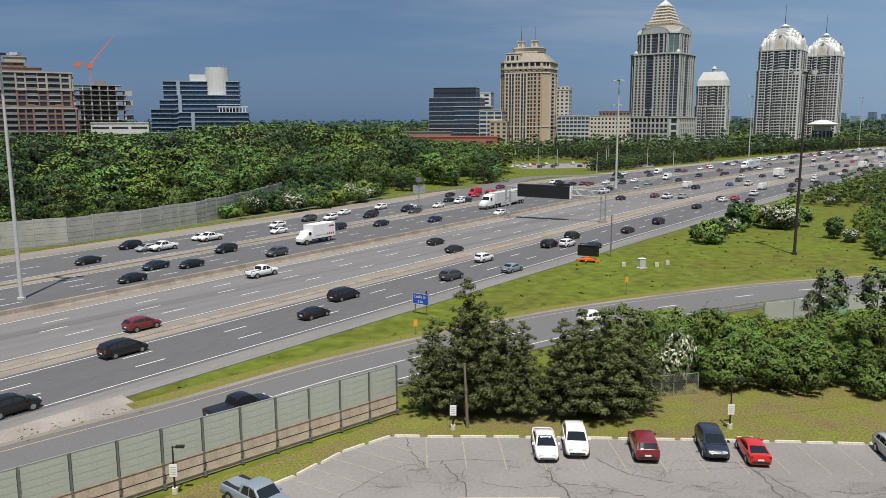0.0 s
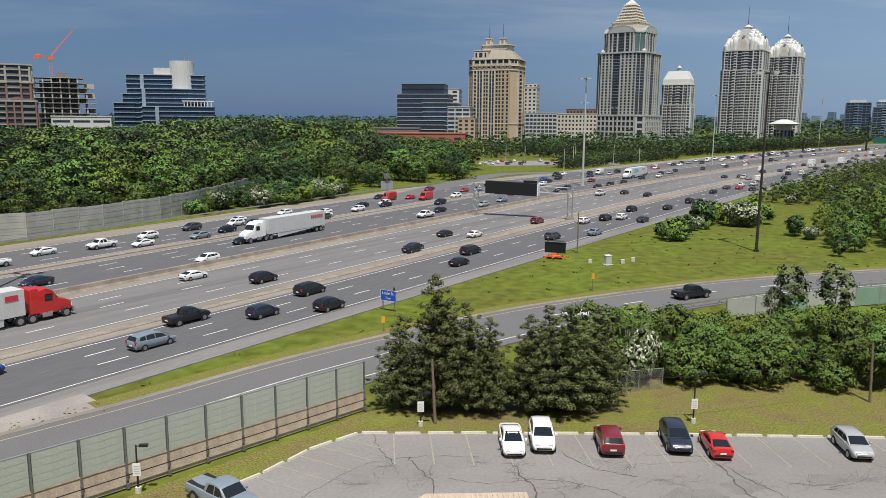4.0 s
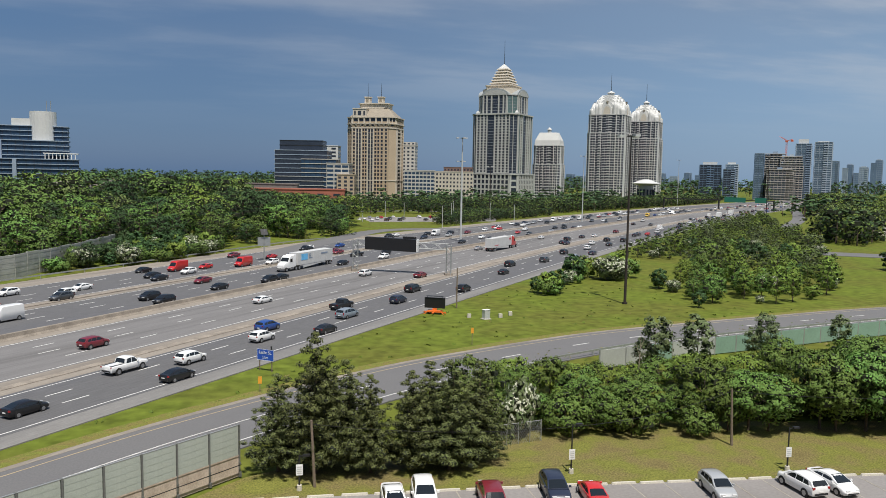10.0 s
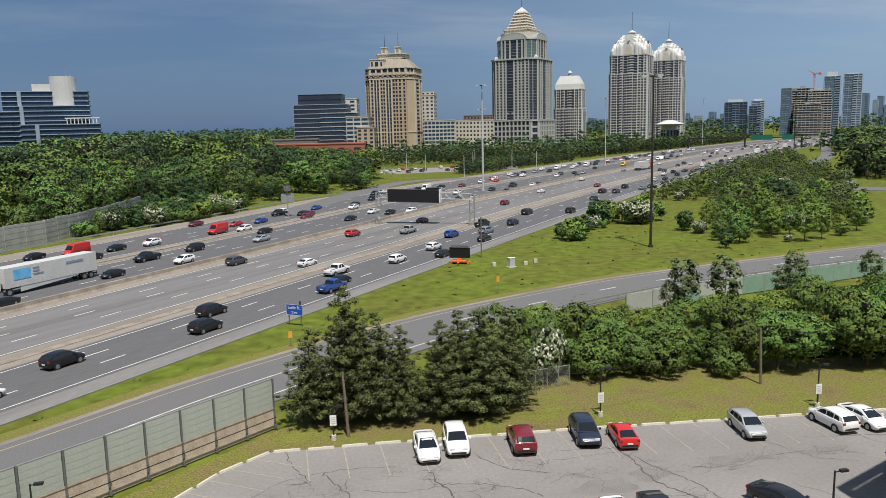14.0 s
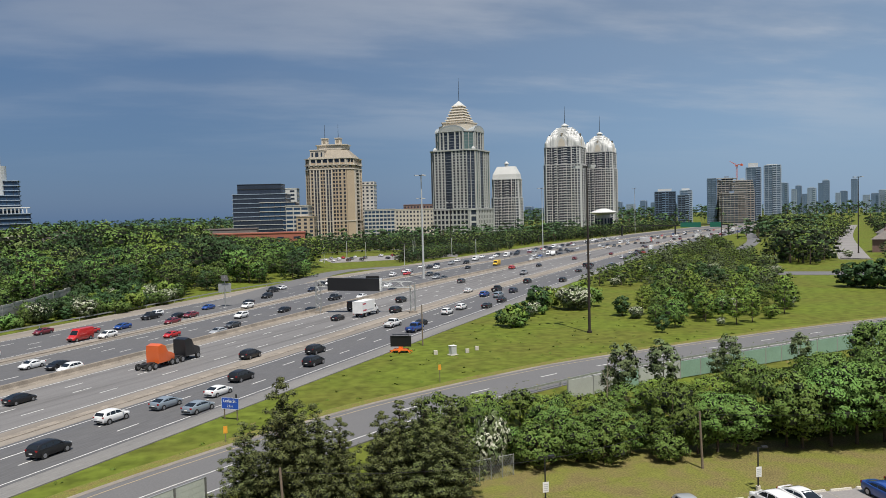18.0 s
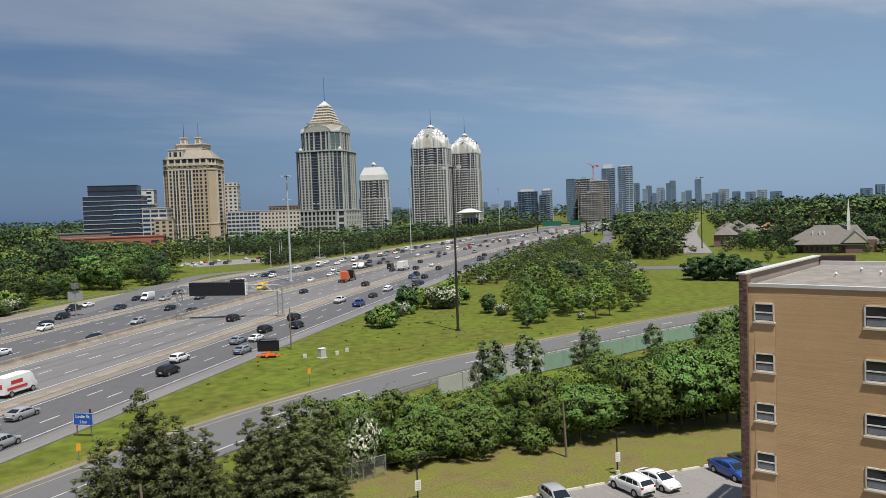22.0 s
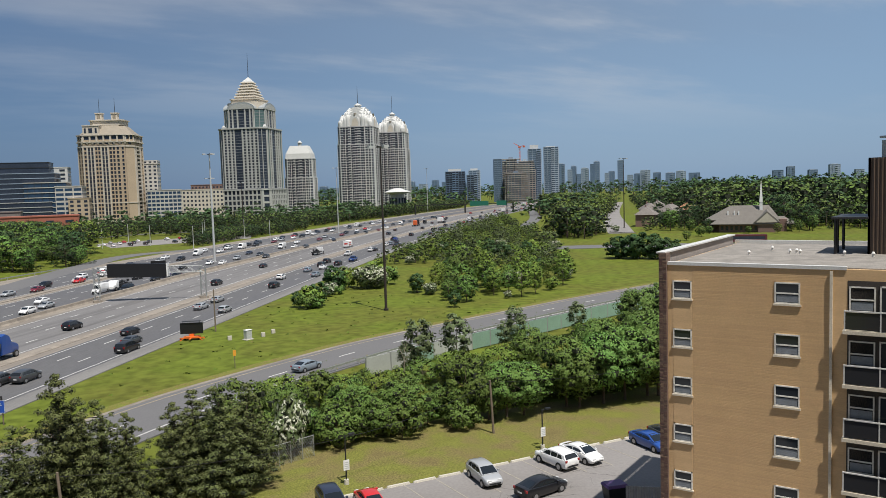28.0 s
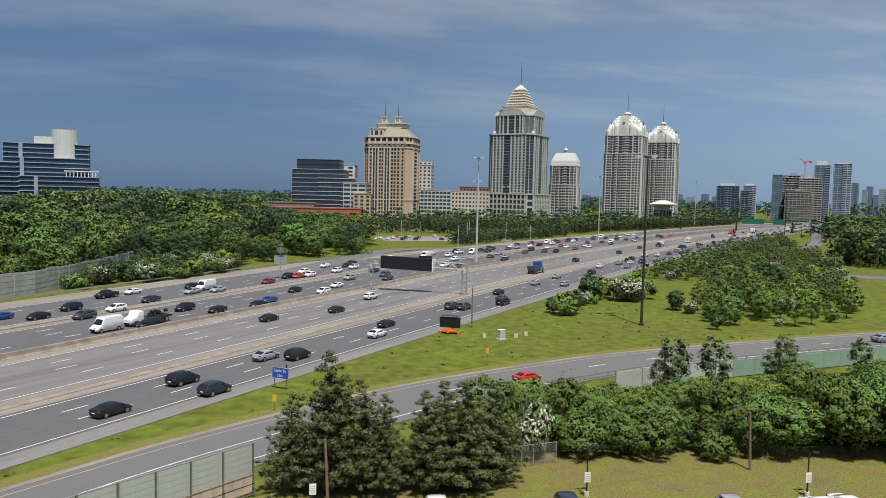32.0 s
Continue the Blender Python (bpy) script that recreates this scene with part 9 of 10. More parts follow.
def dome_tower(name, x, y, w, d, turn, top, rise, label, rows, mast=22, crown=True):
    """Apartment tower of dark glazing behind white balcony fronts, with a white crown."""
    ob = thing(name, pose(x, y, 0, 0, 0, turn), label, "tower")
    b = Poly(chamfered(w, d, 2.6))
    low = Poly(chamfered(w + 2.2, d + 2.2, 3.4))
    zs = top - (top - 3) / rows * 7
    core(ob, low, -1, zs)
    core(ob, b, zs, top)
    geo = new_geo()
    front = [("p", .6), ("W", 3.0), ("W", 2.4), ("p", .5), ("d", 2.6), ("b", 2.6), ("p", .6), ("d", 1.6), ("W", 2.6), ("W", 2.6), ("b", 3.0), ("p", .5), ("W", 2.2), ("W", 2.2), ("p", .9), ("b", 2.6), ("x", .8), ("W", 2.2), ("p", .6)]
    upper = [("p", .5), ("W", 3.0), ("d", 2.4), ("p", .5), ("d", 2.6), ("b", 2.6), ("p", .6), ("d", 4.2), ("W", 2.6), ("b", 4.0), ("d", 3.6), ("p", .9), ("W", 2.6), ("d", 2.6), ("p", .6)]
    side = [("p", 1.0), ("W", 2.4), ("x", .8), ("b", 3.0), ("W", 2.2), ("x", 1.0), ("W", 2.4), ("b", 3.0), ("p", 1.0), ("W", 2.4), ("b", 3.0), ("x", 1.0), ("W", 2.2), ("p", 1.0)]
    n = rows - 7
    for sd in range(8):
        spec = [("W", 2.2), ("x", .8)] if sd % 2 else (front if sd in (0, 4) else side)
        bays(low, sd, 2, zs, n, spec, geo, 0.35)
        bays(b, sd, zs + 0.6, top, 7, spec if sd % 2 else (upper if sd in (0, 4) else side), geo, 0.35)
    hang(ob, geo, {"pier": M_WHITESTONE, "wall_stone": M_PALEWALL, "slab_edge": M_PALEWALL, "balcony_front": M_PALEWALL, "tinted_glazing": M_BLUEGLASS})
    ledge(ob, low, zs, 0.9, 0.5, M_PALEWALL)
    ledge(ob, b, top, 0.8, 0.9, M_PALEWALL)
    if crown:
        shell_crown(ob, w, d, top, rise)
    else:
        g = Geo()
        g.loft([[(sx * w * q / 2, sy * d * k / 2, top + z) for sx, sy in ((-1, -1), (1, -1), (1, 1), (-1, 1))] for q, k, z in ((0.97, 0.97, 0.4), (0.93, 0.9, rise * 0.4), (0.66, 0.52, rise), (0.6, 0.4, rise))])
        part("mansard_roof", g, M_WHITESTONE, ob, "white metal mansard roof")
    q = w * (0.088 if crown else 0.07)
    g = Geo()
    g.tube((0, 0, top + rise * 0.7), (0, 0, top + rise + 3.2), q, q, 12)
    part("lantern", g, M_ROOFGREY, ob, "grey lantern drum")
    g = Geo()
    g.tube((0, 0, top + rise + 3.2), (0, 0, top + rise + 4.2), q * 1.3, q * 1.2, 12)
    g.tube((0, 0, top + rise + 4.2), (0, 0, top + rise + 6.2), q * 1.1, q * 0.2, 12)
    part("cupola", g, M_WHITESTONE, ob)
    if mast:
        g = Geo()
        g.tube((0, 0, top + rise + 5), (0, 0, top + rise + 6 + mast), 0.4, 0.14, 5)
        part("mast", g, M_DARKMETAL, ob)


def glass_tower(name, x, y, w, d, turn, top, label, stone, edge, glass, bay=6.0, floor=3.3, cap=0.0, cap_m=None):
    """A glazed block: floor edges, piers at the corners and between bays, a plant storey on top."""
    ob = thing(name, pose(x, y, 0, 0, 0, turn), label, "tower")
    b = Block(w, d)
    core(ob, b, -1, top, glass)
    geo = new_geo()
    for sd in (0, 1, 2, 3):
        n = max(1, round(b.sides[sd][2] / bay))
        spec = [("p", .5)]
        for k in range(n):
            spec += [(("d", "d", "b", "W")[(k + sd) % 4 if n > 2 else 0], bay), ("p", .35 if k < n - 1 else .5)]
        bays(b, sd, 0, top - 0.4, max(3, round(top / floor)), spec, geo, 0.2)
    hang(ob, geo, {"pier": stone, "wall_stone": stone, "slab_edge": edge, "balcony_front": edge, "tinted_glazing": glass})
    ledge(ob, b, top, 0.7, 0.3, edge, "parapet")
    if cap:
        g = Geo()
        g.box(-w * 0.36, w * 0.30, -d * 0.3, d * 0.36, top, top + cap)
        part("plant_storey", g, cap_m or M_WHITESTONE, ob, "pale rooftop plant storey")
    return ob


def slab_block(name, x, y, w, d, turn, top, wall, glass, label, rows, cols=3.5, fw=0.8, fh=0.55, tiers=(), category="building", roof=None, sides=(0, 1, 3)):
    """A plain block with window bands and optional set-back tiers (dx, dy, w, d, top)."""
    ob = thing(name, pose(x, y, 0, 0, 0, turn), label, category)
    b = Block(w, d)
    g = Geo()
    b.walls(g, -1, top)
    part("wall", g, wall, ob)
    g = Geo()
    b.grid(g, sides, 1.5, top - 0.8, cols, rows, fw, fh, 0.1)
    part("window_grid", g, glass, ob, "window rows", kind="stuff")
    g = Geo()
    b.bands(g, (top,), 0.6, 0.3)
    part("parapet", g, wall, ob)
    for i, (dx, dy, w2, d2, z2) in enumerate(tiers):
        b2 = Block(w2, d2)
        m = pose(dx, dy, 0)
        g = Geo()
        z0 = top if i == 0 or True else top
        b2.walls(g, z0 - 0.5, z2)
        part("upper_wall", g, wall, ob, m=m)
        n = max(1, round((z2 - top) / ((top - 1) / rows)))
        g = Geo()
        b2.grid(g, sides, z0 + 0.3, z2 - 0.3, cols, n, fw, fh, 0.1)
        part("upper_glazing", g, glass, ob, m=m, kind="stuff")
    return ob


hotel()
pyramid_tower()
dome_tower("white_tower", 298.5, 859, 31, 20, -34, 62, 15, "smaller white apartment tower with a white mansard roof", 19, 0, False)
dome_tower("domed_tower", 400, 922, 44.5, 42, -36, 104, 25, "white apartment tower with a crown of white shells", 32)
dome_tower("domed_tower", 463, 952, 37.5, 36, -36, 100, 22, "white apartment tower with a crown of white shells, behind its twin", 31)


def banded_tier(ob, name, x0, x1, y0, y1, z1, step=3.3, z0=-1.0, glass=None, edge=None, out=0.7):
    """A glazed volume with a pale slab edge at every floor."""
    b = Block(x1 - x0, y1 - y0)
    m = pose((x0 + x1) / 2, (y0 + y1) / 2, 0)
    g = Geo()
    b.walls(g, z0, z1)
    p = part(name, g, glass or M_BLUEGLASS, ob, m=m)
    z = z1
    g = Geo()
    while z > max(z0, 6):
        b.bands(g, (z,), 0.5, out)
        z -= step
    part("slab_edge", g, edge or M_BALEDGE, p, "pale balcony slab edges", kind="stuff")
    g = Geo()
    b.grid(g, (0, 1, 3), z1 - step * int((z1 - 6) / step), z1, 5.0, int((z1 - 6) / step), 0.10, 0.98, 0.12)
    part("mullion", g, M_DKGLASS, p, kind="stuff")
    return p


def glass_condo():
    ob = thing("glass_condo", pose(-175, 574, 0, 0, 0, 10), "stepped blue-glass condominium with a white curved penthouse", "condominium")
    banded_tier(ob, "tall_wing", -25.5, 27, 0, 16, 53)
    banded_tier(ob, "middle_wing", -16, 28, -6, 4, 43)
    banded_tier(ob, "front_wing", -14, 34, -12, 2, 30.5)
    banded_tier(ob, "side_wing", -34, -20, -4, 12, 33)
    banded_tier(ob, "side_wing", -28, -13, -3, 13, 39.5)
    for x, z in ((-14.8, 53), (-13.2, 43), (-4, 30.5)):
        g = Geo()
        y = {53: -0.9, 43: -7.4, 30.5: -13.2}[z]
        g.box(x - 1.2, x + 1.2, y - 0.6, y + 1.2, 0, z)
        part("fin", g, M_BALEDGE, ob, "pale vertical fin")
    g = Geo()
    g.tube((12, 5, 43), (12, 5, 63.0), 8.4, n=24)
    part("penthouse_drum", g, M_WHITESTONE, ob, "white curved penthouse", smooth=False)
    g = Geo()
    g.box(-7, 6, 2, 12, 53, 58)
    part("penthouse", g, M_WHITESTONE, ob, "white penthouse box")
    g = Geo()
    for k in range(9):
        g.box(14.0 + k * 2.3, 14.5 + k * 2.3, -12.4, -11.6, 30.5, 34.2)
    g.box(13, 34.6, -12.6, -7, 34.2, 34.8)
    part("pergola", g, M_WHITE, ob, "white roof pergola")
    g = Geo()
    for x in (15, 17.5):
        g.tube((x, -1, 43), (x, -1, 70), 0.2, n=5)
    part("mast", g, M_GALV, ob)


glass_condo()


def brick_condo():
    ob = thing("brick_condo", pose(-227.5, 429, 0, 0, 0, 27), "stepped red-brown brick condominium with balconies", "condominium")
    grey = mat("grey_condo_stone", (0.34, 0.305, 0.275), 0.85, var=0.1, scale=0.2)
    b, top = Block(48, 26), Block(48.2, 26.2)
    low = Block(42, 7)
    core(ob, b, -1, 50)
    geo, high = new_geo(), new_geo()
    seg = [("p", .8), ("W", 3.4), ("x", .5), ("b", 4.6), ("x", .5), ("W", 3.4), ("p", .8), ("b", 5.2)]
    for sd in (0, 1, 3):
        spec = seg * (2 if sd == 0 else 1) + [("p", .8), ("W", 3.4), ("p", .8)]
        bays(b, sd, 0, 40.6, 13, spec, geo)
        bays(b, sd, 40.6, 49.9, 3, spec, high)
    hang(ob, geo, {"pier": M_REDBRICK, "wall_stone": M_REDBRICK, "slab_edge": grey, "balcony_front": M_GLASSRAIL, "tinted_glazing": M_BLUEGLASS})
    hang(ob, high, {"pier": grey, "wall_stone": grey, "slab_edge": grey, "balcony_front": M_GLASSRAIL, "tinted_glazing": M_BLUEGLASS})
    for z in (40.6, 49.8):
        ledge(ob, b, z, 0.8, 1.1, grey)
    wing = thing("front_wing", pose(4.5, -16, 0), "")
    wing.parent = ob
    core(wing, low, -1, 31)
    geo = new_geo()
    for sd in (0, 1, 3):
        bays(low, sd, 0, 30.6, 10, ([("p", .8), ("W", 3.2), ("x", .5), ("W", 3.2), ("p", .8), ("b", 6.0)] * 3 + [("p", .8)]) if sd == 0 else [("p", 1), ("W", 3), ("p", 1)], geo)
    hang(wing, geo, {"pier": M_REDBRICK, "wall_stone": M_REDBRICK, "slab_edge": grey, "balcony_front": M_GLASSRAIL, "tinted_glazing": M_BLUEGLASS})
    ledge(wing, low, 30.8, 0.8, 0.7, grey)
    for u in (-17, -4, 9):
        g = Geo()
        arc = [(u + 3.4 - math.cos(math.pi * k / 10) * 3.8, 30.6 + math.sin(math.pi * k / 10) * 2.4) for k in range(11)]
        g.loft([[(x, y, z) for x, z in arc] for y in (-3.0, -4.1)])
        part("arched_gable", g, M_REDBRICK, wing, "brick arched gable")
    for nm, x0, x1, z0, z1, m in (("set_back_floor", -24, 10, 50, 52.6, M_REDBRICK), ("set_back_floor", -22, 2, 52.6, 55, M_REDBRICK), ("roof_house", -7, 3, 53, 58.0, grey)):
        g = Geo()
        g.box(x0, x1, -9, 10, z0, z1)
        g.box(x0 - 0.5, x1 + 0.5, -9.5, 10.5, z1 - 0.35, z1)
        part(nm, g, m, ob)


brick_condo()


M_CORESHADE = mat("dark_concrete_core", (0.17, 0.16, 0.15), 0.9, var=0.2)


def frame_building(name, x, y, w, d, turn, top, floors, label, step=1.6, thick=0.32, core_m=None):
    """A concrete frame still being built: slabs, columns, core, a box for inner shade."""
    ob = thing(name, pose(x, y, 0, 0, 0, turn), label, "construction")
    g, c = Geo(), Geo()
    h = top / floors
    n = max(4, round(w / 5.5))
    for f in range(floors + 1):
        cut = 0 if f < floors * 0.72 else (f - floors * 0.72) * step
        g.box(-w / 2, w / 2 - cut, -d / 2 - (0.9 if f % 3 else 0.2), d / 2, f * h - thick, f * h)
        if f == floors:
            continue
        for i in range(n + 1):
            cx = -w / 2 + 0.6 + (w - 1.2) * i / n
            if cx > w / 2 - cut - step:
                continue
            for cy in (-d / 2 + 0.6, 0, d / 2 - 0.6):
                c.box(cx - 0.4, cx + 0.4, cy - 0.4, cy + 0.4, f * h, (f + 1) * h)
            if (i * 7 + f * 3) % 5 < 2 and i < n:
                c.box(cx, cx + w / n, -0.2, 0.2, f * h, (f + 1) * h)
    part("floor_slab", g, M_GREYCONC, ob, "raw concrete floor slabs", kind="stuff")
    part("column_grid", c, M_GREYCONC, ob, kind="stuff")
    g = Geo()
    # wide box imitates the shade between the floors; narrow one is the core
    g.box(-w * 0.40, w * 0.22, -d * 0.22, d * 0.3, 0, top - 2)
    g.box(-w * 0.12, w * 0.06, -d * 0.2, d * 0.2, 0, top + 3)
    part("core", g, core_m or M_CORESHADE, ob)
    return ob


frame_building("unfinished_building", -223, 522, 36, 22, 24, 47.5, 15, "half-built concrete frame building")


def crane(x, y, z, boom, turn, label):
    ob = thing("tower_crane", pose(x, y, 0, 0, 0, turn), label, "crane")
    M = mat("crane_red", (0.60, 0.13, 0.06), 0.6, var=0.1)
    g = Geo()
    for sx in (-0.8, 0.8):
        for sy in (-0.8, 0.8):
            g.tube((sx, sy, 0), (sx, sy, z), 0.14, n=4)
    for k in range(int(z / 2.5)):
        g.tube((-0.8 if k % 2 else 0.8, -0.8, k * 2.5), (0.8 if k % 2 else -0.8, -0.8, k * 2.5 + 2.5), 0.1, n=4)
    part("mast", g, M, ob)
    g = Geo()
    e = Vector((boom[0], 0, z + boom[1]))
    for o in (-0.7, 0.7):
        g.tube((0, o, z), (e.x, o * 0.3, e.z), 0.16, n=4)
    g.tube((0.5, 0, z + 2), (e.x, 0, e.z), 0.16, n=4)
    n = 14
    for k in range(n):
        p, q = Vector((0, -0.7, z)).lerp(e, k / n), Vector((0.5, 0, z + 2)).lerp(e, (k + 1) / n)
        g.tube(p, q, 0.09, n=4)
    part("jib", g, M, ob)
    g = Geo()
    g.beam((0, 0, z + 0.5), (-8, 0, z + 2), 0.8)
    g.box(-9, -6, -1.2, 1.2, z - 1, z + 1.5)
    g.box(-1.2, 1.5, -1.4, 1.4, z - 1.5, z + 1)
    part("counter_jib", g, M, ob)


crane(-229, 518, 60, (16, 20), 24, "red luffing tower crane over the frame building")
slab_block("low_hall", -194, 474, 32, 14, 23, 23.2, M_WHITESTONE, M_DKGLASS, "long low white building above the trees", 5, 3, 0.85, 0.3, (), "building")
ob = thing("glass_office", pose(13, 650, 0, 0, 0, -12), "dark glass office block with pale floor bands", "office")
banded_tier(ob, "tower_wing", -20, 22, -12, 15, 43, 3.6, -1, M_DKGLASS, M_BALEDGE, 0.25)
banded_tier(ob, "roof_storey", -17, 18, -8, 12, 51, 3.9, 43, M_DKGLASS, M_DARKMETAL, 0.2)
banded_tier(ob, "stepped_wing", 2, 30, -15, 6, 36, 3.6, -1, M_BLUEGLASS, M_PALESTONE, 0.4)
banded_tier(ob, "front_wing", -19, 20, -16, -8, 22, 3.6, -1, M_DKGLASS, M_GREYSTONE, 0.3)
g = Geo()
for k in range(11):
    g.box(-21.4, -20, -10 + 0.1 * k, -4, 6 + 3.6 * k, 6.5 + 3.6 * k)
part("balcony_slab", g, M_GREYSTONE, ob, kind="stuff")
slab_block("glass_office_wing", 43, 640, 18, 24, -12, 33, M_PALESTONE, M_BLUEGLASS, "lower glass and stone office wing", 9, 3, 0.85, 0.55)
slab_block("stepped_apartments", 48, 630, 14, 16, -12, 24, M_BEIGE, M_DKGLASS, "small beige apartment block", 7, 3, 0.5, 0.55)
slab_block("pale_apartments", 36, 720, 24, 18, -12, 50, M_WHITESTONE, M_DKGLASS, "plain pale apartment block behind the office", 14, 3, 0.5, 0.5)
slab_block("corner_block", 112, 711, 12, 14, -20, 52, M_PALESTONE, M_DKGLASS, "pale and dark mid-rise block", 15, 3, 0.5, 0.5, ((0, 1, 12, 12, 55),))
slab_block("blue_midrise", 118, 690, 27, 18, -12, 29, M_PALESTONE, M_BLUEGLASS, "pale and blue glass mid-rise", 8, 3.2, 0.8, 0.6)
slab_block("beige_midrise", 160, 743, 40, 18, -14, 29, M_CREAM, M_DKGLASS, "long beige mid-rise apartments", 7, 3.2, 0.5, 0.5)
slab_block("red_roof_midrise", 176, 790, 30, 18, -14, 34, M_REDBRICK, M_DKGLASS, "brick mid-rise behind the beige block", 9, 3.2, 0.5, 0.5)
slab_block("red_clinic", 2, 448, 62, 16, -6, 15.0, M_REDPANEL, M_DKGLASS, "long low red-panelled building among the trees", 3, 7, 0.4, 0.3)
slab_block("tan_store", -8, 470, 30, 12, -6, 17.5, M_SLATE, M_DKGLASS, "low dark-roofed building beside the red one", 3, 7, 0.3, 0.3)

# white pavilion with a mushroom roof
ob = thing("pavilion", pose(353, 720, 0, 0, 0, -25), "white round pavilion with a shallow mushroom roof", "pavilion")
g = Geo()
g.tube((0, 0, -1), (0, 0, 19), 8.5, 7.0, 16)
part("wall", g, M_PALESTONE, ob)
g = Geo()
g.tube((0, 0, 19), (0, 0, 21), 9, 14, 20)
g.tube((0, 0, 21), (0, 0, 25), 14, 3, 20)
part("roof", g, M_WHITESTONE, ob, "white shallow cone roof")
g = Geo()
for k in range(14):
    a = k * 0.449
    g.box(7.9 * math.cos(a) - 0.8, 7.9 * math.cos(a) + 0.8, 7.9 * math.sin(a) - 0.8, 7.9 * math.sin(a) + 0.8, 9, 15)
part("window_grid", g, M_DKGLASS, ob, kind="stuff")

# the eastern cluster and the far skyline, many walls painted in haze tints
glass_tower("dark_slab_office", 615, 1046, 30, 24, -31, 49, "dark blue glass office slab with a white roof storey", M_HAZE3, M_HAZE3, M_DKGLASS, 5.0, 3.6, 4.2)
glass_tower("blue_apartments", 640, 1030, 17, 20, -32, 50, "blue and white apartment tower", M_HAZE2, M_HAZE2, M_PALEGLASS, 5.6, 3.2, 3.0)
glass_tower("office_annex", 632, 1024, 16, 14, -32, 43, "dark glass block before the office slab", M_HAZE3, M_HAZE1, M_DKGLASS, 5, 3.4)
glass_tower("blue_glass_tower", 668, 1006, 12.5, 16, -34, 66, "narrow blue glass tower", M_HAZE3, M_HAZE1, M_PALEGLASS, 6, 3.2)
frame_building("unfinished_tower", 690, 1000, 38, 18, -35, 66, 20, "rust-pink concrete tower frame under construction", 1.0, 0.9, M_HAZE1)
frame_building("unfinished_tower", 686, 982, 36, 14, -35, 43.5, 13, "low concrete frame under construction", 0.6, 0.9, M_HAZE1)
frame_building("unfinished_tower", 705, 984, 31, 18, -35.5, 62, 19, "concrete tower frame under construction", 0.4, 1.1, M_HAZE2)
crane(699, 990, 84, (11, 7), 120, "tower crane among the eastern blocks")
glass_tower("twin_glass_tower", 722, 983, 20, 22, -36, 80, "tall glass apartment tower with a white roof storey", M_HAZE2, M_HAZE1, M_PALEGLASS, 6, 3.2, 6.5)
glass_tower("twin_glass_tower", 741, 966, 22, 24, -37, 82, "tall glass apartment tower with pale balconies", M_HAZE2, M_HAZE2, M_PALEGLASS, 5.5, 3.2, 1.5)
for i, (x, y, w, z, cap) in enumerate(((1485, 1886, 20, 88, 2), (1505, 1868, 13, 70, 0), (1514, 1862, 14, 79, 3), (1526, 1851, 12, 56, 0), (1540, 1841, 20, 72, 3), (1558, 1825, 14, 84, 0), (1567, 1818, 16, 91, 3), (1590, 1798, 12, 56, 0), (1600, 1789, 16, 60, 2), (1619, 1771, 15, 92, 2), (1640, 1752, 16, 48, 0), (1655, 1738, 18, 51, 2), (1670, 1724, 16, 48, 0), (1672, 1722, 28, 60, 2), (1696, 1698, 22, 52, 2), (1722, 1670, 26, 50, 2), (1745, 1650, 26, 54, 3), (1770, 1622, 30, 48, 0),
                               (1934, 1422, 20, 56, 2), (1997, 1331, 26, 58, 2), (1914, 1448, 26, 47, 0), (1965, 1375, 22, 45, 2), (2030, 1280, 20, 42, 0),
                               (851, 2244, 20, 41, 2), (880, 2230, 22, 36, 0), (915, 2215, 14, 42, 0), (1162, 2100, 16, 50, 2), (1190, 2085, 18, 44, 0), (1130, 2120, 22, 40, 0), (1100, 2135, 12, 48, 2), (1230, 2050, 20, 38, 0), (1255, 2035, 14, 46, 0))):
    glass_tower("skyline_block", x, y, w, 20, -45, z, "distant apartment block on the skyline, haze painted into its colours", (M_HAZE1, M_HAZE2, M_HAZE1)[i % 3], (M_HAZE1, M_HAZE2, M_HAZE3)[i % 3], (M_HAZE3, M_HAZE1, M_HAZE3)[i % 3], 7, 5.5, cap, M_HAZE2)


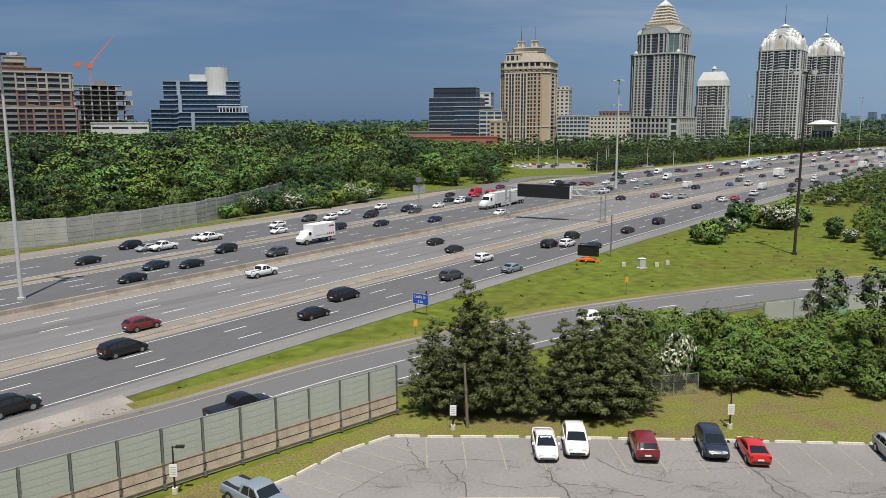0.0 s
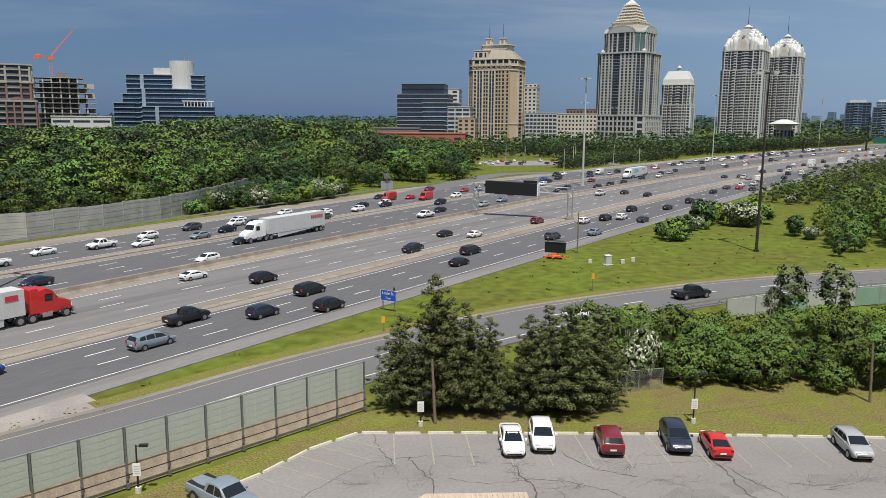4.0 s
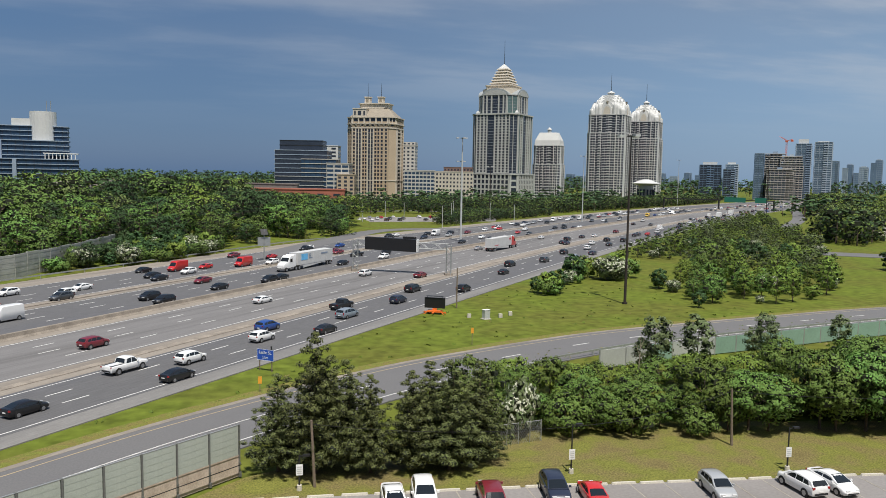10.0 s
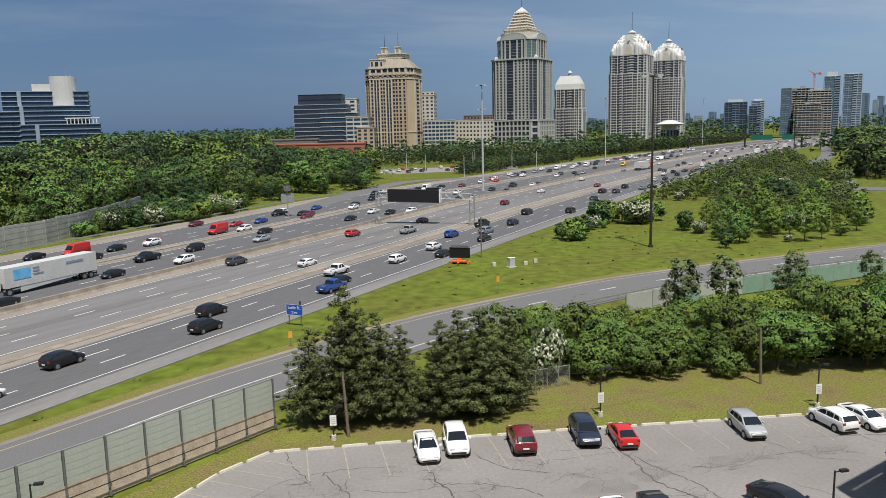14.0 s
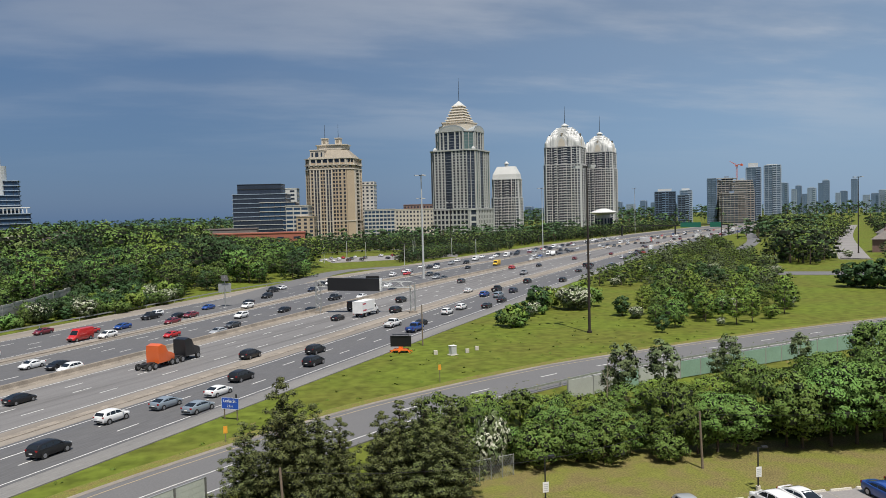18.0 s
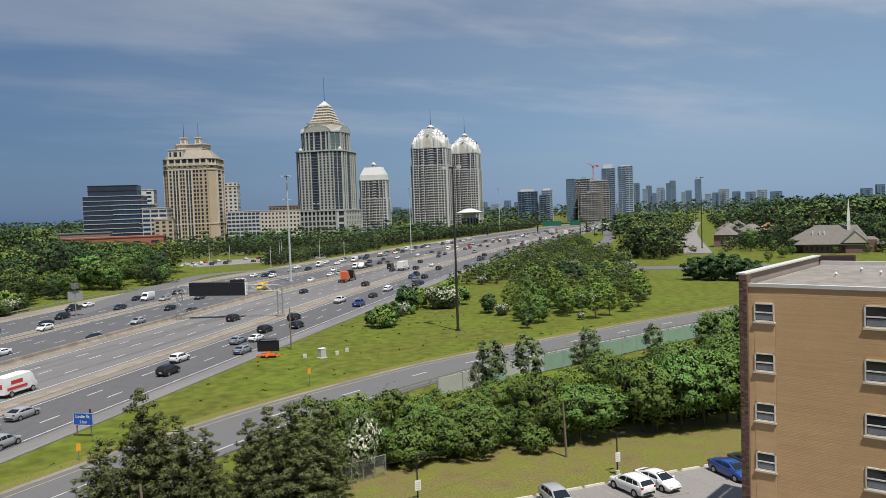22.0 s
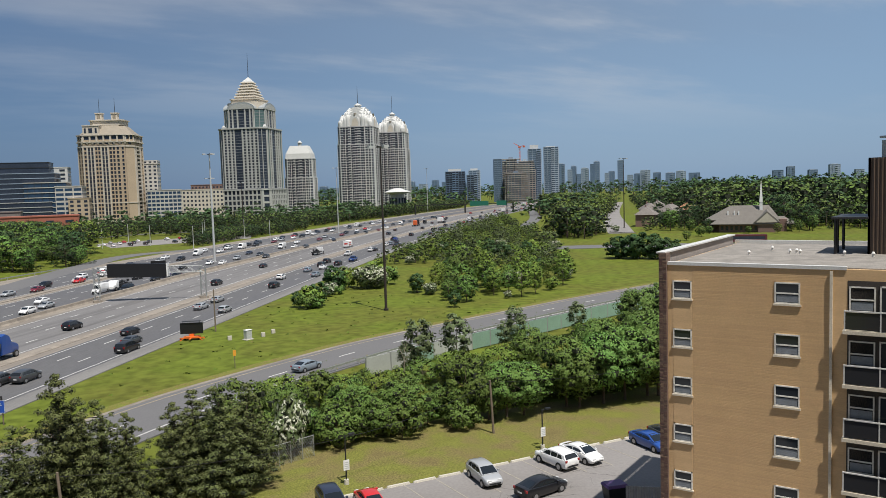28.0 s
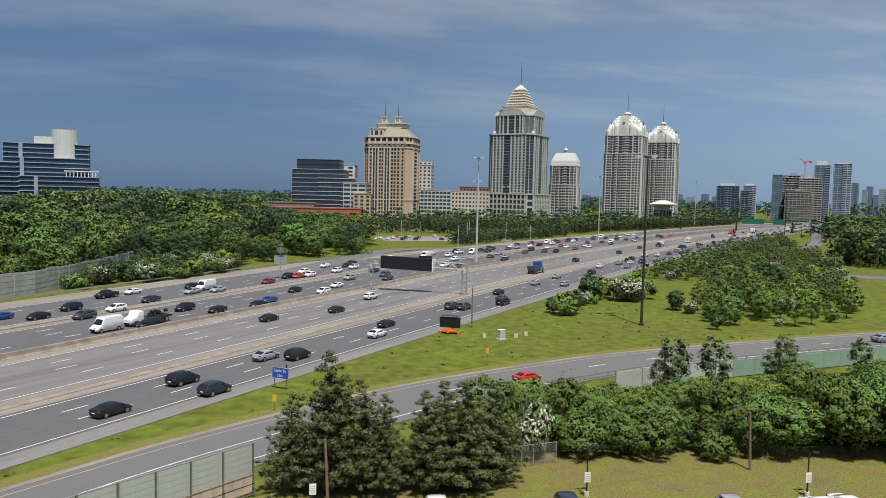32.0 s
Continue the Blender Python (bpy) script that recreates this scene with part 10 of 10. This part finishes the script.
# ---- church and houses to the east ----
def church():
    ob = thing("church", pose(285.5, 231.5, 0, 0, 0, -51.5) @ Matrix.Diagonal((0.88, 0.9, 1, 1)), "low brick church with broad tan shingle roofs and a white steeple", "church")

    def roof(name, x0, x1, y0, y1, ze, zr, hip0, hip1):
        g = Geo()
        ym = (y0 + y1) / 2
        g.loft([[(x0, y0, ze), (x1, y0, ze), (x1, y1, ze), (x0, y1, ze)], [(x0, y0, ze + 0.25), (x1, y0, ze + 0.25), (x1, y1, ze + 0.25), (x0, y1, ze + 0.25)], [(x0 + hip0, ym - 0.1, zr), (x1 - hip1, ym - 0.1, zr), (x1 - hip1, ym + 0.1, zr), (x0 + hip0, ym + 0.1, zr)]])
        part(name, g, M_TANROOF, ob, "tan shingled roof")

    for x0, x1, y0, y1, z in ((-18, 18, -6, 9, 5.2), (-13, 6, -11, -5, 3.6), (5, 13, -13, -5, 4.2)):
        g = Geo()
        g.box(x0, x1, y0, y1, -0.2, z)
        part("wall", g, M_REDBRICK, ob)
    roof("roof", -20, 15, -7.5, 10.5, 5.0, 11.2, 12, 5)
    roof("porch_roof", -17, 14, -13.5, -4, 3.4, 6.6, 5, 5)
    roof("side_roof", 9, 22, -4, 8, 3.0, 6.2, 2, 5)
    g = Geo()
    g.loft([[(3, -13.6, 4.2), (15, -13.6, 4.2), (9, -13.6, 9.0)], [(3, 2, 4.2), (15, 2, 4.2), (9, 2, 9.8)]])
    part("cross_gable", g, M_TANROOF, ob, "tan shingled cross gable")
    g = Geo()
    g.face([(4.2, -13.66, 4.2), (13.8, -13.66, 4.2), (9, -13.66, 8.2)])
    part("gable_end", g, M_CREAM, ob, "pale gable end")
    g = Geo()
    g.box(5.7, 7.1, -1.8, -0.4, 8.5, 12.6)
    g.loft([[(5.6 + a, -1.9 + b, 12.6) for a, b in ((0, 0), (1.6, 0), (1.6, 1.6), (0, 1.6))], [(6.3, -1.2, 22.0), (6.5, -1.2, 22.0), (6.5, -1.0, 22.0), (6.3, -1.0, 22.0)]])
    part("steeple", g, M_WHITE, ob, "white steeple")
    for x in (-9, -6, -4):
        g = Geo()
        g.box(x - 0.3, x + 0.3, -4.6, -3.8, 6.8, 9.0)
        part("roof_vent", g, M_WHITE, ob)
    for k in range(8):
        g = Geo()
        g.box(-12 + k * 2.2, -10.9 + k * 2.2, -11.1, -10.95, 0.9, 2.6)
        part("window", g, M_DKGLASS, ob)


church()
M_ORANGEROOF = mat("orange_roof", (0.42, 0.20, 0.11), 0.9, var=0.15, scale=0.5)
for i, (x, y, t, k, z) in enumerate(HOUSES):
    m = (M_SLATE, M_SLATE, M_ORANGEROOF, M_TANROOF)[k]
    ob = thing("house", pose(x, y, z, 0, 0, t), "two-storey house with a dark hipped roof among trees" if m is M_SLATE else "house with an orange-brown roof among trees", "house", "houses")
    g = Geo()
    g.box(-7, 7, -5, 5, -0.2, 6.2)
    part("wall", g, M_REDBRICK if i % 2 else M_PALESTONE, ob)
    g = Geo()
    g.loft([[(-7.8, -5.8, 6), (7.8, -5.8, 6), (7.8, 5.8, 6), (-7.8, 5.8, 6)], [(-3.5, -0.2, 10), (3.5, -0.2, 10), (3.5, 0.2, 10), (-3.5, 0.2, 10)]])
    part("roof", g, m, ob)
    g = Geo()
    g.box(3.0, 3.9, 0.5, 1.3, 7.5, 10.8)
    part("chimney", g, M_REDBRICK, ob)
    for k in range(4):
        for z in (1.2, 4.0):
            g = Geo()
            g.box(-5.6 + k * 3.2, -4.2 + k * 3.2, -5.08, -4.95, z, z + 1.4)
            part("window", g, M_DKGLASS, ob)
g = Geo()
g.box(-6, 6, -1.25, 1.25, 0.35, 3.1)
for sd in (-1, 1):
    g.box(-5.6, 5.4, sd * 1.26 - 0.01, sd * 1.26 + 0.01, 1.5, 2.5, 1)
solid("city_bus", g, [mat("bus_maroon", (0.10, 0.02, 0.02), 0.5, var=0.05), M_DKGLASS], "dark red city bus waiting on the cross street", "bus", m=pose(229.5, 185.5, 0.014, 0, 0, -46))


# ---- the tan brick apartment block to the east ----
def brick_block():
    ob = thing("apartment_block", None, "six-storey tan brick apartment block with white windows and balconies", "apartment building")
    A, B, C = Vector((31.87, 31.26)), Vector((37.16, 20.48)), Vector((45.4, 37.8))
    roof = 17.95
    f = (B - A).normalized()
    n = Vector((f.y, -f.x))
    if n.x > 0:
        n = -n
    D = B + (C - A) + f * 9
    Bx = B + f * 9
    ring_ = [A, C, D, Bx]

    def plate(g, u0, u1, z0, z1, o0, o1, mi=0):
        P = [A + f * u0 + n * o1, A + f * u1 + n * o1, A + f * u1 + n * o0, A + f * u0 + n * o0]
        g.hexa([(p.x, p.y, z0) for p in P] + [(p.x, p.y, z1) for p in P], mi)

    g = Geo()
    g.prism([(p.x, p.y) for p in ring_], -0.2, roof)
    part("wall", g, M_TANBRICK, ob, "tan brick wall")
    g = Geo()
    inner = [p + (Vector((45, 27)) - p) * 0.02 for p in ring_]
    g.prism([(p.x, p.y) for p in inner], roof + 0.004, roof + 0.05)
    part("roof", g, M_ROOFGRAVEL, ob, "pale gravel flat roof")
    # courses: long thin brick ledges standing just proud
    rnd = random.Random(2)
    g = Geo()
    z = 0.1
    while z < roof - 0.3:
        u = 1.46
        while u < 8.2:
            L = rnd.uniform(1.2, 3.4)
            plate(g, u, min(u + L, 8.25), z, z + 0.062, -0.01, 0.008)
            u += L + 0.012
        z += 0.08
    part("brick_course", g, mat("tan_brick_face", (0.62, 0.415, 0.215), 0.9, random_hue=0.10, island=True, var=0.06), ob, "tan bricks standing slightly proud", kind="stuff")
    # dark brick fin at the corner
    g = Geo()
    plate(g, -0.36, 0.06, -0.2, roof + 0.62, -0.45, 0.22)
    part("corner_fin", g, M_DKBRICK, ob, "dark brick corner fin")
    g = Geo()
    zz = 0.0
    while zz < roof + 0.4:
        for u in (-0.35, -0.14):
            if rnd.random() < 0.8:
                plate(g, u + (0.06 if int(zz / 0.09) % 2 else 0), u + 0.2, zz, zz + 0.065, 0.2, 0.235)
        zz += 0.09
    part("fin_brick", g, mat("dark_brick_face", (0.15, 0.09, 0.065), 0.9, random_hue=0.8, island=True, var=0.1), ob, kind="stuff")
    # parapet along the north side
    g = Geo()
    w = (C - A).normalized()
    k = Vector((-w.y, w.x)) * 0.22
    P = [A - f * 0.4, C - f * 0.4, C - f * 0.4 - k, A - f * 0.4 - k]
    g.hexa([(p.x, p.y, roof - 0.3) for p in P][::-1] + [(p.x, p.y, roof + 0.6) for p in P][::-1])
    part("parapet", g, mat("grey_parapet", (0.26, 0.24, 0.23), 0.8, var=0.15), ob)
    g = Geo()
    P = [A - f * 0.55 + n * 0.1, C - f * 0.55, C - f * 0.3 - k * 1.2, A - f * 0.3 - k * 1.2 + n * 0.1]
    g.hexa([(p.x, p.y, roof + 0.6) for p in P][::-1] + [(p.x, p.y, roof + 0.68) for p in P][::-1])
    part("parapet_cap", g, M_FLASH, ob, "pale metal coping")
    g = Geo()
    plate(g, 0.07, 9.0, roof - 0.04, roof + 0.14, -0.25, 0.06)
    P = [C, D, D - w * 0.3, C - w * 0.3]
    g.hexa([(p.x, p.y, roof) for p in P][::-1] + [(p.x, p.y, roof + 0.3) for p in P][::-1])
    part("roof_flashing", g, M_FLASH, ob, "pale roof edge flashing")

    def window(u, z, w_, h_, dark=False):
        wob = Geo()
        for a0, a1, b0, b1 in ((u, u + w_, z, z + 0.07), (u, u + w_, z + h_ - 0.07, z + h_), (u, u + 0.07, z, z + h_), (u + w_ - 0.07, u + w_, z, z + h_), (u, u + w_, z + h_ * 0.46, z + h_ * 0.46 + 0.07)):
            plate(wob, a0, a1, b0, b1, -0.02, 0.05)
        win = part("window", wob, M_WINFRAME, ob, "white framed sash window")
        g = Geo()
        plate(g, u + 0.05, u + w_ - 0.05, z + 0.05, z + h_ - 0.05, -0.03, 0.02)
        part("pane", g, M_WINGLASS, win, "dark glass")
        g = Geo()
        plate(g, u + 0.1, u + w_ - 0.1, z + 0.1, z + h_ * 0.40, 0.02, 0.026)
        part("blind", g, M_CURTAIN, win, "grey blind")
        g = Geo()
        plate(g, u - 0.06, u + w_ + 0.06, z - 0.1, z, -0.02, 0.09)
        part("sill", g, M_SLABEDGE, win)

    for r in range(6):
        z = roof - 1.90 - 2.7 * r
        window(0.36, z, 1.04, 1.0)
        window(5.67, z + 0.02, 1.22, 1.12)
        # recessed brick panel between the corner windows
        g = Geo()
        plate(g, 0.36, 1.40, z - 1.66, z - 0.12, 0.0, 0.012)
        part("spandrel", g, M_TANBRICK, ob)
    # downpipe and lines at the balcony bay
    g = Geo()
    plate(g, 8.26, 8.39, 0, roof - 0.1, 0.0, 0.12)
    part("downpipe", g, M_SLABEDGE, ob, "cream downpipe")
    for r in range(7):
        zf = roof - 3.05 - 2.7 * r
        if zf < -0.5:
            continue
        g = Geo()
        plate(g, 8.9, 21, zf - 0.09, zf + 0.09, -0.2, 0.55)
        part("balcony_slab", g, M_SLABEDGE, ob, "cream balcony slab")
        # flush dark plate stands in for the shade inside the balcony
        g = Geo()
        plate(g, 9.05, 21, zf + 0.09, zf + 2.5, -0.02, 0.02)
        part("balcony_recess", g, M_BALCONYSHADE, ob, "flush balcony wall painted dark for the shade of a recess")
        g = Geo()
        plate(g, 8.95, 21, zf + 1.02, zf + 1.08, 0.46, 0.53)
        for u in (8.95, 10.5, 12.1, 13.7, 15.3):
            plate(g, u, u + 0.06, zf + 0.09, zf + 1.1, 0.46, 0.52)
        part("balcony_rail", g, M_FLASH, ob, "pale handrail")
        g = Geo()
        plate(g, 9.0, 21, zf + 0.14, zf + 1.0, 0.48, 0.495)
        part("rail_panel", g, M_RAILGLASS, ob, "smoked balcony panel")
        for u, w_, b0, b1 in ((9.12, 1.15, 0.95, 2.22), (13.2, 1.15, 0.95, 2.22)):
            window(u, zf + b0, w_, b1 - b0)
        for u, w_ in ((10.45, 1.3), (11.75, 1.3), (14.6, 1.3)):
            g = Geo()
            for a0, a1, c0, c1 in ((u, u + w_, 2.2, 2.27), (u, u + 0.07, 0.1, 2.27), (u + w_ - 0.07, u + w_, 0.1, 2.27)):
                plate(g, a0, a1, zf + c0, zf + c1, 0.02, 0.07)
            door = part("balcony_door", g, M_WINFRAME, ob, "white framed sliding door")
            g = Geo()
            plate(g, u + 0.07, u + w_ - 0.07, zf + 0.12, zf + 2.2, 0.01, 0.045)
            part("pane", g, M_WINGLASS, door, "dark glass")
        if r % 2 == 0:
            g = Geo()
            plate(g, 10.4, 11.1, zf + 0.1, zf + 0.55, 0.1, 0.42)
            plate(g, 11.4, 11.7, zf + 0.1, zf + 0.8, 0.15, 0.4)
            part("balcony_clutter", g, M_CURTAIN, ob, "grey furniture on the balcony")
    # roof top: penthouse, canopy, stack, vents
    E = A + f * 9.1 + w * 8.2
    g = Geo()
    P = [E, E + w * 5, E + w * 5 + f * 5, E + f * 5]
    g.prism([(p.x, p.y) for p in P], roof, roof + 5.6)
    part("lift_penthouse", g, M_BROWNMETAL, ob, "brown ribbed metal lift penthouse")
    g = Geo()
    for i in range(24):
        for a, b in ((E, E + w * 5), (E, E + f * 5)):
            p = a.lerp(b, i / 24)
            g.box(p.x - 0.05, p.x + 0.05, p.y - 0.05, p.y + 0.05, roof, roof + 5.6)
    part("rib", g, mat("brown_rib", (0.10, 0.07, 0.05), 0.6, var=0.1), ob, kind="stuff")
    g = Geo()
    P = [E - f * 1.9 - w * 0.6, E + w * 4 - f * 1.9, E + w * 4, E - w * 0.6]
    g.prism([(p.x, p.y) for p in P], roof + 2.1, roof + 2.22)
    for p in (E - f * 1.7 - w * 0.3, E - f * 1.7 + w * 0.5, E - f * 1.7 + w * 3):
        g.box(p.x - 0.06, p.x + 0.06, p.y - 0.06, p.y + 0.06, roof, roof + 2.1)
    part("door_canopy", g, M_DARKMETAL, ob, "dark flat canopy on posts")
    p = E + f * 0.8 + w * 1.2
    g = Geo()
    g.tube((p.x, p.y, roof + 5.6), (p.x, p.y, roof + 6.6), 0.32, n=12)
    g.tube((p.x, p.y, roof + 6.75), (p.x, p.y, roof + 6.85), 0.45, n=12)
    g.tube((p.x, p.y, roof + 6.5), (p.x, p.y, roof + 6.8), 0.1, n=6)
    part("vent_stack", g, M_GALV, ob, "shiny galvanised vent stack")
    for u, v in ((3, 6), (5, 7.5), (5.3, 7.9), (5.6, 7.3), (8, 7), (9.5, 6.5), (3.6, 9.5)):
        p = A + f * u + w * v
        g = Geo()
        g.tube((p.x, p.y, roof), (p.x, p.y, roof + 0.24), 0.06, n=8)
        g.tube((p.x, p.y, roof + 0.24), (p.x, p.y, roof + 0.34), 0.11, 0.04, 8)
        part("roof_vent", g, M_FLASH, ob, "small pale roof vent")


brick_block()


# refuse bins and boarded enclosure at the block's foot
ob = thing("bin_enclosure", pose(37.2, 38.2, 0, 0, 0, -40), "grey vertical-board bin enclosure", "enclosure")
for k in range(18):
    g = Geo()
    g.box(-1.6 + k * 0.18, -1.6 + k * 0.18 + 0.15, -0.03, 0.03, 0, 1.7)
    part("board", g, M_GREYCONC, ob)
ob = thing("recycling_bin", pose(36.2, 40.6, 0, 0, 0, -15), "purple and dark wheeled recycling bin", "bin")
g = Geo()
g.hexa([(-0.6, -0.5, 0.15), (0.6, -0.5, 0.15), (0.6, 0.5, 0.15), (-0.6, 0.5, 0.15), (-0.75, -0.6, 1.25), (0.75, -0.6, 1.25), (0.75, 0.6, 1.25), (-0.75, 0.6, 1.25)])
part("body", g, M_DARKMETAL, ob)
g = Geo()
g.hexa([(-0.8, -0.65, 1.25), (0.8, -0.65, 1.25), (0.8, 0.65, 1.25), (-0.8, 0.65, 1.25), (-0.7, -0.5, 1.42), (0.7, -0.5, 1.42), (0.7, 0.5, 1.42), (-0.7, 0.5, 1.42)])
part("lid", g, mat("purple_lid", (0.10, 0.05, 0.16), 0.5, var=0.1), ob, "purple lid")

# the block in which the viewpoint stands, behind it
g = Geo()
g.box(-28, 60, -16, -1.6, -0.2, 44)
solid("own_apartment_block", g, M_TANBRICK, "plain tan brick apartment block closing the lot", "apartment building", kind="structure")

motions()
